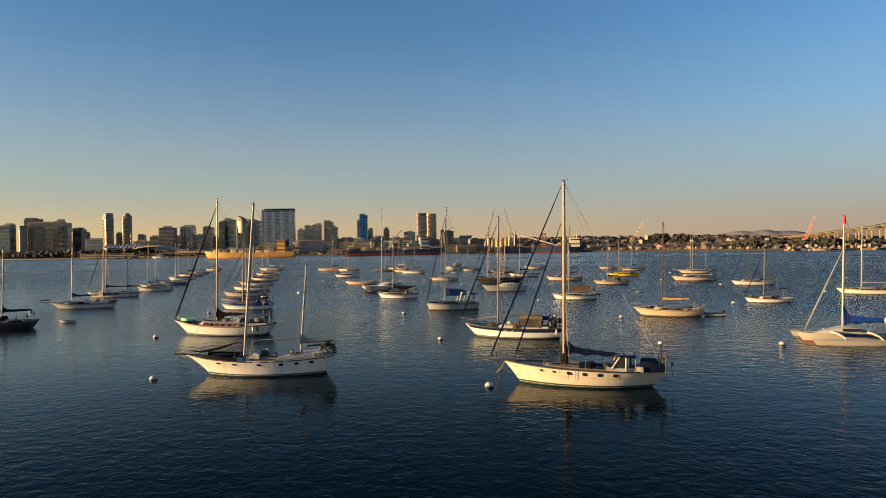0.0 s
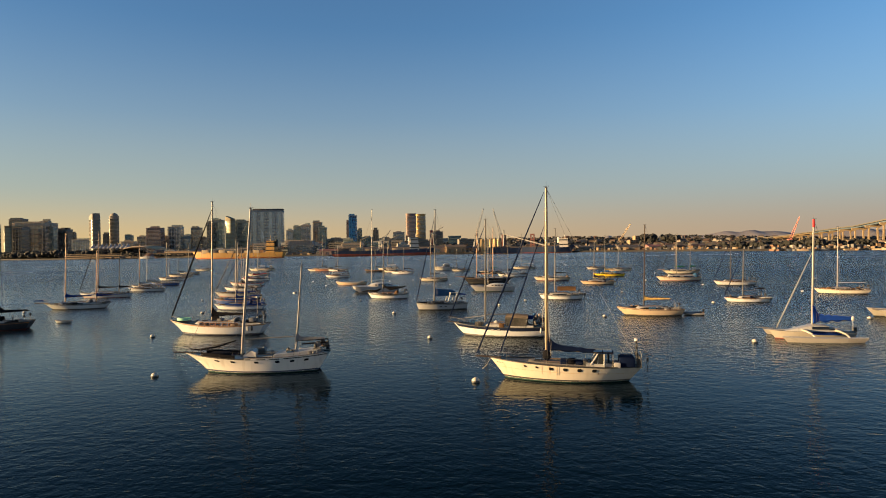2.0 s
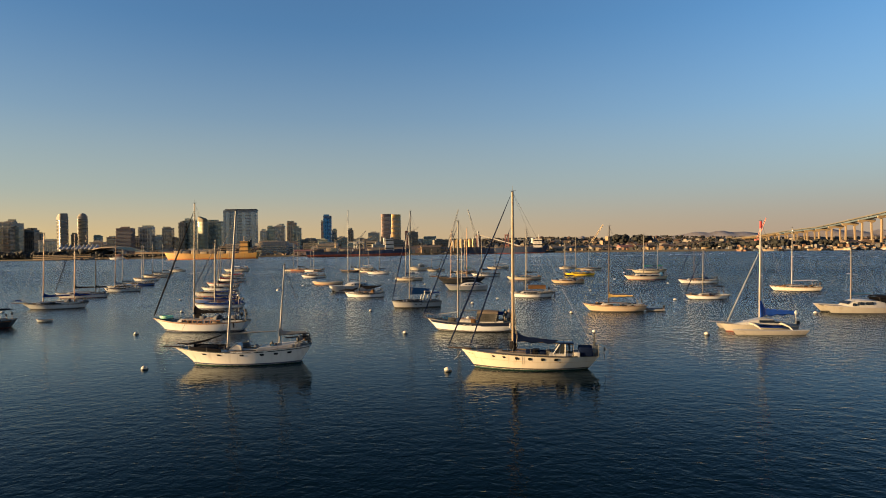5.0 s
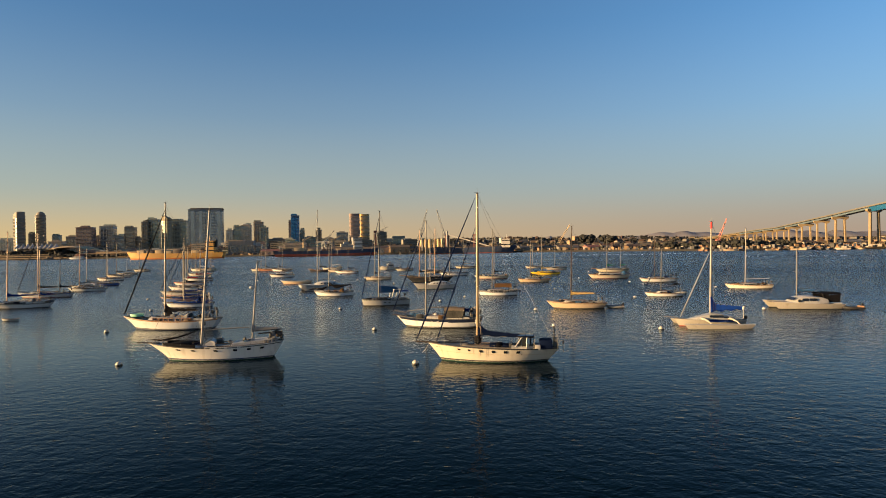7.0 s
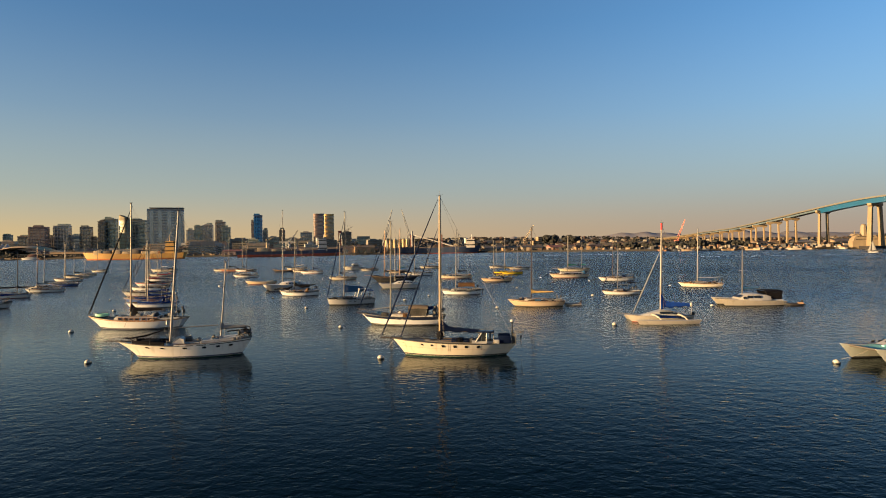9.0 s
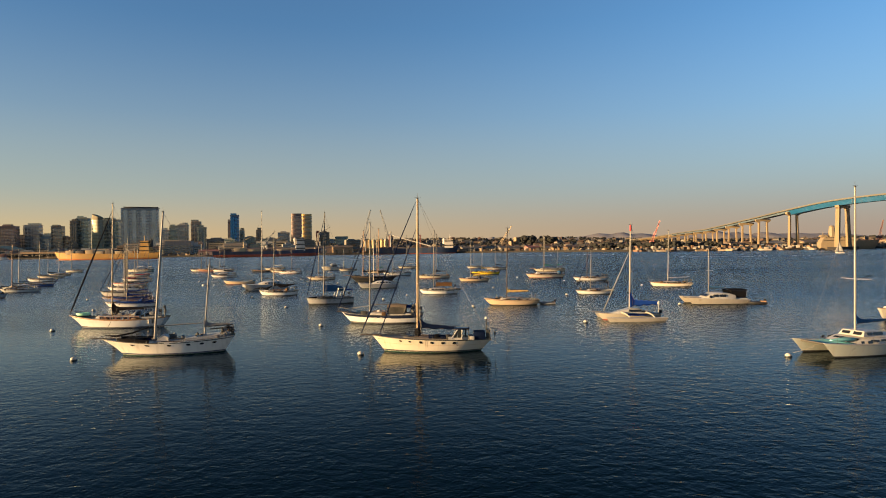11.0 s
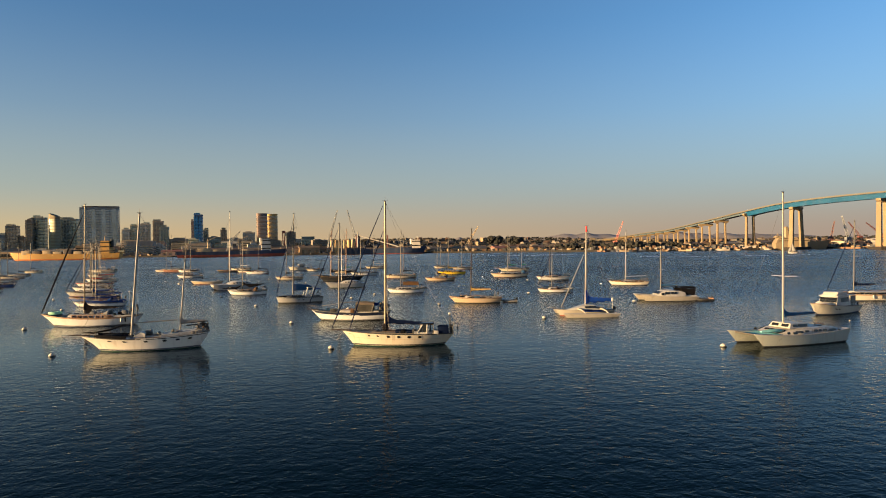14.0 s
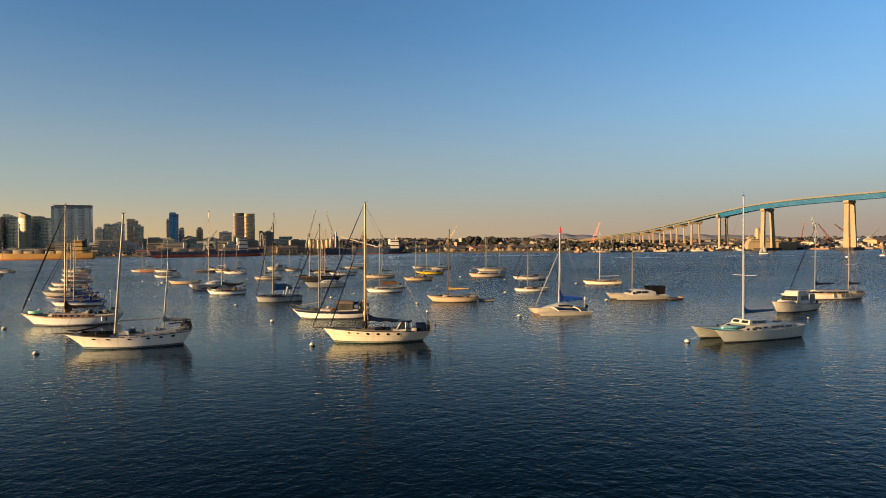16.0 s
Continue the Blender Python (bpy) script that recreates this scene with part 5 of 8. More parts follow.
def ketch():
    t, h, X = sailboat(-33.5, 47.4, 196.5, 12.6, "white ketch with dark foredeck and grey masts, sails stowed", masts=(), hull="bright", bottom="green", fine=True, cabin=(0.42, 0.62), cabin_h=0.3, panes=3,
                       fb=(1.68, 1.2, 1.5), over=(0.15, 0.075), transom=0.55, clipper=1.35, rail="black", deck_clutter=3, beam=3.3, cabin_mat=PLASTIC, deck=PLASTIC)
    mast_set(t, h, X(0.385), 14.4, SPAR["grey"], 0.12, 4.4, (0.5,), 0, 1.0, None, "", fat=0.3)
    mast_set(t, h, X(0.765), 9.2, SPAR["grey"], 0.085, 4.6, (0.62,), 2.9, 1.35, "grey", None, fat=0.28, boom_mat=SPAR["dark"])
    z = h.deck(X(0.36))[0]
    spar(t, "boom", (X(0.4) - 0.1, 0, z + 1.55), (X(0.75), 0, z + 1.7), 0.06, 0.05, SPAR["white"], "white main boom")
    bowsprit(t, h, 1.1, SPAR["dark"], 0.06)
    # dark canvas screen round the foredeck
    for s in (1, -1):
        bm = bmesh.new()
        loops = []
        for i in range(9):
            u = 0.12 + 0.25 * i / 8
            p = h.at(u, 1.0, s, -0.06)
            loops.append([p + Vector((0, 0, 0.02)), p + Vector((0, -s * 0.03, 0.02)), p + Vector((0, -s * 0.03, 0.36)), p + Vector((0, 0, 0.36))])
        rings(bm, loops)
        part("weather_cloth", bm, CLOTH["black"], t, "dark canvas weather cloth")
    bm = bmesh.new()
    tube(bm, [(h.xf - 0.2, 0, z + 0.8), (X(0.1), 0.1, z + 0.7), (X(0.22), 0.1, z + 0.95), (X(0.345), 0.05, z + 1.45)], [0.03, 0.1, 0.09, 0.05], 7)
    part("stowed_jib", bm, CLOTH["black"], t, "dull dark jib stowed along its club boom")
    for s in (1, -1):
        part("bulwark", rail_mesh(h, s, 0.05, 0.14, 0.02, 0.44, 1.0), HULL["bright"], t, "raised white bulwark along the after deck")
        part("cap_rail", rail_mesh(h, s, 0.09, 0.035, 0.16, 0.43, 1.0), TEAK, t, "dark wooden cap rail")
    for i in range(9):
        bm = bmesh.new()
        px, py = X(random.uniform(0.5, 0.86)), random.uniform(-1.0, 1.0)
        if i < 5:
            blob(bm, (px, py, h.deck(px)[0] + 0.5), 0.2, 0.16, random.uniform(0.15, 0.3), 8, 6, 0.25)
        else:
            box(bm, px - 0.3, px + 0.3, py - 0.15, py + 0.15, h.deck(px)[0] + 0.2, h.deck(px)[0] + random.uniform(0.5, 0.75), 0.05)
        part("deck_gear", bm, random.choice((HULL["grey"], RUBBER, CLOTH["grey"], CLOTH["slate"], RUBBER)), t)
    bm = bmesh.new()
    box(bm, X(0.3), X(0.16), -0.9, 0.8, z + 0.02, z + 0.42, 0.15)
    part("foredeck_cover", bm, CLOTH["black"], t, "dark canvas over the foredeck")
    portholes(t, h, (0.215, 0.335, 0.51, 0.66, 0.765, 0.865), 0.82, 0.4, 0.2, "port_light")
    # raked windscreen and pale poop
    bm = bmesh.new()
    x0 = X(0.43)
    rings(bm, [[(x0 + 0.4, -0.9, z), (x0 - 0.45, -0.75, z + 0.62), (x0 - 0.45, 0.75, z + 0.62), (x0 + 0.4, 0.9, z)], [(x0 - 0.95, -0.95, z), (x0 - 0.9, -0.85, z + 0.5), (x0 - 0.9, 0.85, z + 0.5), (x0 - 0.95, 0.95, z)]])
    w = part("windscreen_house", bm, PLASTIC, t, smooth=False)
    for s in (1, -1):
        bm = bmesh.new()
        m = Matrix.Translation((x0 - 0.02, s * 0.4, z + 0.4)) @ Matrix.Rotation(radians(-48), 4, "Y")
        box(bm, -0.02, 0.03, -0.34, 0.34, -0.38, 0.38, 0, m)
        part("windscreen", bm, surface("pale_glass", (0.3, 0.36, 0.38), 0.1), w, smooth=False)
    bm = bmesh.new()
    rings(bm, [[(X(0.63), -1.2, z - 0.1), (X(0.63), 1.2, z - 0.1), (X(0.63), 1.1, z + 0.3), (X(0.63), -1.1, z + 0.3)], [(X(0.93), -1.0, z + 0.15), (X(0.93), 1.0, z + 0.15), (X(0.93), 0.9, z + 0.62), (X(0.93), -0.9, z + 0.62)]])
    part("aft_cabin", bm, PLASTIC, t, smooth=False)
    radar(t, (X(0.765) - 0.1, 0.25, 6.75))
    # gear heaped on the stern
    for i in range(18):
        bm = bmesh.new()
        px, py = X(0.9 + 0.085 * random.random()), random.uniform(-1.0, 1.0)
        blob(bm, (px, py, h.deck(px)[0] + 0.25 + 0.75 * random.random()), 0.12 + 0.16 * random.random(), 0.12, 0.1 + 0.16 * random.random(), 7, 6, 0.35)
        part("stern_gear", bm, random.choice((TEAK, CLOTH["brown"], RUBBER, RUBBER, CLOTH["grey"])), t)
    bm = bmesh.new()
    tube(bm, [(X(0.82), 0.5, h.deck(X(0.82))[0] + 1.05), (X(0.99), 0.6, h.deck(X(0.99))[0] + 1.0)], 0.07, 6)
    part("stowed_oar", bm, CLOTH["black"], t)
    bm = bmesh.new()
    tube(bm, [(h.wa + 0.3, 0, 0.3), (h.wa + 0.1, 0, 0.05), (h.wa + 0.15, 0, -0.4)], [0.05, 0.08, 0.08], 6)
    part("rudder", bm, HULL["white"], t)


def teak_yacht():
    t, h, X = sailboat(-52.35, 69.0, 188, 13.3, "white yacht with teak rails and black sail cover", masts=(), rail="teak", bottom="navy", fine=True, cabin=(0.27, 0.74), cabin_h=0.5, panes=0,
                       fb=(1.75, 1.15, 1.35), over=(0.13, 0.07), transom=0.55, clipper=1.3, deck_clutter=14)
    mast_set(t, h, X(0.43), 17.1, SPAR["cream"], 0.1, 1.2, (0.4, 0.7), 4.6, 0.8, "black", None, fat=0.36, foot=h.deck(X(0.43))[0] + 0.4)
    za = h.deck(h.xf)[0]
    furled(t, (h.xf - 0.05, 0, za + 0.2), (X(0.43) - 0.3, 0, 16.3), CLOTH["black"], 0.1, "dark rolled headsail")
    part("cove_stripe", strake(h, 0.93, 0.985, 1, 0.03), VARNISH, t, "varnished wood stripe")
    bm = bmesh.new()
    rings(bm, [[(X(0.14) + 0.95 * r * math.cos(a), 0.62 * r * math.sin(a), za - 0.02 + dz) for a in [k * math.tau / 18 for k in range(18)]] for r, dz in ((0.9, 0), (1.0, 0.2), (0.95, 0.34), (0.8, 0.36), (0.7, 0.2))])
    part("upturned_tender", bm, MINT, t, "mint green tender on the foredeck")
    radar(t, (X(0.885), -0.4, 4.6), (X(0.885), -0.4, 1.3))
    for i, f in enumerate((0.36, 0.42, 0.475, 0.53, 0.6, 0.66, 0.71)):
        px = X(f)
        z, hb = h.deck(px)
        for s in (1, -1):
            yy = hb * 0.62 * 0.955
            wf = pane(t, px, s * yy, z + 0.2, 0.62, 0.38, s, "window_frame", VARNISH, lean=0.18, round_=0.1)
            pane(wf, px, s * (yy + 0.025), z + 0.2, 0.48, 0.27, s, lean=0.18, round_=0.1)
    bm = bmesh.new()
    rings(bm, [[(X(0.445), y0 * 0.5, 2.9), (X(0.445), y0, 2.5), (X(0.445), y0 * 0.8, 1.7)] + [(X(0.445), -y0 * 0.8, 1.7), (X(0.445), -y0, 2.5), (X(0.445), -y0 * 0.5, 2.9)] for y0 in (0.16,)] + [[(X(0.5), y0 * 0.4, 2.3), (X(0.5), y0, 2.1), (X(0.5), y0 * 0.8, 1.75), (X(0.5), -y0 * 0.8, 1.75), (X(0.5), -y0, 2.1), (X(0.5), -y0 * 0.4, 2.3)] for y0 in (0.22,)])
    part("cover_skirt", bm, CLOTH["black"], t, "black canvas skirt hanging at the mast")
    for f in (0.52, 0.58, 0.63, 0.8, 0.84):
        bm = bmesh.new()
        px = X(f)
        box(bm, px - 0.3, px + 0.3, -0.5, 0.4, h.deck(px)[0] + 0.35, h.deck(px)[0] + 0.35 + random.uniform(0.2, 0.5), 0.04)
        part("cockpit_gear", bm, random.choice((CLOTH["black"], CLOTH["navy"], CLOTH["grey"], TEAK)), t)
    hood(t, h, X(0.6), 1.3, 2.0, 1.05, CLOTH["grey"])
    bm = bmesh.new()
    tube(bm, [(X(0.975), 0.4, 1.3), (X(0.975), 0.4, 2.6)], 0.05, 6)
    box(bm, X(0.975) - 0.1, X(0.975) + 0.1, 0.2, 0.6, 2.5, 2.9, 0.04)
    part("wind_generator", bm, RUBBER, t)
    fender(t, h, 0.86, 1)
    fender(t, h, 0.9, 1, RUBBER)


VINYL = surface("clear_vinyl", (0.065, 0.06, 0.05), 0.2, vary=0.5, scale=1.5)


def blue_band_boat():
    t, h, X = sailboat(-15.85, 72.1, 181, 11.4, "white sailboat with a broad navy band and a canvas cockpit enclosure", masts=(), bottom="black", fine=True, cabin=(0.3, 0.62), cabin_h=0.42, panes=0,
                       fb=(1.5, 1.12, 1.18), over=(0.12, 0.04), transom=0.72, clipper=1.05, rail="black", deck_clutter=8)
    us = [0.62 + 0.38 * u for u in US]
    part("stripe", strake(h, 0.66, 1.0, 2, 0.012, us), gel("navy", (0.007, 0.013, 0.034), 0.05), t, "broad navy band along the side")
    us = [0.02 + 0.6 * u for u in US]
    part("stripe", strake(h, 0.74, 1.0, 1, 0.012, us, close=False), gel("navy", (0.007, 0.013, 0.034), 0.05), t, "navy band narrowing to the bow")
    mast_set(t, h, X(0.345), 13.9, SPAR["alu"], 0.1, 1.0, (0.42, 0.7), 4.2, 1.0, None, None, fat=0.3, foot=h.deck(X(0.345))[0] + 0.36)
    za = h.deck(h.xf)[0]
    bowsprit(t, h, 0.7, SPAR["dark"], 0.06)
    furled(t, (h.xf + 0.65, 0, za + 0.25), (X(0.345) - 0.1, 0, 13.2), CLOTH["navy"], 0.075)
    spar(t, "club_boom", (X(0.12), 0, za + 0.55), (X(0.335), 0, za + 0.85), 0.05, 0.05, SPAR["white"], "white staysail boom")
    portholes(t, h, (0.16, 0.22, 0.27), 0.88, 0.2, 0.13)
    for f in (0.43, 0.5):
        p = h.at(f, 0.79, 1, 0.02)
        portholes(t, h, (f,), 0.79, 0.5, 0.22)
    for s in (1, -1):
        for f in (0.43, 0.5):
            p = h.at(f, 0.79, s, 0.075)
            pane(t, p.x, p.y, p.z, 0.34, 0.12, s, "port_frame", PLASTIC)
    bm = bmesh.new()
    blob(bm, (X(0.47), 0.2, za + 0.02), 0.4, 0.4, 0.32, 12, 8)
    part("dome", bm, PLASTIC, t, "white domed cover")
    z = h.deck(X(0.65))[0]
    canopy(t, X(0.57), X(0.8), 2.1, z, z + 1.5, ENCLOSE, "enclosure_roof", "grey-brown canvas roof", arch=0.3)
    bm = bmesh.new()
    box(bm, X(0.57) - 0.03, X(0.57) + 0.03, -1.0, 1.0, z + 0.1, z + 1.2)
    part("enclosure_front", bm, VINYL, t, "hazy plastic front panel", smooth=False)
    for s in (1, -1):
        bm = bmesh.new()
        box(bm, X(0.79), X(0.58), s * 1.03 - 0.01, s * 1.03 + 0.01, z + 0.15, z + 1.22)
        part("enclosure_side", bm, VINYL, t, "hazy plastic side panel", smooth=False)
    bm = bmesh.new()
    for s in (0.9, -0.9):
        tube(bm, [(X(0.955), s, z), (X(0.955), s * 0.9, z + 2.3)], 0.03, 6)
    tube(bm, [(X(0.955), 0.8, z + 2.3), (X(0.955), -0.8, z + 2.3)], 0.03, 6)
    part("stern_arch", bm, STEEL, t)
    bm = bmesh.new()
    box(bm, X(0.85), X(0.8), -0.3, 0.3, z + 0.9, z + 1.3, 0.05)
    part("instrument_cover", bm, CLOTH["blue"], t)
    for i in range(14):
        bm = bmesh.new()
        px = X(0.84 + 0.14 * random.random())
        blob(bm, (px, random.uniform(-0.9, 0.9), z + 0.5 + random.random() * 0.8), 0.2, 0.2, 0.3, 7, 6, 0.25)
        part("stern_gear", bm, random.choice((TEAK, CLOTH["navy"], RUBBER, RUBBER, CLOTH["slate"], CLOTH["grey"])), t)
    spar(t, "flagstaff", (X(0.97), 0, z + 2.2), (X(0.97), 0, z + 3.9), 0.02, 0.015, SPAR["white"])
    fender(t, h, 0.95, 1)


def catamaran(x, y, turn, loa, gap, label, mast=(0.4, 14.0), hull="white", house=(0.34, 0.86), house_h=0.75, roof=(0.44, 0.7), net="teal", cover=None, boom=4.0, spar_mat="white", wide=1.25, fb=(1.35, 1.1, 1.15), fine=False, panes=5, bottom="green", rake=1.0, solid=0.3, stays=True, category="catamaran", spread=0.5):
    """A cruising catamaran: two hulls, a wing deck between them and a low house."""
    t = thing("catamaran", x, y, 0, turn, label, category, "moored multihulls")
    h = Hull(loa, wide, fb, (0.1, 0.03), 0.6, depth=0.5, tumble=0.8)
    for s in (1, -1):
        off = Vector((0, s * gap / 2, 0))
        for nm, k0, k1, n, mat in (("hull", 0.1, 1.0, 6, HULL[hull]), ("bottom", -0.9, 0.1, 3, BOTTOM[bottom])):
            bm = strake(h, k0, k1, n)
            bmesh.ops.translate(bm, verts=bm.verts, vec=off)
            part(nm, bm, mat, t)
        bm = deck_mesh(h)
        bmesh.ops.translate(bm, verts=bm.verts, vec=off)
        part("deck", bm, PLASTIC, t)
        for s2 in (1, -1):
            bm = rail_mesh(h, s2, 0.05, 0.05)
            bmesh.ops.translate(bm, verts=bm.verts, vec=off)
            part("toe_rail", bm, PLASTIC, t)
    X = lambda f: h.xf - f * (h.xf - h.xa)
    zd = h.fb[1]
    bm = bmesh.new()
    z0, z1 = zd * 0.45, zd + 0.02
    rings(bm, [[(X(solid), -gap / 2, z0 + 0.25), (X(solid), gap / 2, z0 + 0.25), (X(solid) + 0.2, gap / 2, z1), (X(solid) + 0.2, -gap / 2, z1)],
               [(X(solid + 0.12), -gap / 2, z0), (X(solid + 0.12), gap / 2, z0), (X(solid + 0.12), gap / 2, z1 + 0.03), (X(solid + 0.12), -gap / 2, z1 + 0.03)],
               [(X(0.97), -gap / 2, z0), (X(0.97), gap / 2, z0), (X(0.97), gap / 2, z1), (X(0.97), -gap / 2, z1)]])
    part("wing_deck", bm, PLASTIC, t, smooth=False)
    bm = bmesh.new()
    tube(bm, [(X(0.07), -gap / 2, h.sheer(0.07) - 0.1), (X(0.07), gap / 2, h.sheer(0.07) - 0.1)], 0.09, 8)
    part("crossbeam", bm, SPAR["alu"], t)
    if net:
        bm = bmesh.new()
        n = 10
        g = [[bm.verts.new((X(0.08 + (solid - 0.08) * i / n), gap * 0.46 * (2 * j / n - 1), zd + 0.12 - 0.1 * math.sin(math.pi * i / n) * math.sin(math.pi * j / n))) for j in range(n + 1)] for i in range(n + 1)]
        for i in range(n):
            for j in range(n):
                bm.faces.new((g[i][j], g[i + 1][j], g[i + 1][j + 1], g[i][j + 1]))
        ob = part("trampoline", bm, CLOTH[net], t, net + " netting between the bows")
        ob.modifiers.new("thick", "SOLIDIFY").thickness = 0.03
    wh = gap / 2 + wide * 0.28
    xs = [house[0] + (house[1] - house[0]) * i / 5 for i in range(6)]
    bm = bmesh.new()
    loops = []
    for i, f in enumerate(xs):
        k = (0.08, 0.75, 1.0, 1.0, 0.95, 0.62)[i]
        ww = wh * (0.8, 0.95, 1, 1, 1, 0.95)[i]
        loops.append([(X(f), -ww, zd - 0.03), (X(f), -ww * 0.86, zd + house_h * k * 0.92), (X(f), -ww * 0.5, zd + house_h * k), (X(f), 0, zd + house_h * k * 1.05), (X(f), ww * 0.5, zd + house_h * k), (X(f), ww * 0.86, zd + house_h * k * 0.92), (X(f), ww, zd - 0.03)])
    rings(bm, loops)
    hs = part("house", bm, PLASTIC, t, "white low deckhouse")
    for i in range(panes):
        f = house[0] + (house[1] - house[0]) * (0.24 + 0.6 * i / max(1, panes - 1))
        for s in (1, -1):
            pane(hs, X(f), s * wh * 0.945, zd + house_h * 0.5, loa * 0.045, house_h * 0.3, s, lean=0.2)
    foot = zd + house_h
    if roof:
        r0, r1 = roof
        rw = wh * 0.62
        rh = 0.42
        bm = bmesh.new()
        rings(bm, [[(X(r0) + a, -rw, zd + house_h - 0.05), (X(r0) + a - 0.35 * c, -rw * 0.85, zd + house_h + rh * c2), (X(r0) + a - 0.35 * c, rw * 0.85, zd + house_h + rh * c2), (X(r0) + a, rw, zd + house_h - 0.05)] for a, c, c2 in ((0, 1, 1), (X(r1) - X(r0), -0.2, 0.85))])
        rf = part("coachroof", bm, PLASTIC, t, "raised white coachroof", smooth=False)
        for s in (1, -1):
            for j in range(2):
                f = r0 + (r1 - r0) * (0.32 + 0.38 * j)
                pane(rf, X(f), s * rw * 0.945, zd + house_h + rh * 0.45, loa * (0.05 + 0.04 * j), 0.26, s, lean=0.25, round_=0.2)
            bm = bmesh.new()
            m = Matrix.Translation((X(r0) - 0.15, s * rw * 0.45, zd + house_h + rh * 0.48)) @ Matrix.Rotation(radians(-33), 4, "Y")
            box(bm, -0.03, 0.04, -rw * 0.3, rw * 0.3, -0.15, 0.15, 0, m)
            part("windscreen", bm, PORT, rf, smooth=False)
        foot += rh * 0.9
    if mast:
        f, top = mast
        hh = Hull(loa, gap + wide, fb, (0.1, 0.03), 0.9)
        mast_set(t, hh, X(f), top, SPAR[spar_mat], 0.1, rake, (spread,), boom, 0.7, cover, "", fat=0.26, foot=min(foot, zd + house_h + 0.5), stays=stays)
    if fine:
        for s in (1, -1):
            for i in range(6):
                p = h.at(0.1 + 0.15 * i, 1.0, s, -0.05) + Vector((0, s * gap / 2, 0))
                bm = bmesh.new()
                tube(bm, [p, p + Vector((0, 0, 0.62))], 0.013, 5)
                part("stanchion", bm, STEEL, t)
            bm = bmesh.new()
            tube(bm, [h.at(0.1 + 0.15 * i, 1.0, s, -0.05) + Vector((0, s * gap / 2, 0.62)) for i in range(6)], 0.008, 4)
            part("lifeline", bm, WIRE, t)
    return t, h, X


def trimaran():
    t = thing("trimaran", 18.1, 74.3, 0, 185, "white trimaran with royal blue sail cover and rolled white headsail", "trimaran", "moored multihulls")
    h = Hull(8.7, 1.9, (0.92, 0.76, 0.72), (0.07, 0.03), 0.6, depth=0.4)
    am = Hull(8.3, 0.66, (0.52, 0.45, 0.42), (0.05, 0.05), 0.25, depth=0.3)
    part("hull", strake(h, 0.08, 1.0, 6), HULL["dull"], t)
    part("bottom", strake(h, -0.9, 0.08, 3), BOTTOM["red"], t)
    part("deck", deck_mesh(h), DECK, t)
    for s in (1, -1):
        off = Vector((0.0, s * 3.1, 0))
        for nm, bm, mat in (("outrigger", strake(am, -0.9, 1.0, 7), HULL["dull"]), ("outrigger_deck", deck_mesh(am, -0.01, 0.12), HULL["grey"])):
            bmesh.ops.translate(bm, verts=bm.verts, vec=off)
            part(nm, bm, mat, t)
        for xx in (1.4, -1.9):
            bm = bmesh.new()
            tube(bm, [(xx, s * 0.5, 0.98), (xx - 0.1, s * 1.7, 0.98), (xx - 0.3, s * 2.7, 0.78), (xx - 0.45, s * 3.2, 0.48)], [0.15, 0.12, 0.1, 0.08], 8)
            part("crossarm", bm, HULL["dull"], t)
        bm = bmesh.new()
        g = [[bm.verts.new((1.2 - 2.9 * i / 5, s * (0.8 + 2.1 * j / 5), 0.82 - 0.06 * math.sin(math.pi * i / 5))) for j in range(6)] for i in range(6)]
        for i in range(5):
            for j in range(5):
                bm.faces.new((g[i][j], g[i + 1][j], g[i + 1][j + 1], g[i][j + 1]))
        part("trampoline", bm, CLOTH["blue"], t, "blue netting").modifiers.new("thick", "SOLIDIFY").thickness = 0.03
    bm = bmesh.new()
    loops = []
    for xx, w, z in ((3.0, 0.3, 0.05), (1.6, 0.72, 0.4), (0.3, 0.9, 0.74), (-1.0, 0.95, 0.76), (-2.2, 0.85, 0.5), (-2.6, 0.8, 0.3)):
        zb = 0.82
        loops.append([(xx, -w, zb), (xx, -w * 0.85, zb + z * 0.85), (xx, -w * 0.4, zb + z), (xx, w * 0.4, zb + z), (xx, w * 0.85, zb + z * 0.85), (xx, w, zb)])
    rings(bm, loops)
    c = part("cabin", bm, HULL["grey"], t)
    for s in (1, -1):
        pane(c, -0.4, s * 0.92, 1.24, 1.7, 0.3, s, lean=0.2)
        pane(c, -1.6, s * 0.88, 1.1, 0.7, 0.16, s, lean=0.2)
    mast_set(t, h, 0.1, 13.0, SPAR["white"], 0.12, 1.6, (0.45,), 4.3, 0.55, "royal blue", None, fat=0.62, foot=1.4)
    bm = bmesh.new()
    tube(bm, [(-0.21, 0, 12.2), (-0.24, 0, 13.05)], 0.135, 8)
    part("mast_top", bm, surface("red_paint", (0.5, 0.02, 0.02), 0.5), t, "red band at the masthead")
    furled(t, (h.xf - 0.75, 0, 1.1), (-0.1, 0, 9.6), CLOTH["grey"], 0.075, "white rolled headsail")
    spar(t, "bowsprit", (h.xf - 0.4, 0, 1.1), (h.xf + 1.3, 0, 1.2), 0.05, 0.04, SPAR["white"])
    pulpit(t, h, 0.12)
    pulpit(t, h, 0.88, bow=False)
    outboard(t, h.xa - 0.1, -0.5, 0.7, 1.1)
    bm = bmesh.new()
    tube(bm, [(h.xa + 0.4, 0.5, 0.9), (h.xa + 0.4, 0.5, 2.0)], 0.03, 6)
    blob(bm, (h.xa + 0.4, 0.5, 2.2), 0.16, 0.16, 0.3, 8, 6)
    part("life_ring", bm, PLASTIC, t)


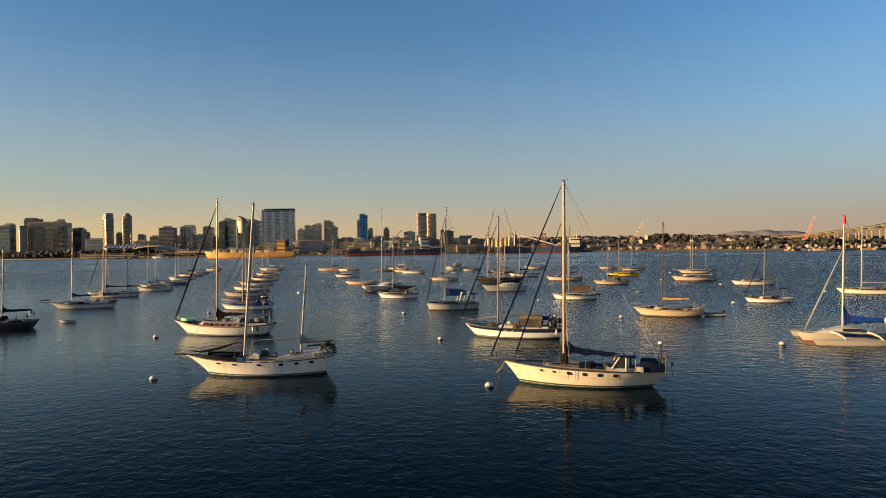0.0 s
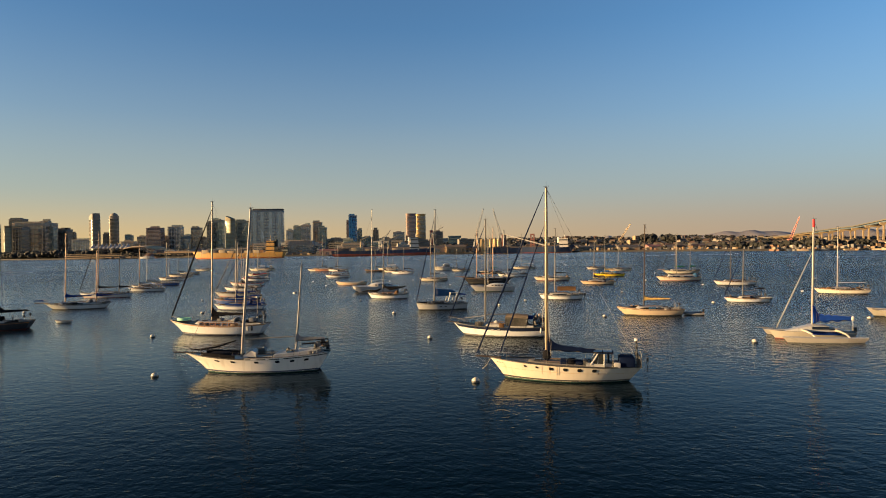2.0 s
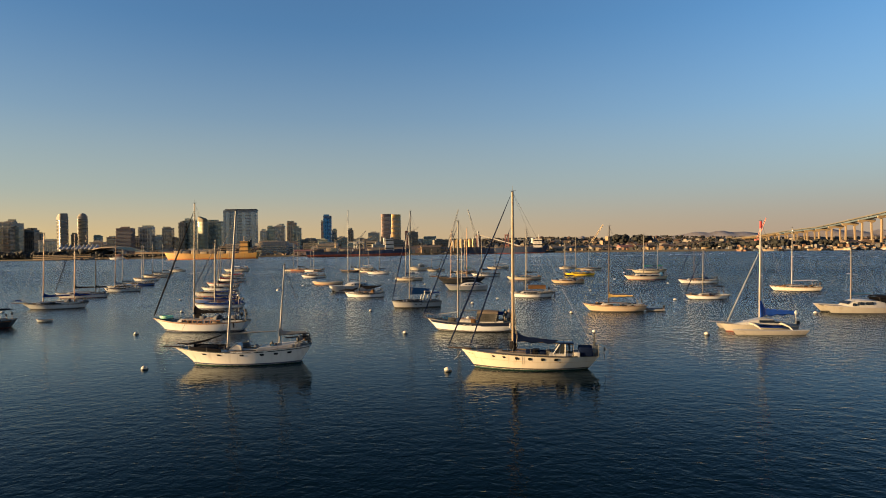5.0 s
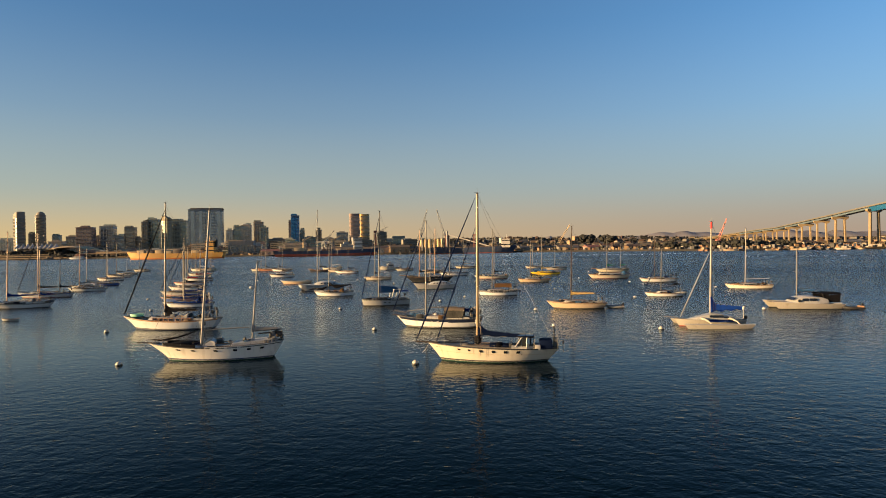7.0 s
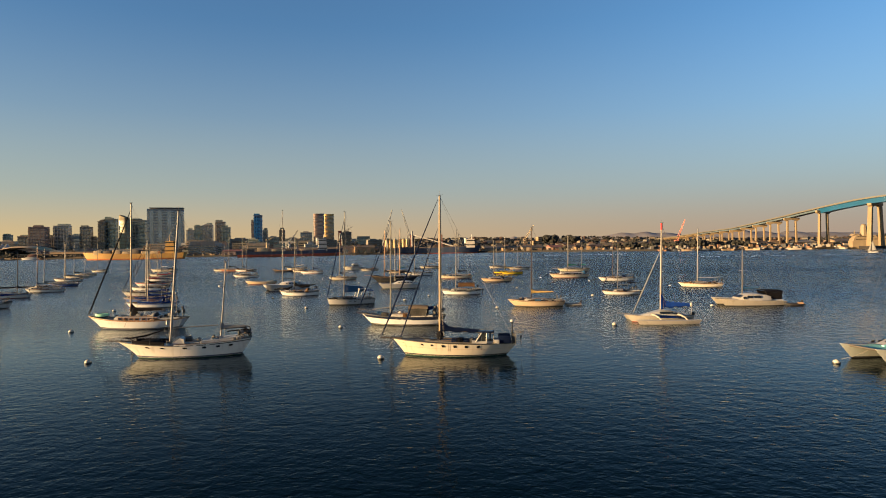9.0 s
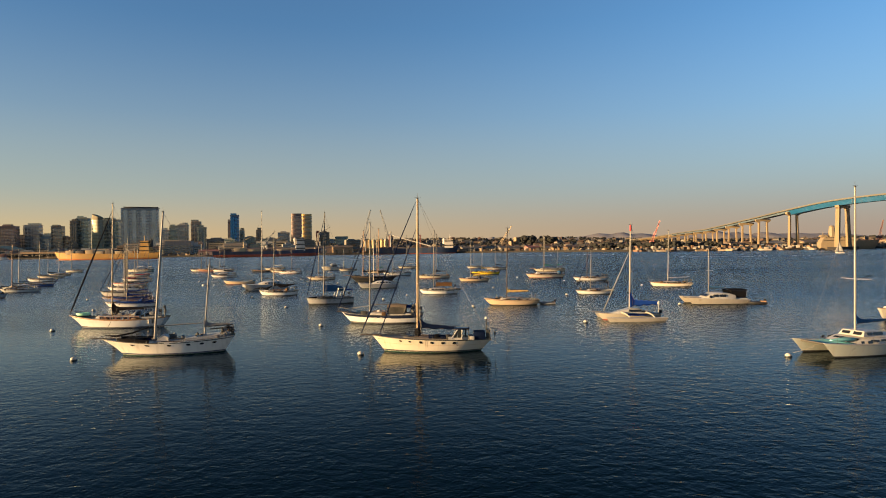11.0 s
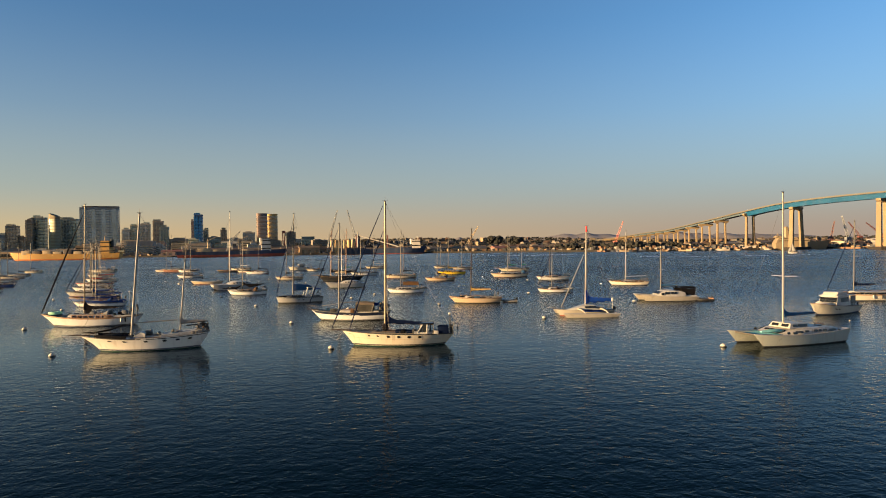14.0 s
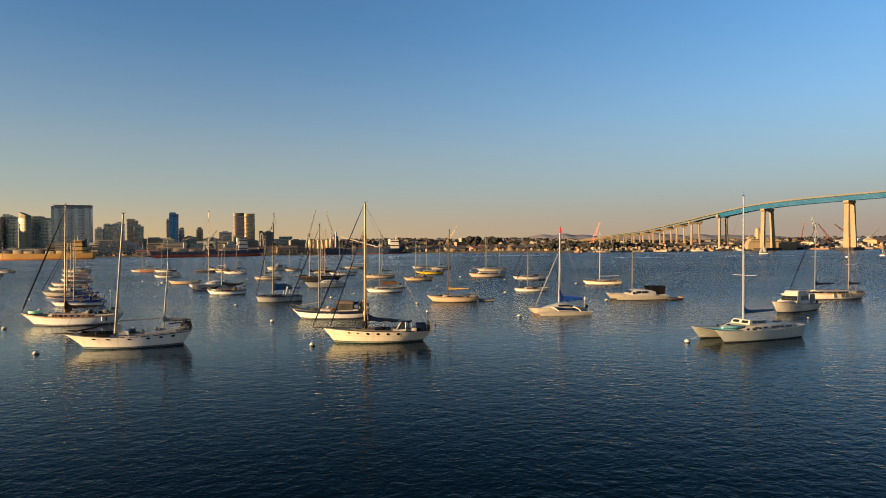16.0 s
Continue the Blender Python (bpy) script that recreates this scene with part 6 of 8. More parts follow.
def cruiser(x, y, turn, loa, label, fly=True, fine=True):
    """A motor cruiser with a glazed wheelhouse and flying bridge."""
    beam = loa * 0.33
    h = Hull(loa, beam, (0.16 * loa, 0.105 * loa, 0.09 * loa), (0.09, 0.01), 0.92, clipper=1.2, full=0.5, tumble=0.86)
    t = thing("cabin_cruiser", x, y, 0, turn, label, "motorboat", "motor cruisers")
    part("hull", strake(h, 0.1, 1.0, 6), HULL["ivory"], t)
    part("bottom", strake(h, -0.9, 0.1, 3), BOTTOM["navy"], t)
    part("deck", deck_mesh(h), DECK, t)
    for s in (1, -1):
        part("rubbing_strake", rail_mesh(h, s, 0.1, 0.08), TEAK, t)
    X = lambda f: h.xf - f * (h.xf - h.xa)
    s_ = loa / 11
    part("foredeck_cabin", trunk_mesh(h, X(0.14), X(0.42), 0.7, 0.45 * s_, front=0.5, taper=0.6), PLASTIC, t)
    z = h.deck(X(0.45))[0] - 0.05
    w = beam / 2 * 0.8
    hh = 1.45 * s_
    bm = bmesh.new()
    x0, x1 = X(0.36), X(0.72)
    rings(bm, [[(x0, -w * 0.92, z), (x0 - 0.75 * s_, -w * 0.84, z + hh), (x0 - 0.75 * s_, w * 0.84, z + hh), (x0, w * 0.92, z)],
               [(x0 - 1.2 * s_, -w, z), (x0 - 1.3 * s_, -w * 0.9, z + hh), (x0 - 1.3 * s_, w * 0.9, z + hh), (x0 - 1.2 * s_, w, z)],
               [(x1, -w, z), (x1 + 0.25, -w * 0.9, z + hh), (x1 + 0.25, w * 0.9, z + hh), (x1, w, z)]])
    c = part("wheelhouse", bm, PLASTIC, t, smooth=False)
    for k in (-1, 0, 1):
        bm = bmesh.new()
        m = Matrix.Translation((x0 - 0.46 * s_, k * w * 0.56, z + hh * 0.62)) @ Matrix.Rotation(radians(-23), 4, "Y")
        box(bm, -0.03, 0.04, -w * 0.27, w * 0.27, -hh * 0.27, hh * 0.27, 0, m)
        part("windscreen", bm, PORT, c, smooth=False)
    for s in (1, -1):
        for f in (0.52, 0.62):
            pane(c, X(f), s * w * 0.945, z + hh * 0.62, loa * 0.095, hh * 0.46, s, round_=0.12, lean=0.06)
    bm = bmesh.new()
    box(bm, X(0.86), x0 - 0.5 * s_, -w * 0.98, w * 0.98, z + hh, z + hh + 0.09, 0.04)
    part("roof", bm, PLASTIC, t)
    if fly:
        bm = bmesh.new()
        a, b = x0 - 0.95 * s_, X(0.66)
        zf = z + hh + 0.09
        rings(bm, [[(a + 0.15, -w * 0.7, zf), (a - 0.3, -w * 0.72, zf + 0.46 * s_), (a - 0.3, w * 0.72, zf + 0.46 * s_), (a + 0.15, w * 0.7, zf)],
                   [(b, -w * 0.85, zf), (b, -w * 0.85, zf + 0.42 * s_), (b, w * 0.85, zf + 0.42 * s_), (b, w * 0.85, zf)]])
        part("flying_bridge", bm, PLASTIC, t, smooth=False)
        bm = bmesh.new()
        for s in (1, -1):
            tube(bm, [(a - 0.3, s * w * 0.7, zf + 0.6 * s_), (a - 0.6, s * w * 0.75, zf + 0.85 * s_), (b, s * w * 0.83, zf + 0.8 * s_)], 0.02, 5)
        part("bridge_rail", bm, STEEL, t)
    for s in (1, -1):
        for f in (0.74, 0.84):
            bm = bmesh.new()
            tube(bm, [(X(f), s * w * 0.9, h.deck(X(f))[0]), (X(f), s * w * 0.9, z + hh)], 0.025, 5)
            part("roof_post", bm, STEEL, t)
    if fine:
        for s in (1, -1):
            bm = bmesh.new()
            box(bm, X(0.86), x1 - 0.05, s * w * 0.93 - 0.015, s * w * 0.93 + 0.015, h.deck(X(0.8))[0] + 0.35, z + hh - 0.05)
            part("cockpit_curtain", bm, VINYL, t, "hazy plastic cockpit curtain", smooth=False)
    pulpit(t, h, 0.3, high=0.7)
    bm = bmesh.new()
    box(bm, X(0.93), X(0.84), -w * 0.8, w * 0.8, h.deck(X(0.9))[0], h.deck(X(0.9))[0] + 0.5, 0.1)
    part("stern_seat", bm, CLOTH["white"], t)
    for k, f in enumerate((0.3, 0.36)):
        portholes(t, h, (f,), 0.62, 0.35, 0.16)
    outboard(t, h.xa - 0.2, w * 0.5, 0.9, 1.1)
    return t, h, X


cutter()
ketch()
teak_yacht()
blue_band_boat()

# the large pale catamaran
cat, ch, cX = catamaran(33.6, 47.0, 199.5, 12.0, 3.5, "weathered pale grey-green catamaran with blue boom cover", mast=(0.455, 15.4), hull="palegreen", bottom="black", house=(0.28, 0.93), house_h=0.6, roof=(0.41, 0.62), net="teal", cover="slate", boom=4.6, wide=1.5, fb=(1.33, 1.04, 1.36), fine=True, spar_mat="white", spread=0.36, stays=False)
for f, yy, wd in ((0.47, -1.1, 0.5), (0.52, 0.9, 0.45), (0.74, -0.6, 0.6), (0.78, 0.7, 0.6), (0.86, 0.0, 0.9)):
    ob_bm = bmesh.new()
    box(ob_bm, cX(f) - wd / 2, cX(f) + wd / 2, yy - 0.25, yy + 0.25, 1.55, 1.72, 0.03)
    part("deck_hatch", ob_bm, random.choice((PORT, TEAK, CLOTH["grey"])), cat)
for s_side in (1, -1):
    for f, zz, wd in ((0.33, 1.33, 0.34), (0.4, 1.3, 0.5), (0.47, 1.36, 0.36), (0.62, 1.42, 0.34), (0.67, 1.42, 0.34), (0.79, 1.38, 0.6), (0.88, 1.3, 0.3)):
        pane(cat, cX(f), s_side * 2.13, zz - 0.06, wd, 0.22, s_side, lean=0.25, round_=0.25)
    for yy in (0.35, 1.0):
        ob_bm = bmesh.new()
        box(ob_bm, -0.03, 0.05, -0.26, 0.26, -0.13, 0.13, 0.02, Matrix.Translation((cX(0.365), s_side * yy, 1.36)) @ Matrix.Rotation(radians(-62), 4, "Y"))
        part("front_window", ob_bm, PORT, cat, smooth=False)
ob_bm = bmesh.new()
loops = []
for i in range(9):
    f = i / 8
    r = 0.34 * math.sin(math.pi * min(1, max(0.06, f))) ** 0.6
    loops.append([(cX(0.14 + 0.26 * f), 0.9 + r * 1.3 * math.cos(a), 1.42 + 0.5 * r * math.sin(a)) for a in [k * math.tau / 10 for k in range(10)]])
rings(ob_bm, loops)
part("tarpaulin", ob_bm, CLOTH["teal"], cat, "pale teal tarpaulin over a stowed kayak")
# black sheet below the wing deck, standing in for shade in the tunnel
ob_bm = bmesh.new()
box(ob_bm, cX(0.55), cX(0.4), -1.5, 1.5, 0.42, 0.46)
part("tunnel_shade", ob_bm, RUBBER, cat)
anchor_line(cat, (ch.xf - 0.2, 1.0, 1.2), (8.2, 0.2, 0.4))

trimaran()
cruiser(53.2, 72.8, 213, 10.6, "ivory cabin cruiser with three-pane windscreen and flying bridge")
cruiser(-78.5, 288.6, 205, 11.0, "white motor cruiser with flying bridge at anchor", fine=False)

# catamaran with the black cockpit canopy
bc, bh, bX = catamaran(37.3, 96.5, 185, 10.7, 3.4, "white catamaran with black canvas canopy and blue sail cover", mast=(0.42, 9.4), house=(0.3, 0.78), house_h=1.0, roof=None, net="grey", hull="dull", cover="slate", boom=3.0, spar_mat="alu", panes=0, bottom="black", fb=(1.2, 0.9, 0.72))
for s_side in (1, -1):
    for f, wd in ((0.38, 0.5), (0.46, 0.9), (0.57, 1.1)):
        pane(bc, bX(f), s_side * 1.95, 1.45 if f > 0.4 else 1.3, wd, 0.42, s_side, lean=0.2, round_=0.35)
    for k in (0.3, 0.85):
        ob_bm = bmesh.new()
        box(ob_bm, -0.03, 0.06, -0.26, 0.26, -0.3, 0.3, 0.02, Matrix.Translation((bX(0.345), s_side * k, 1.52)) @ Matrix.Rotation(radians(-52), 4, "Y"))
        part("windscreen", ob_bm, PORT, bc, smooth=False)
canopy(bc, bX(0.7), bX(0.97), 3.4, 0.9, 2.55, CLOTH["black"], "cockpit_canopy", "black canvas canopy", arch=0.3)
for s_side in (1, -1):
    ob_bm = bmesh.new()
    box(ob_bm, bX(0.95), bX(0.72), s_side * 1.6 - 0.02, s_side * 1.6 + 0.02, 1.0, 2.15)
    part("canopy_side", ob_bm, CLOTH["black"], bc, smooth=False)
dinghy(43.3, 94.6, 190, 2.9, RUBBER, True, "black inflatable dinghy tied to the stern")

# ---- the fleet: middle distance ----
t, h, X = sailboat(2.8, 96.6, 184, 9.7, "cream sloop with dark mast and tan lettered sail cover", masts=((0.41, 13.5),), hull="tan", cover="tan", spar_mat="dark", fine=True, cabin=(0.28, 0.72), cabin_h=0.38, panes=3, over=(0.13, 0.05), fb=(1.25, 0.95, 0.95), bottom="black", rail="teak", boom=0.42)
for k in range(6):
    ob_bm = bmesh.new()
    box(ob_bm, X(0.44 + 0.045 * k) - 0.15, X(0.44 + 0.045 * k) + 0.13, 0.2, 0.235, 2.72 - 0.012 * k, 2.9 - 0.012 * k)
    part("lettering_bar", ob_bm, RUBBER, t, smooth=False)
dinghy(8.6, 97.4, 186, 2.9, None, True)
t, h, X = sailboat(-49.1, 124.9, 188, 9.0, "white double-ended sloop with dark rail and loose dark sails", masts=((0.37, 13.0),), cover="black", rail="black", stripe="black", fb=(1.3, 0.85, 1.15), transom=0.25, fine=True, spar_mat="alu", jib=None, boom=0.5, full=0.5)
ob_bm = bmesh.new()
tube(ob_bm, [(h.xf + 1.2, 0, 1.5), (X(0.05), 0.1, 1.75), (X(0.2), 0.2, 1.6), (X(0.33), 0.1, 2.1)], [0.08, 0.2, 0.26, 0.12], 8)
part("lowered_jib", ob_bm, CLOTH["black"], t, "dark lowered jib heaped on the foredeck")
ob_bm = bmesh.new()
tube(ob_bm, [(X(0.4), 0, 2.6), (X(0.55), 0.1, 2.0), (X(0.7), 0.2, 2.2), (X(0.92), 0.1, 2.6)], [0.12, 0.28, 0.24, 0.1], 8)
part("lowered_main", ob_bm, CLOTH["black"], t, "dark mainsail sagging on the boom")
# the grey hull colour carries the shade on this white sloop's side
t, h, X = sailboat(-31.5, 102.5, 206, 8.8, "modern sloop, shade put into its grey hull colour, with blue sail bag and arched windscreen", masts=((0.36, 17.2),), cover=None, fb=(1.28, 1.05, 1.08), transom=0.9, over=(0.05, 0.02), jib="navy", fine=True, boom=0.36, cabin=(0.25, 0.66), cabin_h=0.35, bottom="black", hull="grey")
ob_bm = bmesh.new()
zb = h.deck(X(0.36))[0] + 1.25
rings(ob_bm, [[(xx, -w, zb), (xx, w, zb), (xx, w * 0.6, zb + hh), (xx, -w * 0.6, zb + hh)] for xx, w, hh in ((X(0.365), 0.22, 1.35), (X(0.5), 0.3, 1.2), (X(0.68), 0.28, 1.05), (X(0.78), 0.18, 0.8))])
part("sail_bag", ob_bm, CLOTH["slate"], t, "blue canvas sail bag on the boom")
ob_bm = bmesh.new()
for xx in (X(0.66), X(0.8)):
    tube(ob_bm, [(xx + 0.5, -1.15, zb - 1.2), (xx, -1.1, zb + 0.55), (xx, 1.1, zb + 0.55), (xx + 0.5, 1.15, zb - 1.2)], 0.1, 6)
box(ob_bm, X(0.8), X(0.66), -1.15, 1.15, zb + 0.5, zb + 0.58)
part("windscreen_arch", ob_bm, PLASTIC, t, "white arched windscreen frame")
canopy(t, X(0.82), X(0.97), 2.0, zb - 1.2, zb + 0.35, CLOTH["blue"], label="blue canvas bimini")
portholes(t, h, (0.45, 0.55), 0.6, 0.4, 0.1)

sailboat(-12.5, 124.3, 186, 8.9, "white double-ender with a brown canvas tent over the boom", masts=((0.36, 14.0),), cover=None, stripe="black", rail="black", roof=(0.42, 0.82, "brown"), transom=0.2, fb=(1.2, 0.85, 1.1), fine=True, motor=True, full=0.5)
sailboat(20.6, 120.3, 188, 7.7, "small white sloop with black bimini and outboard", masts=((0.42, 9.4),), bimini="black", cover=None, jib="navy", motor=True, fine=True, cabin=(0.3, 0.68), bottom="black")
sailboat(42.4, 141.0, 174, 9.9, "white ketch-rigged sloop with a white boom", masts=((0.43, 13.5),), spar_mat="white", cover=None, boom=0.5, fine=True, rail="teak", hull="ivory")
sailboat(27.7, 169.9, 190, 10.3, "white sloop with dark mast and bowsprit", masts=((0.4, 12.1),), spar_mat="dark", jib="navy", cover=None, bimini=None)
t, h, X = sailboat(69.8, 91.6, 184, 13.6, "ivory ketch with navy sail covers and fenders along the side", masts=((0.36, 13.6), (0.83, 11.2)), hull="ivory", jib="navy", fine=True, rail="teak", cabin=(0.3, 0.8), cabin_h=0.55, panes=6, cover="navy", boom=0.3)
for f in (0.5, 0.62, 0.68, 0.75):
    fender(t, h, f, 1, RUBBER if f > 0.6 else PLASTIC)
radar(t, (X(0.83) + 0.25, 0, 7.4))

# ---- the western rows ----
sailboat(-90.2, 67.4, 212, 13.2, "black-hulled cutter with dark spray hood", masts=((0.68, 11.4),), hull="black", bottom="red", hood_cloth="black", cover="black", fine=True, cabin=(0.3, 0.66), boom=0.3)
t, h, X = sailboat(-103.6, 97.9, 208, 11.6, "grey-white ketch with wooden masts and long blue sail covers", masts=((0.33, 14.8), (0.8, 11.3)), hull="shaded", cover="blue", spar_mat="wood", fine=True, clipper=1.3, over=(0.14, 0.06), boom=0.43, bottom="black", rail="black")
bowsprit(t, h, 1.6, VARNISH)
sail_cover(t, (h.xf - 0.1, 0, h.fb[0] + 0.45), (h.xf + 1.6, 0, h.fb[0] + 0.5), CLOTH["blue"], 0.2, 0.0, "blue canvas on the bowsprit")
dinghy(-85.6, 76.8, 200, 2.5, HULL["shaded"], False, "small weathered grey rowing boat afloat", wood=True)
t, h, X = sailboat(-121.7, 124.4, 200, 12.2, "shaded grey ketch with blue sheer stripe and black sail covers", hull="shaded", masts=((0.36, 15.6), (0.76, 10.6)), cover="black", spar_mat="wood", jib="black", stripe="blue", fine=True, boom=0.4)
sailboat(-127.8, 145.7, 202, 9.6, "grey sloop with wooden mast and bimini", masts=((0.3, 13.1),), spar_mat="wood", hull="shaded", cover="grey", bimini="grey")
sailboat(-138.0, 158.0, 200, 9.0, "grey sailboat with cluttered deck", masts=((0.5, 12.0),), spar_mat="grey", hull="shaded", cover="grey", deck_clutter=12)
sailboat(-143.4, 172.8, 198, 9.0, "dark-hulled sloop on its mooring", masts=((0.55, 14.1),), hull="blue", spar_mat="alu", cover="grey")
sailboat(-166.0, 205.0, 198, 10.0, "white sloop with stowed sails", masts=((0.4, 14.0),), stays=False, cover="grey")
sailboat(-183.9, 233.7, 198, 10.6, "white sloop with dark sail cover", masts=((0.4, 14.9),), stays=False, cover="black", hull="ivory")
sailboat(-196.9, 257.2, 200, 9.2, "ivory sloop with sail heaped on deck", masts=((0.45, 15.3),), stays=False, cover="navy", hull="ivory")
sailboat(-224.5, 306.6, 190, 9.5, "white sloop far off on its mooring", masts=((0.35, 15.7),), stays=False, hull="ivory")

# ---- the row behind the teak yacht ----
sailboat(-69.0, 99.6, 194, 9.4, "white sloop with royal blue covers from bow to stern", masts=((0.42, 13.0),), rail="black", cover="blue", bimini="blue", hood_cloth="blue", stripe="blue", fine=True, cloths="blue")
sailboat(-76.0, 110.0, 194, 9.8, "blue-decked sloop with blue canvas", masts=((0.45, 12.2),), cover="blue", hull="blue", bottom="black", bimini="blue", spar_mat="alu", cloths="blue")
sailboat(-88.0, 128.4, 194, 10.6, "grey sloop with grey covers", masts=((0.5, 12.6),), cover="grey", jib="navy", hull="grey", bimini="grey")
sailboat(-99.0, 148.0, 196, 10.0, "white sloop with rusty streaks", masts=((0.46, 12.0),), cover="black", jib="navy")
sailboat(-111.6, 170.4, 198, 10.4, "white sloop with maroon sail cover", masts=((0.4, 12.0),), stripe="red", cover="red", spar_mat="alu")
sailboat(-125.6, 198.4, 198, 10.2, "white sloop with a red canopy and red cover", masts=((0.4, 12.5),), cover="red", bimini="red", stays=False)
sailboat(-150.0, 240.0, 196, 10.0, "ivory sloop on its mooring", masts=((0.5, 13.0),), stays=False, hull="ivory", cover="grey")
sailboat(-182.8, 298.5, 188, 14.0, "long ivory motor-sailer with low masts", masts=((0.4, 14.0), (0.8, 9.5)), stays=False, hull="ivory", cover="white", boom=0.25)

# ---- the middle rows ----
sailboat(-147.2, 291.7, 188, 10.0, "ivory sloop with bare mast", masts=((0.55, 14.1),), stays=False, hull="ivory", cover=None)
sailboat(-140.8, 288.4, 186, 12.4, "red-brown wooden sloop with tall mast", masts=((0.36, 18.1),), stays=False, hull="brown", cover="black")
sailboat(-132.2, 284.8, 188, 10.6, "white sloop with dark sail cover", masts=((0.34, 17.0),), stays=False, cover="black")
sailboat(-103.8, 220.6, 196, 9.6, "white sloop with high white cabin", masts=((0.5, 14.4),), stays=False, cabin_h=0.8, cover="black")
sailboat(-78.2, 173.5, 192, 9.6, "low tan unrigged sailing hull", masts=(), hull="tan", cabin=None, deck_clutter=3)
catamaran(-59.5, 144.8, 210, 11.0, 5.2, "large grey cruising catamaran with tall mast and white house", hull="grey", mast=(0.42, 20.4), house=(0.36, 0.84), house_h=0.8, roof=None, net=None, wide=1.5, boom=3.5, solid=0.03, cover=None, fb=(1.6, 1.45, 1.45), stays=False, bottom="navy")
catamaran(-30.5, 148.3, 196, 10.4, 4.2, "grey catamaran with dark awning over the cockpit", hull="grey", mast=(0.4, 13.0), house=(0.36, 0.86), house_h=0.75, roof=None, net="grey", cover="black", wide=1.3, boom=3.6, stays=False)
sailboat(-108.0, 272.0, 188, 10.4, "black-hulled sloop with dark covers", masts=((0.5, 11.0),), hull="black", cover="black", stays=False, cabin=None)
sailboat(-111.5, 299.2, 188, 10.5, "ivory sloop with white awning", masts=((0.48, 13.8),), stays=False, hull="ivory", bimini="white", cover="white")
sailboat(-98.0, 268.0, 190, 8.6, "ivory sloop with low cabin", masts=((0.5, 11.0),), stays=False, hull="ivory", cover=None)
sailboat(-87.4, 250.1, 186, 10.2, "white sloop on a mooring", masts=((0.55, 12.4),), stays=False, cover="navy")
sailboat(-58.1, 193.9, 194, 9.4, "cream sloop with white awning", masts=((0.38, 15.1),), hull="cream", bimini="white", cover="navy", jib=None)
sailboat(-67.4, 273.1, 200, 8.2, "small white sloop with inboard cockpit", masts=((0.25, 10.2),), stays=False, hull="ivory", cover=None)
t, h, X = sailboat(-38.4, 182.4, 196, 15.0, "black schooner with dark sails furled on two masts", masts=((0.3, 16.0), (0.62, 16.5)), hull="black", rail="black", boot="black", bottom="black", cover="black", spar_mat="wood", over=(0.15, 0.1), jib="black", fb=(1.9, 1.3, 1.5), cabin=(0.4, 0.8), boom=0.3)
bowsprit(t, h, 1.8, VARNISH)
sailboat(-48.9, 247.0, 196, 9.4, "cream sloop with green sail cover", masts=((0.47, 15.8),), stays=False, hull="cream", cover="green")
sailboat(-36.3, 219.9, 198, 10.6, "white sloop with bow pulpit and grey awning", masts=((0.35, 14.7),), stays=False, bimini="grey", cover="black")
sailboat(-41.7, 294.9, 196, 11.0, "cream sloop with wide white awning", masts=((0.38, 16.5),), stays=False, hull="cream", bimini="white", cover="white")
sailboat(-20.2, 194.5, 192, 11.2, "cream sloop with black sail cover", masts=((0.58, 14.6),), hull="cream", cover="black", cabin=(0.2, 0.75))
sailboat(-6.2, 173.6, 192, 9.2, "white sloop with tan topsides", masts=((0.4, 12.0),), hull="tan", cover="navy")
sailboat(-3.1, 218.1, 192, 10.8, "bright yellow sloop with yellow deck", masts=((0.38, 13.9),), hull="yellow", cover="tan", stays=False, deck=HULL["yellow"], cabin_mat=HULL["yellow"])
sailboat(1.2, 266.0, 196, 9.6, "ivory sloop with navy sail cover", masts=((0.45, 13.4),), stays=False, hull="ivory", cover="navy")
sailboat(-8.5, 287.3, 196, 8.6, "small ivory sloop with bare mast", masts=((0.4, 11.8),), stays=False, hull="ivory", cover=None)
t, h, X = sailboat(21.9, 236.2, 190, 13.0, "cream schooner with green sail covers", masts=((0.36, 13.9), (0.76, 10.6)), hull="cream", cover="green", stays=False, jib="black", clipper=1.3, over=(0.14, 0.08), bottom="green", boom=0.28)
bowsprit(t, h, 1.5, VARNISH)
sailboat(16.4, 190.4, 192, 12.6, "cream motor-sailer with a long dark-windowed cabin", masts=((0.46, 13.6),), hull="cream", cabin=(0.25, 0.85), cabin_h=0.75, panes=6, cover=None, stays=False)


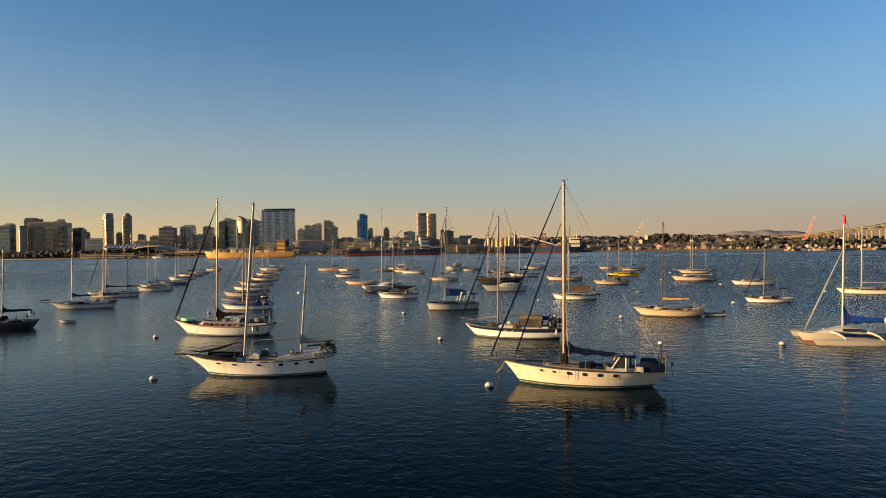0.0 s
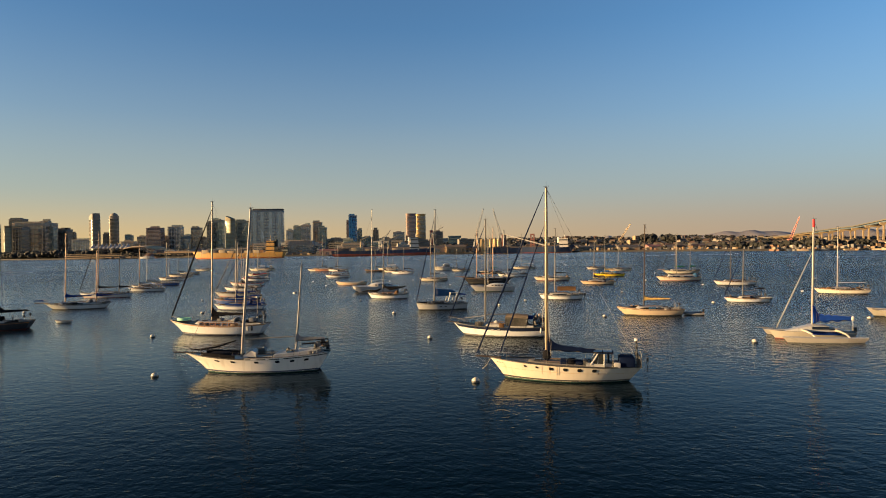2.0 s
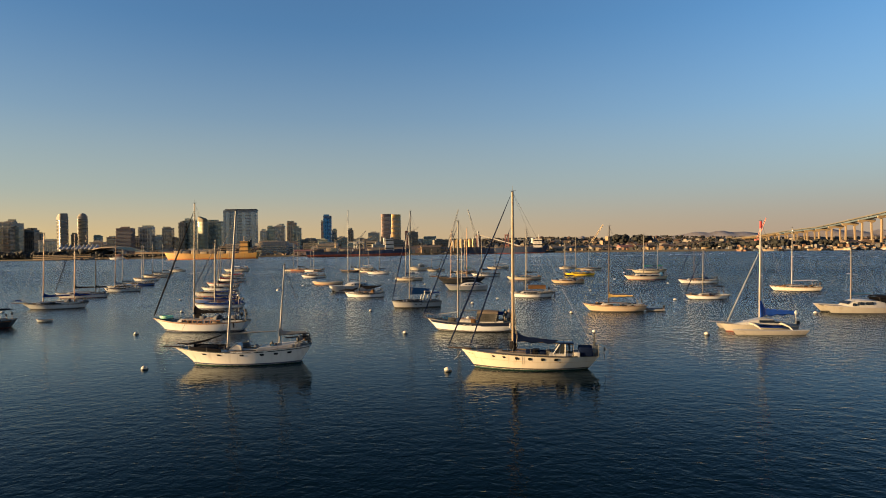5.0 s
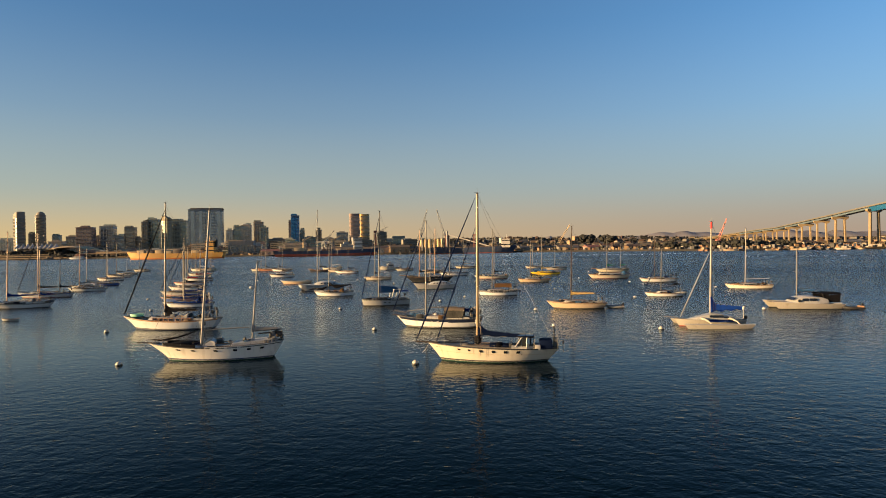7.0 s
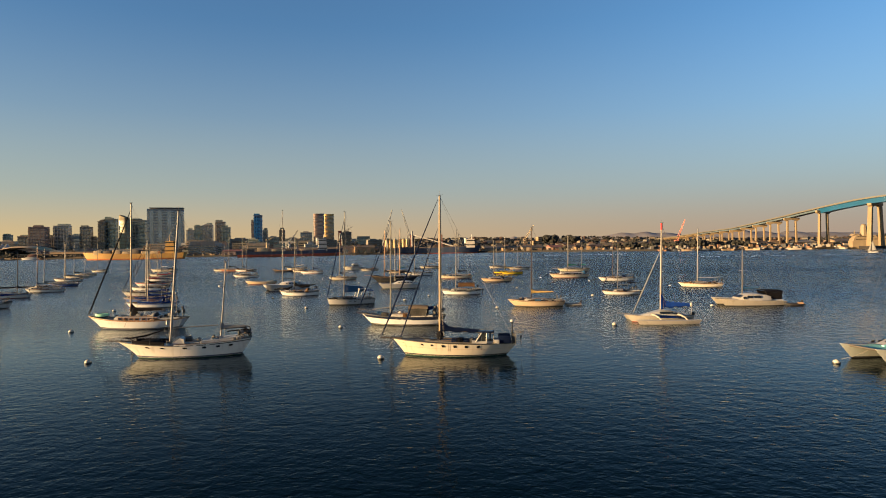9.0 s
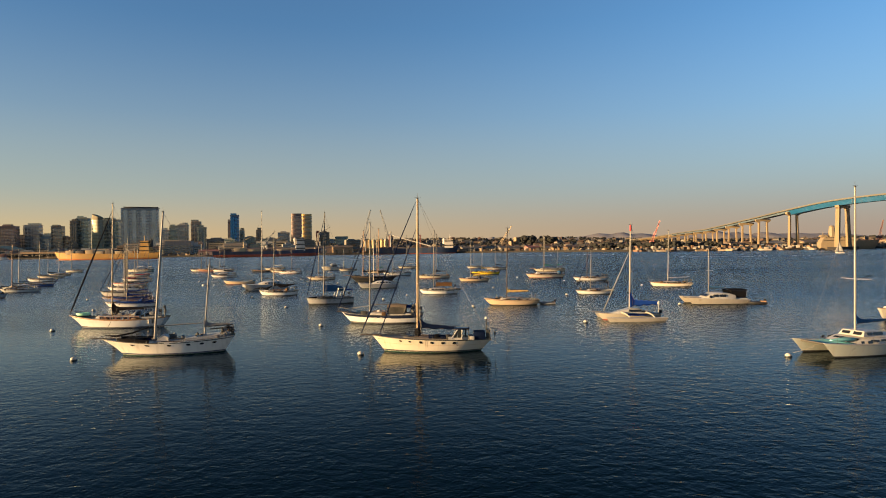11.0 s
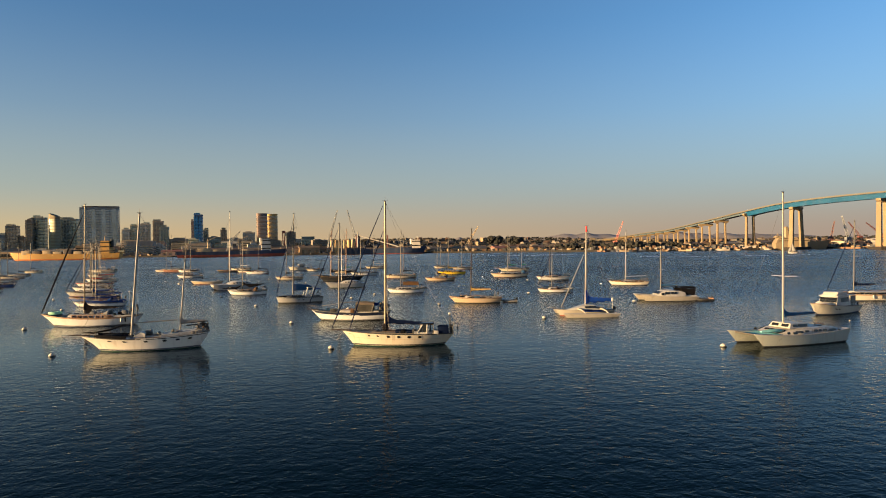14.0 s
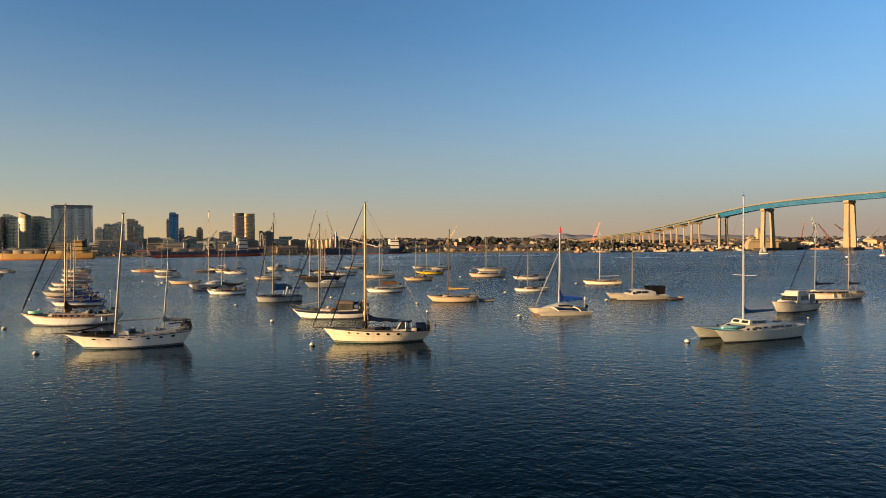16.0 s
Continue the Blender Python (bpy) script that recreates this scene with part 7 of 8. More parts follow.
def day_sailer(x, y, turn, s, label):
    """A small boat under sail."""
    t, h, X = sailboat(x, y, turn, 9.0 * s, label, masts=((0.4, 12.5 * s),), cover=None, stays=False, group="boats under sail", deck_clutter=0)
    for nm, a, b, c in (("mainsail", (X(0.42), 0, 2.0 * s), (X(0.9), 0.5, 2.2 * s), (X(0.42) - 0.3, 0, 12.2 * s)), ("jib", (X(0.36), 0.4, 1.8 * s), (X(0.0), 0, 1.5 * s), (X(0.4), 0, 10.5 * s))):
        bm = bmesh.new()
        a, b, c = Vector(a), Vector(b), Vector(c)
        n = 8
        rows = []
        for i in range(n + 1):
            f = i / n
            p, q = a.lerp(c, f), b.lerp(c, f ** 1.15)
            rows.append([bm.verts.new(p.lerp(q, j / 4) + Vector((0, 0.45 * s * math.sin(math.pi * j / 4) * (1 - f), 0))) for j in range(5)])
        for r0, r1 in zip(rows, rows[1:]):
            for j in range(4):
                bm.faces.new((r0[j], r0[j + 1], r1[j + 1], r1[j]))
        part(nm, bm, CLOTH["grey"], t, "pale sail set").modifiers.new("thick", "SOLIDIFY").thickness = 0.02


day_sailer(286.6, 528.8, 160, 0.8, "white sloop sailing with sails up near the bridge")
day_sailer(300.0, 400.0, 250, 0.85, "white sloop under full sail off the bridge")

# ---- mooring buoys ----
mooring_buoy(-41.5, 43.2, 0.35)
mooring_buoy(-13.9, 45.9, 0.37)
mooring_buoy(-24.1, 68.6, 0.35)
mooring_buoy(-4.2, 93.5, 0.35)
mooring_buoy(11.4, 70.4, 0.37)
mooring_buoy(-59.5, 64.8, 0.37)
mooring_buoy(-37.8, 95.3, 0.35)
mooring_buoy(-53.0, 118.3)
mooring_buoy(-83.7, 166.9)
mooring_buoy(-100.0, 191.5)
mooring_buoy(-19.3, 120.0, 0.34)
mooring_buoy(-47.2, 171.2)
mooring_buoy(-89.3, 116.5, 0.34)
mooring_buoy(-71.9, 92.2, 0.35)
mooring_buoy(-0.6, 143.0, 0.34)
mooring_buoy(7.2, 191.0, 0.34)
mooring_buoy(13.1, 239.9)
mooring_buoy(19.8, 169.0, 0.35)
mooring_buoy(14.4, 117.1, 0.38)
mooring_buoy(36.2, 145.2, 0.34)
mooring_buoy(30.6, 94.2, 0.37)
mooring_buoy(-72.0, 189.8)
mooring_buoy(-66.1, 196.1)
mooring_buoy(25.6, 44.3, 0.34)
mooring_buoy(-108.1, 90.0, 0.34)
mooring_buoy(-22.7, 109.9, 0.38)
mooring_buoy(49.8, 63.6, 0.14, None, "small white pick-up buoy floating on the water")


# ---- ships at the terminal ----
def ship(x, y, turn, long_, beam, fb, label, colour, boot, house_at, house_top, house_mat, cranes=(), cargo=None, funnel=None, house_long=14, load=0.17):
    """A freighter alongside: hull, red boot top, superstructure with rows of windows, funnel and deck gear."""
    t = thing("cargo_ship", x, y, 0, turn, label, "ship", "ships in port")
    h = Hull(long_, beam, (fb * 1.35, fb, fb * 1.1), (0.04, 0.02), 0.8, depth=3, full=0.3, tumble=0.98)
    part("hull", strake(h, load, 1.0, 5), colour, t)
    part("boot_top", strake(h, -0.9, load, 4), boot, t, "red lead below the load line")
    part("deck", deck_mesh(h, 0.6, 0.3), surface("ship_deck", (0.2, 0.11, 0.07), 0.8, vary=0.3, scale=0.2), t)
    X = lambda f: h.xf - f * (h.xf - h.xa)
    xc = X(house_at)
    w = beam * 0.42
    z = fb - 0.5
    n = max(2, int((house_top - z) / 5.5))
    for i in range(n):
        k = 1 - 0.07 * i
        hh = (house_top - z) / n
        bm = bmesh.new()
        box(bm, xc - house_long / 2 * k, xc + house_long / 2 * k, -w * k, w * k, z + i * hh, z + (i + 1) * hh - 0.3)
        d = part("superstructure", bm, house_mat, t, smooth=False)
        bm = bmesh.new()
        box(bm, xc - house_long / 2 * k - 0.15, xc + house_long / 2 * k + 0.15, -w * k - 0.15, w * k + 0.15, z + (i + 0.5) * hh, z + (i + 0.75) * hh)
        part("window_strip", bm, PORT, d, smooth=False)
        bm = bmesh.new()
        box(bm, xc - house_long / 2 * k - 0.3, xc + house_long / 2 * k + 0.3, -w * k - 0.3, w * k + 0.3, z + (i + 1) * hh - 0.3, z + (i + 1) * hh)
        part("deck_edge", bm, house_mat, d, smooth=False)
    bm = bmesh.new()
    rings(bm, [[(xc - 8 + 2.2 * r * math.cos(a), 1.8 * r * math.sin(a), zz) for a in [k * math.tau / 12 for k in range(12)]] for r, zz in ((1.1, z + (house_top - z) * 0.5), (1.0, house_top + 1.5), (0.8, house_top + 2))])
    part("funnel", bm, funnel or house_mat, t)
    bm = bmesh.new()
    tube(bm, [(xc + 2, 0, house_top - 0.5), (xc + 2, 0, house_top + 8)], [0.5, 0.2], 6)
    tube(bm, [(xc + 2, -3, house_top + 4), (xc + 2, 3, house_top + 4)], 0.2, 6)
    part("signal_mast", bm, house_mat, t)
    for f, top, mat in cranes:
        bm = bmesh.new()
        tube(bm, [(X(f), 0, z), (X(f), 0, top)], [1.3, 0.9], 8)
        tube(bm, [(X(f), 0, top - 2), (X(f) + 14, 0, top + 5)], [0.8, 0.4], 6)
        box(bm, X(f) - 1.6, X(f) + 1.6, -1.6, 1.6, top - 4, top - 1)
        part("deck_crane", bm, mat, t)
    if cargo:
        f0, f1, top, mat, count = cargo
        for i in range(count):
            a, b = X(f0 + (f1 - f0) * (i + 0.08) / count), X(f0 + (f1 - f0) * (i + 0.9) / count)
            bm = bmesh.new()
            box(bm, b, a, -w, w, z, z + (top - z) * random.uniform(0.55, 1.0), 0.4)
            part("hatch_stack", bm, DARKCARGO if i % 3 == 1 else mat, t)
    return t


RED = surface("ship_red", (0.34, 0.06, 0.03), 0.6, vary=0.2, scale=0.1, streak=0.3)
SHIPGOLD = surface("ship_ochre", (0.4, 0.215, 0.045), 0.6, vary=0.15, scale=0.1, streak=0.35)
ORANGE = surface("ship_orange", (0.5, 0.13, 0.02), 0.6, vary=0.2, scale=0.1, streak=0.3)
DARKCARGO = surface("hatch_dark", (0.07, 0.055, 0.05), 0.7, vary=0.3, scale=0.2)
SHIPBLUE = surface("ship_navy", (0.018, 0.034, 0.075), 0.5, vary=0.2, scale=0.1, streak=0.2)
SHIPWHITE = surface("ship_white", (0.48, 0.45, 0.41), 0.5, vary=0.1, scale=0.1, streak=0.3)
CARGO = surface("cargo_tan", (0.4, 0.3, 0.18), 0.8, vary=0.35, scale=0.15)
NAVY = surface("haze_grey", (0.2, 0.155, 0.1), 0.7, vary=0.12, scale=0.1, streak=0.2)
CRANERED = surface("crane_red", (0.12, 0.045, 0.038), 0.6, vary=0.2)
CRANEGREY = surface("crane_grey", (0.16, 0.17, 0.18), 0.6, vary=0.2)
ship(-572, 885, 190, 152, 20, 8.5, "ochre and orange cargo ship moored at the terminal", SHIPGOLD, ORANGE, 0.86, 27, SHIPGOLD, cargo=(0.12, 0.76, 15, CARGO, 7), funnel=BOTTOM["black"], load=0.16)
ship(-352, 946, 20, 165, 22, 8.5, "dark blue freighter with red boot top along the quay", SHIPBLUE, RED, 0.2, 27, SHIPWHITE, load=0.42, cranes=((0.45, 27, CARGO), (0.72, 27, CARGO)), cargo=(0.3, 0.95, 14, CARGO, 5))
ship(-128, 1026, 5, 145, 22, 9.5, "navy blue bulk carrier with white superstructure", SHIPBLUE, RED, 0.12, 23, SHIPWHITE, cargo=(0.25, 0.95, 12, DARKCARGO, 6), load=0.1)


def navy_ship():
    t = thing("naval_ship", 434, 792, 0, -4, "sandy grey naval ship with a tapered mast tower at the shipyard", "ship", "ships in port")
    h = Hull(69, 15, (11.6, 9.6, 9), (0.09, 0.01), 0.85, depth=3, full=0.35)
    part("hull", strake(h, -0.6, 1.0, 5), NAVY, t)
    part("deck", deck_mesh(h, 0.3, 0.2), NAVY, t)
    for x0, x1, w0, z0, z1 in ((-31, 13, 6.5, 9, 12.6), (-29, -4, 5.8, 12.6, 15.4), (-31, -23, 4.5, 15.4, 17.8), (-2, 8, 4.5, 12.6, 14.6)):
        bm = bmesh.new()
        rings(bm, [[(x0, -w0, z0), (x1, -w0, z0), (x1, w0, z0), (x0, w0, z0)], [(x0 + 1.5, -w0 * 0.85, z1), (x1 - 2, -w0 * 0.85, z1), (x1 - 2, w0 * 0.85, z1), (x0 + 1.5, w0 * 0.85, z1)]])
        d = part("superstructure", bm, NAVY, t, smooth=False)
        bm = bmesh.new()
        box(bm, x0 + 3, x1 - 4, -w0 * 0.97, w0 * 0.97, z0 + (z1 - z0) * 0.5, z0 + (z1 - z0) * 0.68)
        part("window_strip", bm, PORT, d, smooth=False)
    bm = bmesh.new()
    rings(bm, [[(-17 + r * math.cos(a), r * math.sin(a), z) for a in [k * math.tau / 8 + 0.4 for k in range(8)]] for r, z in ((4.3, 15), (2.9, 28), (1.4, 29.4))])
    part("mast_tower", bm, NAVY, t, smooth=False)
    for xx, top in ((-27, 22), (2, 21), (20, 16)):
        bm = bmesh.new()
        tube(bm, [(xx, 0, 9), (xx, 0, top)], [0.5, 0.2], 6)
        tube(bm, [(xx, -4, top - 3), (xx, 4, top - 3)], 0.2, 5)
        part("pole_mast", bm, NAVY, t)


navy_ship()


# ---- cranes, silos, sheds ----
def lattice_crane(x, y, base, tip, mat, label, legs=18.0, w=1.6, bands=None):
    """A quay crane: portal legs, cab and a long latticed boom from the cab up to the tip."""
    g = land_z(x, y)
    t = thing("crane", x, y, g, 0, label, "crane", "harbour cranes")
    o = Vector((x, y, g))
    b, e = Vector(base) - o, Vector(tip) - o
    for a in (-1, 1):
        for c in (-1, 1):
            bm = bmesh.new()
            tube(bm, [(a * 5, c * 4, -0.5), (b.x + a * 2.2, b.y + c * 2, b.z - 2)], [0.7, 0.55], 6)
            part("leg", bm, mat, t)
    bm = bmesh.new()
    box(bm, b.x - 3.2, b.x + 3.2, b.y - 3, b.y + 3, b.z - 2.5, b.z + 1.5, 0.3)
    part("cab", bm, mat, t)
    d = (e - b).normalized()
    sx = Vector((0, 1, 0))
    up = d.cross(sx).normalized()
    n = 10
    chords = [(sx * p + up * q) * w for p, q in ((-1, -1), (1, -1), (0, 1))]
    bm = bmesh.new()
    for c in chords:
        tube(bm, [b + c, e + c * 0.3], 0.3, 4)
    for i in range(n):
        p, q = b.lerp(e, i / n), b.lerp(e, (i + 1) / n)
        k0, k1 = 1 - 0.7 * i / n, 1 - 0.7 * (i + 1) / n
        for j in range(3):
            tube(bm, [p + chords[j] * k0, q + chords[(j + 1) % 3] * k1], 0.18, 4)
    part("boom", bm, bands or mat, t)


lattice_crane(-222, 1060, (-222, 1060, 33), (-209, 1062, 77), CRANEGREY, "grey harbour crane with steep lattice boom")
lattice_crane(-181, 1067, (-181, 1067, 33), (-193, 1065, 77), CRANEGREY, "grey harbour crane with a lattice boom")
lattice_crane(14, 1100, (14, 1100, 14), (35, 1099, 46), CARGO, "tan crawler crane with raised boom")
lattice_crane(268, 1066, (268, 1066, 14), (281, 1062, 49), surface("red_white", (0.5, 0.16, 0.12), 0.6, vary=0.5, scale=0.3), "red and white shipyard crane")
lattice_crane(-371, 990, (-371, 990, 22), (-355, 994, 42), CRANEGREY, "dark crane with a low boom")
lattice_crane(-452, 1600, (-452, 1600, 50), (-420, 1600, 68), CRANEGREY, "far tower crane over the city")
for cx, cy, tx, tz in ((600, 1010, 606, 42), (640, 1000, 622, 40), (668, 985, 640, 38), (690, 975, 705, 30)):
    lattice_crane(cx, cy, (cx, cy, 16), (tx, cy, tz), CRANERED if cx < 680 else CRANEGREY, "red shipyard crane beyond the bridge")
lattice_crane(560, 900, (560, 900, 14), (553, 902, 46), CRANEGREY, "grey shipyard crane beyond the bridge")
for cx in (-172, -124):
    tt = thing("gantry", cx, 1048, land_z(cx, 1048), 0, "red gantry tower on the quay", "crane", "quay gantries")
    for a in (-2.6, 2.6):
        ob_bm = bmesh.new()
        rings(ob_bm, [[(a - 1, -1.2, z), (a + 1, -1.2, z), (a + 1, 1.2, z), (a - 1, 1.2, z)] for z in (0, 28)])
        part("leg", ob_bm, CRANERED, tt, smooth=False)
    for z in (10, 19, 27):
        ob_bm = bmesh.new()
        box(ob_bm, -3.6, 3.6, -1.4, 1.4, z, z + 2.2)
        part("cross_beam", ob_bm, CRANERED, tt, smooth=False)
tt = thing("conveyor", -136, 1046, land_z(-136, 1046), 0, "white inclined conveyor boom over the ship", "conveyor")
ob_bm = bmesh.new()
tube(ob_bm, [(-36, 0, 30), (38, 2, 8)], 1.0, 6)
part("boom", ob_bm, SHIPWHITE, tt)
ob_bm = bmesh.new()
tube(ob_bm, [(-36, 0, 0), (-36, 0, 36)], 1.4, 6)
part("tower", ob_bm, CRANEGREY, tt)
SILO = surface("silo_concrete", (0.5, 0.36, 0.18), 0.85, vary=0.15, scale=0.1, streak=0.3)
for i, sx in enumerate((-218, -211, -204, -196, -189, -182)):
    tt = thing("silo", sx - 2, 1068, land_z(sx, 1068), 0, "round sandy concrete grain silo", "silo", "grain silos")
    ob_bm = bmesh.new()
    rings(ob_bm, [[(3.3 * r * math.cos(a), 3.3 * r * math.sin(a), z) for a in [k * math.tau / 14 for k in range(14)]] for r, z in ((1, -0.5), (1, 21), (0.85, 22.2), (0.3, 23))])
    part("drum", ob_bm, SILO, tt)


def shed(x, y, turn, long_, deep, high, style, label="long low harbour shed"):
    g = land_z(x, y)
    t = thing("shed", x, y, g, turn, label, "building", "harbour sheds")
    wall, glaze = FACADE[style]
    bm = bmesh.new()
    box(bm, -long_ / 2, long_ / 2, -deep / 2, deep / 2, -0.5, high)
    part("wall", bm, wall, t, smooth=False)
    bm = bmesh.new()
    rings(bm, [[(xx, -deep / 2 - 0.6, high), (xx, deep / 2 + 0.6, high), (xx, 0, high + deep * 0.14)] for xx in (-long_ / 2 - 0.6, long_ / 2 + 0.6)])
    part("roof", bm, surface("shed_roof_" + style, tuple(min(0.6, v * 1.25) for v in wall_colour[style]), 0.7, vary=0.2, scale=0.1), t, smooth=False)
    n = max(2, int(long_ / 9))
    for i in range(n):
        bm = bmesh.new()
        px = -long_ / 2 + long_ * (i + 0.5) / n
        box(bm, px - 2, px + 2, -deep / 2 - 0.15, -deep / 2 + 0.1, 0.2, high * 0.62)
        part("door", bm, glaze, t, smooth=False)


wall_colour = {"tan": (0.1, 0.075, 0.05), "white": (0.14, 0.125, 0.11), "brown": (0.08, 0.055, 0.04), "grey": (0.09, 0.085, 0.08), "dark": (0.06, 0.055, 0.05), "red": (0.14, 0.06, 0.05)}
QUAY_WEST = [(-500, 1095, 60, "red", 7), (-455, 1090, 46, "tan", 7), (-405, 1075, 70, "brown", 9), (-330, 1055, 66, "tan", 8), (-285, 1060, 44, "brown", 9), (-258, 1056, 34, "tan", 10), (-235, 1072, 26, "tan", 7), (-30, 1066, 44, "dark", 5), (-2, 1058, 22, "tan", 5), (28, 1052, 34, "dark", 5), (66, 1042, 20, "red", 5)]
QUAY_MIDDLE = [(95, 1034, 26, "dark", 4), (128, 1010, 20, "brown", 5), (175, 990, 26, "dark", 4), (216, 978, 20, "tan", 5), (255, 974, 18, "tan", 6), (290, 978, 22, "white", 6), (330, 984, 26, "tan", 7), (365, 979, 20, "brown", 6), (420, 969, 26, "white", 6), (470, 964, 28, "tan", 7), (520, 950, 30, "tan", 8)]
QUAY_EAST = [(572, 930, 24, "brown", 7), (610, 912, 26, "white", 6), (650, 900, 30, "tan", 9), (690, 890, 24, "tan", 12), (720, 880, 30, "tan", 8), (-700, 1130, 60, "brown", 7), (-760, 1125, 60, "tan", 6), (-1010, 1130, 60, "tan", 9), (-1120, 1135, 50, "white", 6)]
for sx, sy, lo_, st, hh in QUAY_WEST + QUAY_MIDDLE + QUAY_EAST:
    shed(sx, sy, random.uniform(11, 22), lo_, 22, hh, st)
tt = thing("block", 48, 1299, land_z(48, 1299), 20, "tan apartment block on the slope", "building", "hillside blocks")
for k, (a, b, top) in enumerate(((-11, 0, 16), (0, 8, 24), (8, 13, 12))):
    ob_bm = bmesh.new()
    box(ob_bm, a, b, -7, 7, -1, top)
    part("wall", ob_bm, FACADE["tan"][0], tt, smooth=False)
    for j in range(int(top / 4)):
        ob_bm = bmesh.new()
        box(ob_bm, a + 0.8, b - 0.8, -7.2, -6.9, 1.5 + 4 * j, 3.2 + 4 * j)
        part("window_strip", ob_bm, FACADE["tan"][1], tt, smooth=False)

# round white tanks and yard by the shipyard
for sx, sy, r, hh in ((760, 960, 24, 14), (700, 1000, 16, 12), (640, 960, 13, 10), (500, 985, 12, 9), (420, 1040, 11, 9)):
    tt = thing("tank", sx, sy, land_z(sx, sy), 0, "round white storage tank", "tank", "storage tanks")
    ob_bm = bmesh.new()
    rings(ob_bm, [[(r * q * math.cos(a), r * q * math.sin(a), z) for a in [k * math.tau / 24 for k in range(24)]] for q, z in ((1, -0.5), (1, hh * 0.85), (0.7, hh), (0.1, hh * 1.05))])
    part("drum", ob_bm, SHIPWHITE, tt)


# ---- low and middling blocks between the quays and the towers ----
random.seed(33)
for i in range(110):
    px = random.uniform(-1250, -240)
    py = line_at(SHORE, px) + random.uniform(60, 420)
    style = random.choice(("dark", "brown", "grey", "teal", "red", "tan", "brown", "grey"))
    wall, glaze = FACADE[style]
    w, d, hh = random.uniform(16, 42), random.uniform(14, 24), random.choice((9, 12, 14, 18, 22, 28)) * random.uniform(0.85, 1.2)
    if -1180 < px < -760:
        hh = min(hh, 14)
    tt = thing("block", px, py, land_z(px, py), random.choice((14, 17, 20, 25)), "%s mid-rise block behind the harbour" % WORDS[style], "building", "city blocks")
    ob_bm = bmesh.new()
    box(ob_bm, -w / 2, w / 2, -d / 2, d / 2, -1, hh)
    part("wall", ob_bm, wall, tt, smooth=False)
    for j in range(max(1, int(hh / 4.5))):
        ob_bm = bmesh.new()
        box(ob_bm, -w / 2 + 1, w / 2 - 1, -d / 2 - 0.2, d / 2 + 0.2, 1.4 + 4.5 * j, 3.4 + 4.5 * j)
        part("window_strip", ob_bm, glaze, tt, smooth=False)
    ob_bm = bmesh.new()
    o = random.uniform(-0.2, 0.2) * w
    box(ob_bm, o - w * 0.2, o + w * 0.2, -d * 0.25, d * 0.25, hh, hh + random.uniform(1.5, 4))
    part("roof_plant", ob_bm, random.choice((wall, glaze)), tt, smooth=False)
YARD = [surface("yard_" + nm, c, 0.8, vary=0.3, scale=0.3) for nm, c in (("rust", (0.16, 0.09, 0.055)), ("sand", (0.22, 0.17, 0.115)), ("soot", (0.035, 0.034, 0.034)), ("ochre", (0.2, 0.13, 0.07)), ("blue", (0.035, 0.05, 0.08)), ("pale", (0.27, 0.24, 0.21)), ("grey", (0.12, 0.115, 0.11)))]
# containers and stacks of goods on the terminal
for i in range(46):
    px = random.uniform(-640, -60)
    py = line_at(SHORE, px) + random.uniform(12, 45)
    tt = thing("container_stack", px, py, land_z(px, py), random.uniform(11, 22), "stacked shipping containers on the quay", "containers", "quay containers")
    for j in range(random.randint(2, 5)):
        ob_bm = bmesh.new()
        cx = random.choice((-6.4, 0, 6.4))
        box(ob_bm, cx - 3.05, cx + 3.05, -1.2, 1.2, 2.62 * (j // 2), 2.62 * (j // 2) + 2.6, 0.05)
        part("container", ob_bm, random.choice(YARD), tt, smooth=False)


# odds and ends on the shipyard quays, too small to tell apart
vs, fs, mi = [], [], []
for i in range(1600):
    px = random.uniform(190, 760) if i < 1100 else random.uniform(-640, 190)
    py = line_at(SHORE, px) + random.choice((random.uniform(2, 40), random.uniform(20, 150)))
    g = land_z(px, py) - 0.3
    w, d, hh = random.uniform(0.8, 3.2), random.uniform(0.8, 2.5), random.uniform(1.5, 6.0) * random.uniform(0.5, 1.0)
    ca, sn = math.cos(i * 2.3), math.sin(i * 2.3)
    n0 = len(vs)
    for z in (g, g + hh):
        for a, b in ((-w, -d), (w, -d), (w, d), (-w, d)):
            vs.append((px + a * ca - b * sn, py + a * sn + b * ca, z))
    m = random.randrange(len(YARD))
    for f in ((0, 1, 5, 4), (1, 2, 6, 5), (2, 3, 7, 6), (3, 0, 4, 7), (4, 5, 6, 7)):
        fs.append([n0 + k for k in f])
        mi.append(m)
me = bpy.data.meshes.new("quay_clutter")
me.from_pydata(vs, [], fs)
for m in YARD:
    me.materials.append(m)
for p, m in zip(me.polygons, mi):
    p.material_index = m
tagged(new("quay_clutter", me), "mixed crates, huts and gear crowded along the far quays", "clutter", kind="stuff")


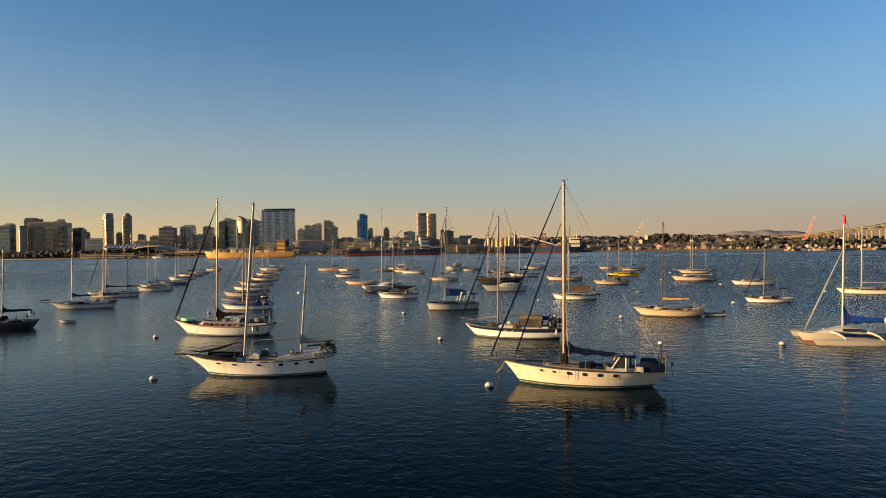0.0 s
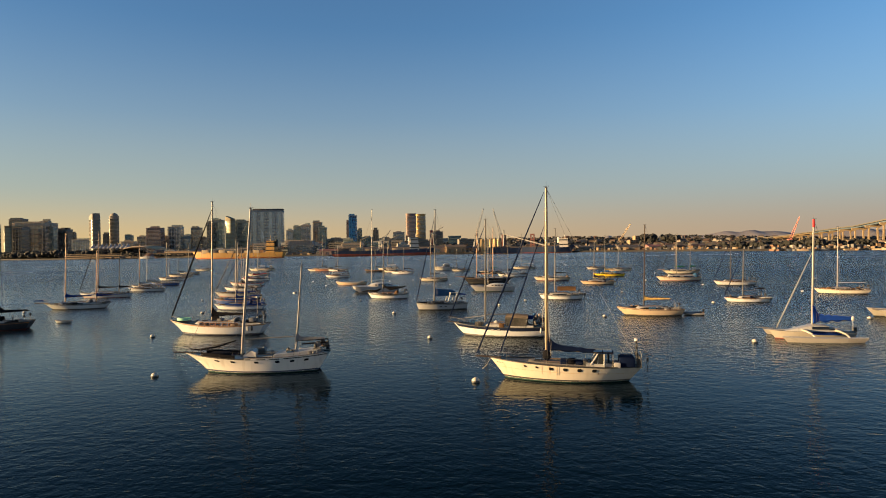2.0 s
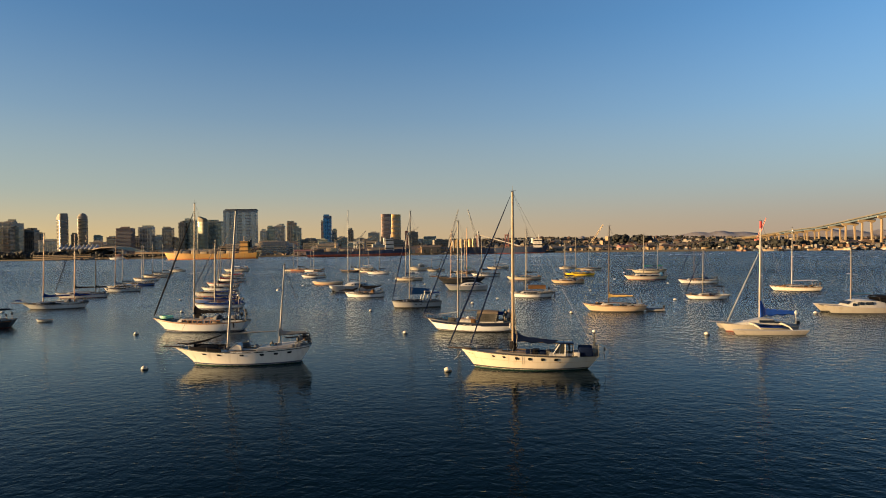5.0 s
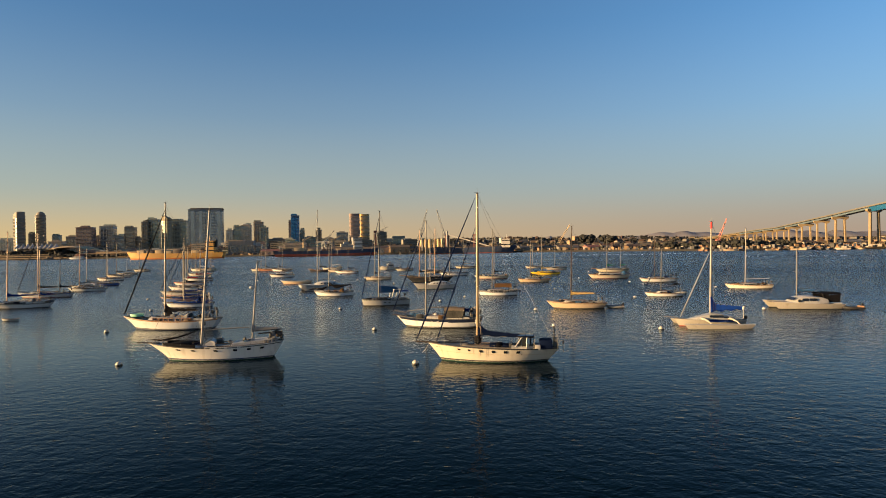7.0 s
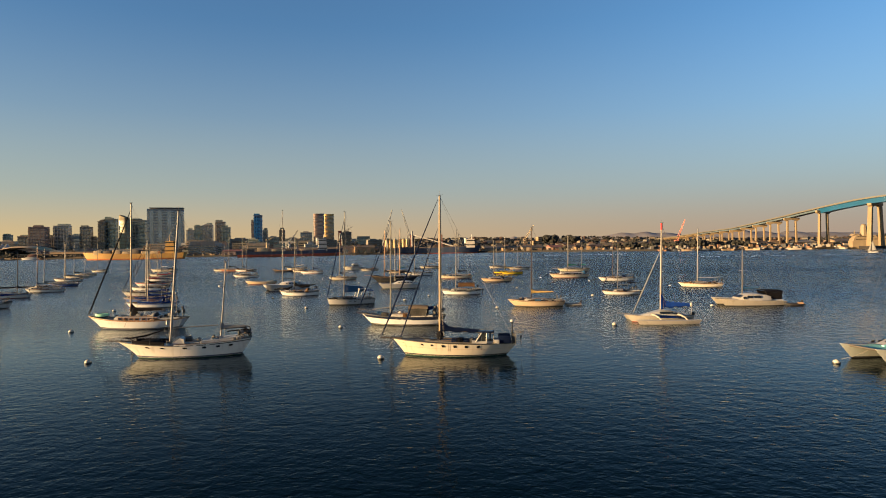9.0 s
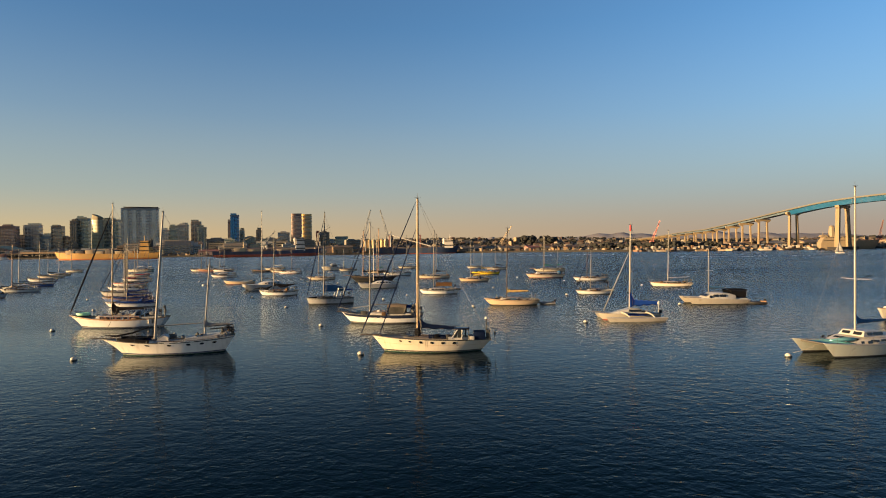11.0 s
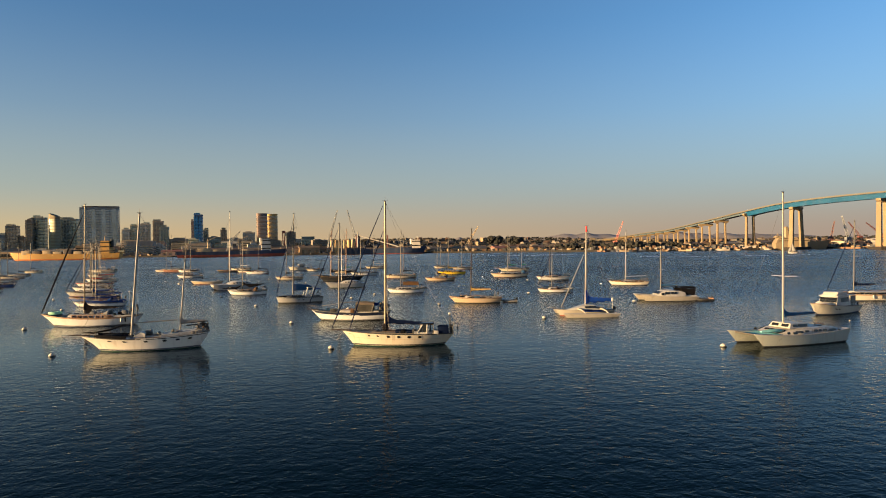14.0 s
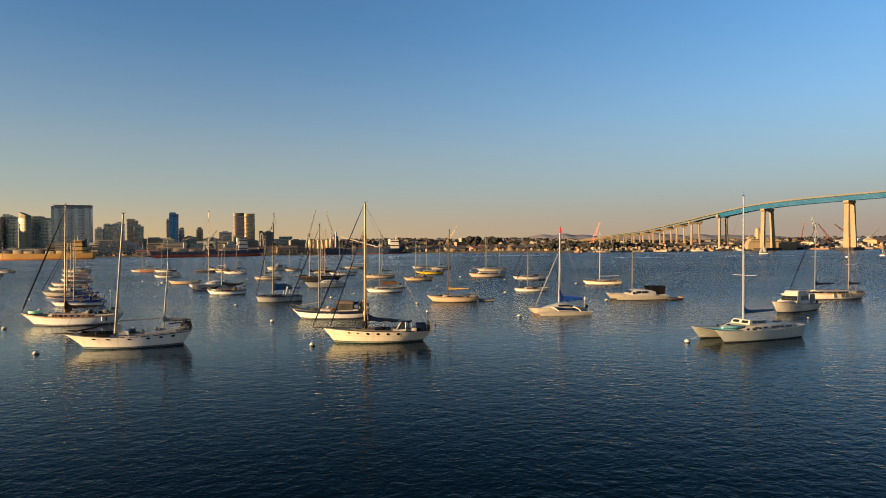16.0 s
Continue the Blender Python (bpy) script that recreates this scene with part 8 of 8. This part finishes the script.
# ---- convention centre with its tent roof ----
def convention_centre():
    t = thing("convention_centre", -955, 1118, land_z(-955, 1118), 12, "long low convention centre with white tent roof", "building")
    wall, glaze = FACADE["tan"]
    for x0, x1, z in ((-150, 60, 8), (60, 150, 11)):
        bm = bmesh.new()
        box(bm, x0, x1, -20, 30, -1, z)
        part("wall", bm, wall, t, smooth=False)
        for j in range(2):
            bm = bmesh.new()
            box(bm, x0 + 1, x1 - 1, -20.3, -19.8, 1.5 + 3.8 * j, 3.4 + 3.8 * j)
            part("window_strip", bm, glaze, t, smooth=False)
    bm = bmesh.new()
    rings(bm, [[(x, -24, z - 2), (x, 34, z - 2), (x, 20, z + 1), (x, -10, z + 1)] for x, z in ((-38, 15), (-30, 19), (-10, 22.5), (12, 23), (32, 21), (48, 16.5))])
    part("roof", bm, CARGO, t, "sandy vaulted roof")
    for i in range(9):
        bm = bmesh.new()
        x = -118 + i * 9.5
        n = 12
        c = bm.verts.new((x, 25, 31))
        ring = [bm.verts.new((x + 5.2 * math.cos(k * math.tau / n), 25 + 14 * math.sin(k * math.tau / n), 21 + 1.5 * math.cos(k * math.tau / n * 2))) for k in range(n)]
        inner = [bm.verts.new((x + 2.2 * math.cos(k * math.tau / n), 25 + 6 * math.sin(k * math.tau / n), 24.5)) for k in range(n)]
        for k in range(n):
            j = (k + 1) % n
            bm.faces.new((ring[k], ring[j], inner[j], inner[k]))
            bm.faces.new((inner[k], inner[j], c))
        part("tent", bm, cloth("tent", (0.3, 0.3, 0.31)), t, "white peaked fabric tent")


convention_centre()

# ---- houses on the slopes ----
random.seed(7)
HOUSE = [surface("house_" + nm, c, 0.85, vary=0.12, scale=0.2) for nm, c in (("cream", (0.1, 0.08, 0.058)), ("white", (0.16, 0.145, 0.125)), ("tan", (0.065, 0.048, 0.035)), ("brick", (0.065, 0.035, 0.026)), ("grey", (0.08, 0.075, 0.07)), ("umber", (0.055, 0.045, 0.037)))]
ROOF = [surface("roof_" + nm, c, 0.9, vary=0.2, scale=0.2) for nm, c in (("terracotta", (0.06, 0.033, 0.024)), ("grey", (0.05, 0.047, 0.045)), ("brown", (0.06, 0.043, 0.033)))]
SHAPES = {}
for i in range(300):
    hx = random.uniform(-420, 1250) if i < 120 else random.uniform(60, 760)
    hy = line_at(SHORE, hx) + (random.choice((random.uniform(40, 320), random.uniform(250, 1150))) if i < 120 else random.uniform(24, 270))
    w, d, hh = random.choice(((6, 5, 3), (8, 6, 3.5), (10, 7, 4.5), (15, 9, 5), (7, 7, 4)))
    house_turn = random.choice((random.uniform(8, 30), random.uniform(8, 30), random.uniform(0, 90)))
    tt = thing("house", hx, hy, land_z(hx, hy), house_turn, "small pale house on the far slope", "house", "hillside houses")
    wm, rm = random.choice(HOUSE), random.choice(ROOF)
    key = (w, d, hh, wm.name, rm.name)
    if key not in SHAPES:
        ob_bm = bmesh.new()
        box(ob_bm, -w / 2, w / 2, -d / 2, d / 2, -2, hh)
        a = bpy.data.meshes.new("wall")
        ob_bm.to_mesh(a)
        ob_bm.free()
        a.materials.append(wm)
        ob_bm = bmesh.new()
        rings(ob_bm, [[(xx, -d / 2 - 0.5, hh), (xx, d / 2 + 0.5, hh), (xx * 0.7, 0, hh + d * 0.22)] for xx in (-w / 2 - 0.5, w / 2 + 0.5)])
        b = bpy.data.meshes.new("roof")
        ob_bm.to_mesh(b)
        ob_bm.free()
        b.materials.append(rm)
        ob_bm = bmesh.new()
        box(ob_bm, -w * 0.38, w * 0.38, -d / 2 - 0.12, d / 2 + 0.12, hh * 0.45, hh * 0.72)
        c = bpy.data.meshes.new("window")
        ob_bm.to_mesh(c)
        ob_bm.free()
        c.materials.append(PORT)
        SHAPES[key] = (a, b, c)
    for nm, me in zip(("wall", "roof", "window"), SHAPES[key]):
        ob = new(nm, me)
        ob.parent = tt


# the rest of the town, too small to tell apart
vs, fs, mi = [], [], []
for i in range(420):
    hx = random.uniform(-420, 1000)
    hy = line_at(SHORE, hx) + random.choice((random.uniform(120, 420), random.uniform(300, 1150)))
    g = land_z(hx, hy)
    w, d, hh = random.uniform(5, 9), random.uniform(4, 6), random.uniform(4, 8)
    ca, sa = math.cos(i * 1.7), math.sin(i * 1.7)
    n0 = len(vs)
    for px, py, pz in ((-w, -d, -2), (w, -d, -2), (w, d, -2), (-w, d, -2), (-w, -d, hh), (w, -d, hh), (w, d, hh), (-w, d, hh), (-w * 0.7, 0, hh + d * 0.5), (w * 0.7, 0, hh + d * 0.5)):
        vs.append((hx + px * ca - py * sa, hy + px * sa + py * ca, g + pz))
    walls, roofs = random.randrange(6), 6 + random.randrange(3)
    for f, m in (((0, 1, 5, 4), walls), ((1, 2, 6, 5), walls), ((2, 3, 7, 6), walls), ((3, 0, 4, 7), walls), ((4, 5, 9, 8), roofs), ((6, 7, 8, 9), roofs), ((5, 6, 9), roofs), ((7, 4, 8), roofs)):
        fs.append([n0 + k for k in f])
        mi.append(m)
me = bpy.data.meshes.new("far_town")
me.from_pydata(vs, [], fs)
for m in HOUSE + ROOF:
    me.materials.append(m)
for p, m in zip(me.polygons, mi):
    p.material_index = m
tagged(new("far_town", me), "many small houses scattered over the far hills", "houses", kind="stuff")


# ---- trees of the far shore ----
def far_trees(name, label, spots, low=(4, 9)):
    """Many small crowns, each of several ragged clumps on a trunk, in one object."""
    vs, fs = [], []
    for x, y, s in spots:
        g = land_z(x, y)
        for c in range(5):
            cx, cy, cz = x + random.uniform(-0.5, 0.5) * s, y + random.uniform(-0.4, 0.4) * s, g + s * random.uniform(0.45, 0.95)
            r = s * random.uniform(0.22, 0.42)
            base = len(vs)
            ring = 6
            vs.append((cx, cy, cz + r * random.uniform(0.7, 1.1)))
            for lv in (0.45, -0.35):
                for k in range(ring):
                    a = k * math.tau / ring + lv
                    q = r * random.uniform(0.7, 1.2)
                    vs.append((cx + q * math.cos(a), cy + q * math.sin(a), cz + r * lv + random.uniform(-0.2, 0.2) * r))
            vs.append((cx, cy, cz - r * 0.9))
            for k in range(ring):
                j = (k + 1) % ring
                fs.append((base, base + 1 + k, base + 1 + j))
                fs.append((base + 1 + k, base + 7 + k, base + 7 + j, base + 1 + j))
                fs.append((base + 7 + k, base + 13, base + 7 + j))
        base = len(vs)
        for z, q in ((g - 1, 0.05), (g + s * 0.6, 0.03)):
            for k in range(4):
                vs.append((x + q * s * math.cos(k * 1.57), y + q * s * math.sin(k * 1.57), z))
        for k in range(4):
            j = (k + 1) % 4
            fs.append((base + k, base + j, base + 4 + j, base + 4 + k))
    me = bpy.data.meshes.new(name)
    me.from_pydata(vs, [], fs)
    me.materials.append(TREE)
    ob = new(name, me)
    tagged(ob, label, "trees", kind="stuff")


def spread(n, x0, x1, d0, d1, s0, s1):
    out = []
    for _ in range(n):
        x = random.uniform(x0, x1)
        out.append((x, line_at(SHORE, x) + random.uniform(d0, d1), random.uniform(s0, s1)))
    return out


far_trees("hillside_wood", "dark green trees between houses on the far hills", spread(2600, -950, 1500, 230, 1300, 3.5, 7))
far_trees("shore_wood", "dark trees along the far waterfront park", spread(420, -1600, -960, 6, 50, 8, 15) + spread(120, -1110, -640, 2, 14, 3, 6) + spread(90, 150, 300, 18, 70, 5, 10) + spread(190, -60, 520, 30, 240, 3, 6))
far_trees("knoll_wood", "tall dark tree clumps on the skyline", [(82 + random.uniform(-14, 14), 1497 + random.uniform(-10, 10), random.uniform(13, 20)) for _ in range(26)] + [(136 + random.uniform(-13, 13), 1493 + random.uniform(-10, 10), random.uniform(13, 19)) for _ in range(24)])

# ---- small craft along the far quays ----
for i in range(64):
    px = random.choice((random.uniform(190, 330), random.uniform(225, 400), random.uniform(200, 420), random.uniform(-1000, -850), random.uniform(480, 600)))
    py = line_at(SHORE, px) - random.uniform(6, 30)
    tt = thing("workboat", px, py, 0, random.uniform(0, 360), "small pale craft moored at the far quay", "boat", "quay craft")
    hh = Hull(random.uniform(12, 22), 5, (2.6, 1.9, 2.0), (0.06, 0.02), 0.8, depth=0.8)
    part("hull", strake(hh, -0.8, 1.0, 3, us=US[::3]), random.choice(YARD), tt)
    ob_bm = bmesh.new()
    box(ob_bm, -2.4, 2, -1.5, 1.5, 1.6, random.uniform(2.8, 4.6), 0.2)
    part("cabin", ob_bm, random.choice(YARD), tt)
tt = thing("ferry", -893, 1062, 0, 195, "white and red harbour ferry at the far landing", "boat")
fh = Hull(30, 8, (3.5, 2.6, 2.6), (0.06, 0.02), 0.8, depth=1)
part("hull", strake(fh, -0.8, 1.0, 4), HULL["white"], tt)
for z0, z1, mat in ((2.4, 5.4, PLASTIC), (5.4, 8.0, CRANERED), (8.0, 10.0, CRANERED)):
    ob_bm = bmesh.new()
    box(ob_bm, -11, 9 - z0, -3.4, 3.4, z0, z1, 0.2)
    part("deck_house", ob_bm, mat, tt)
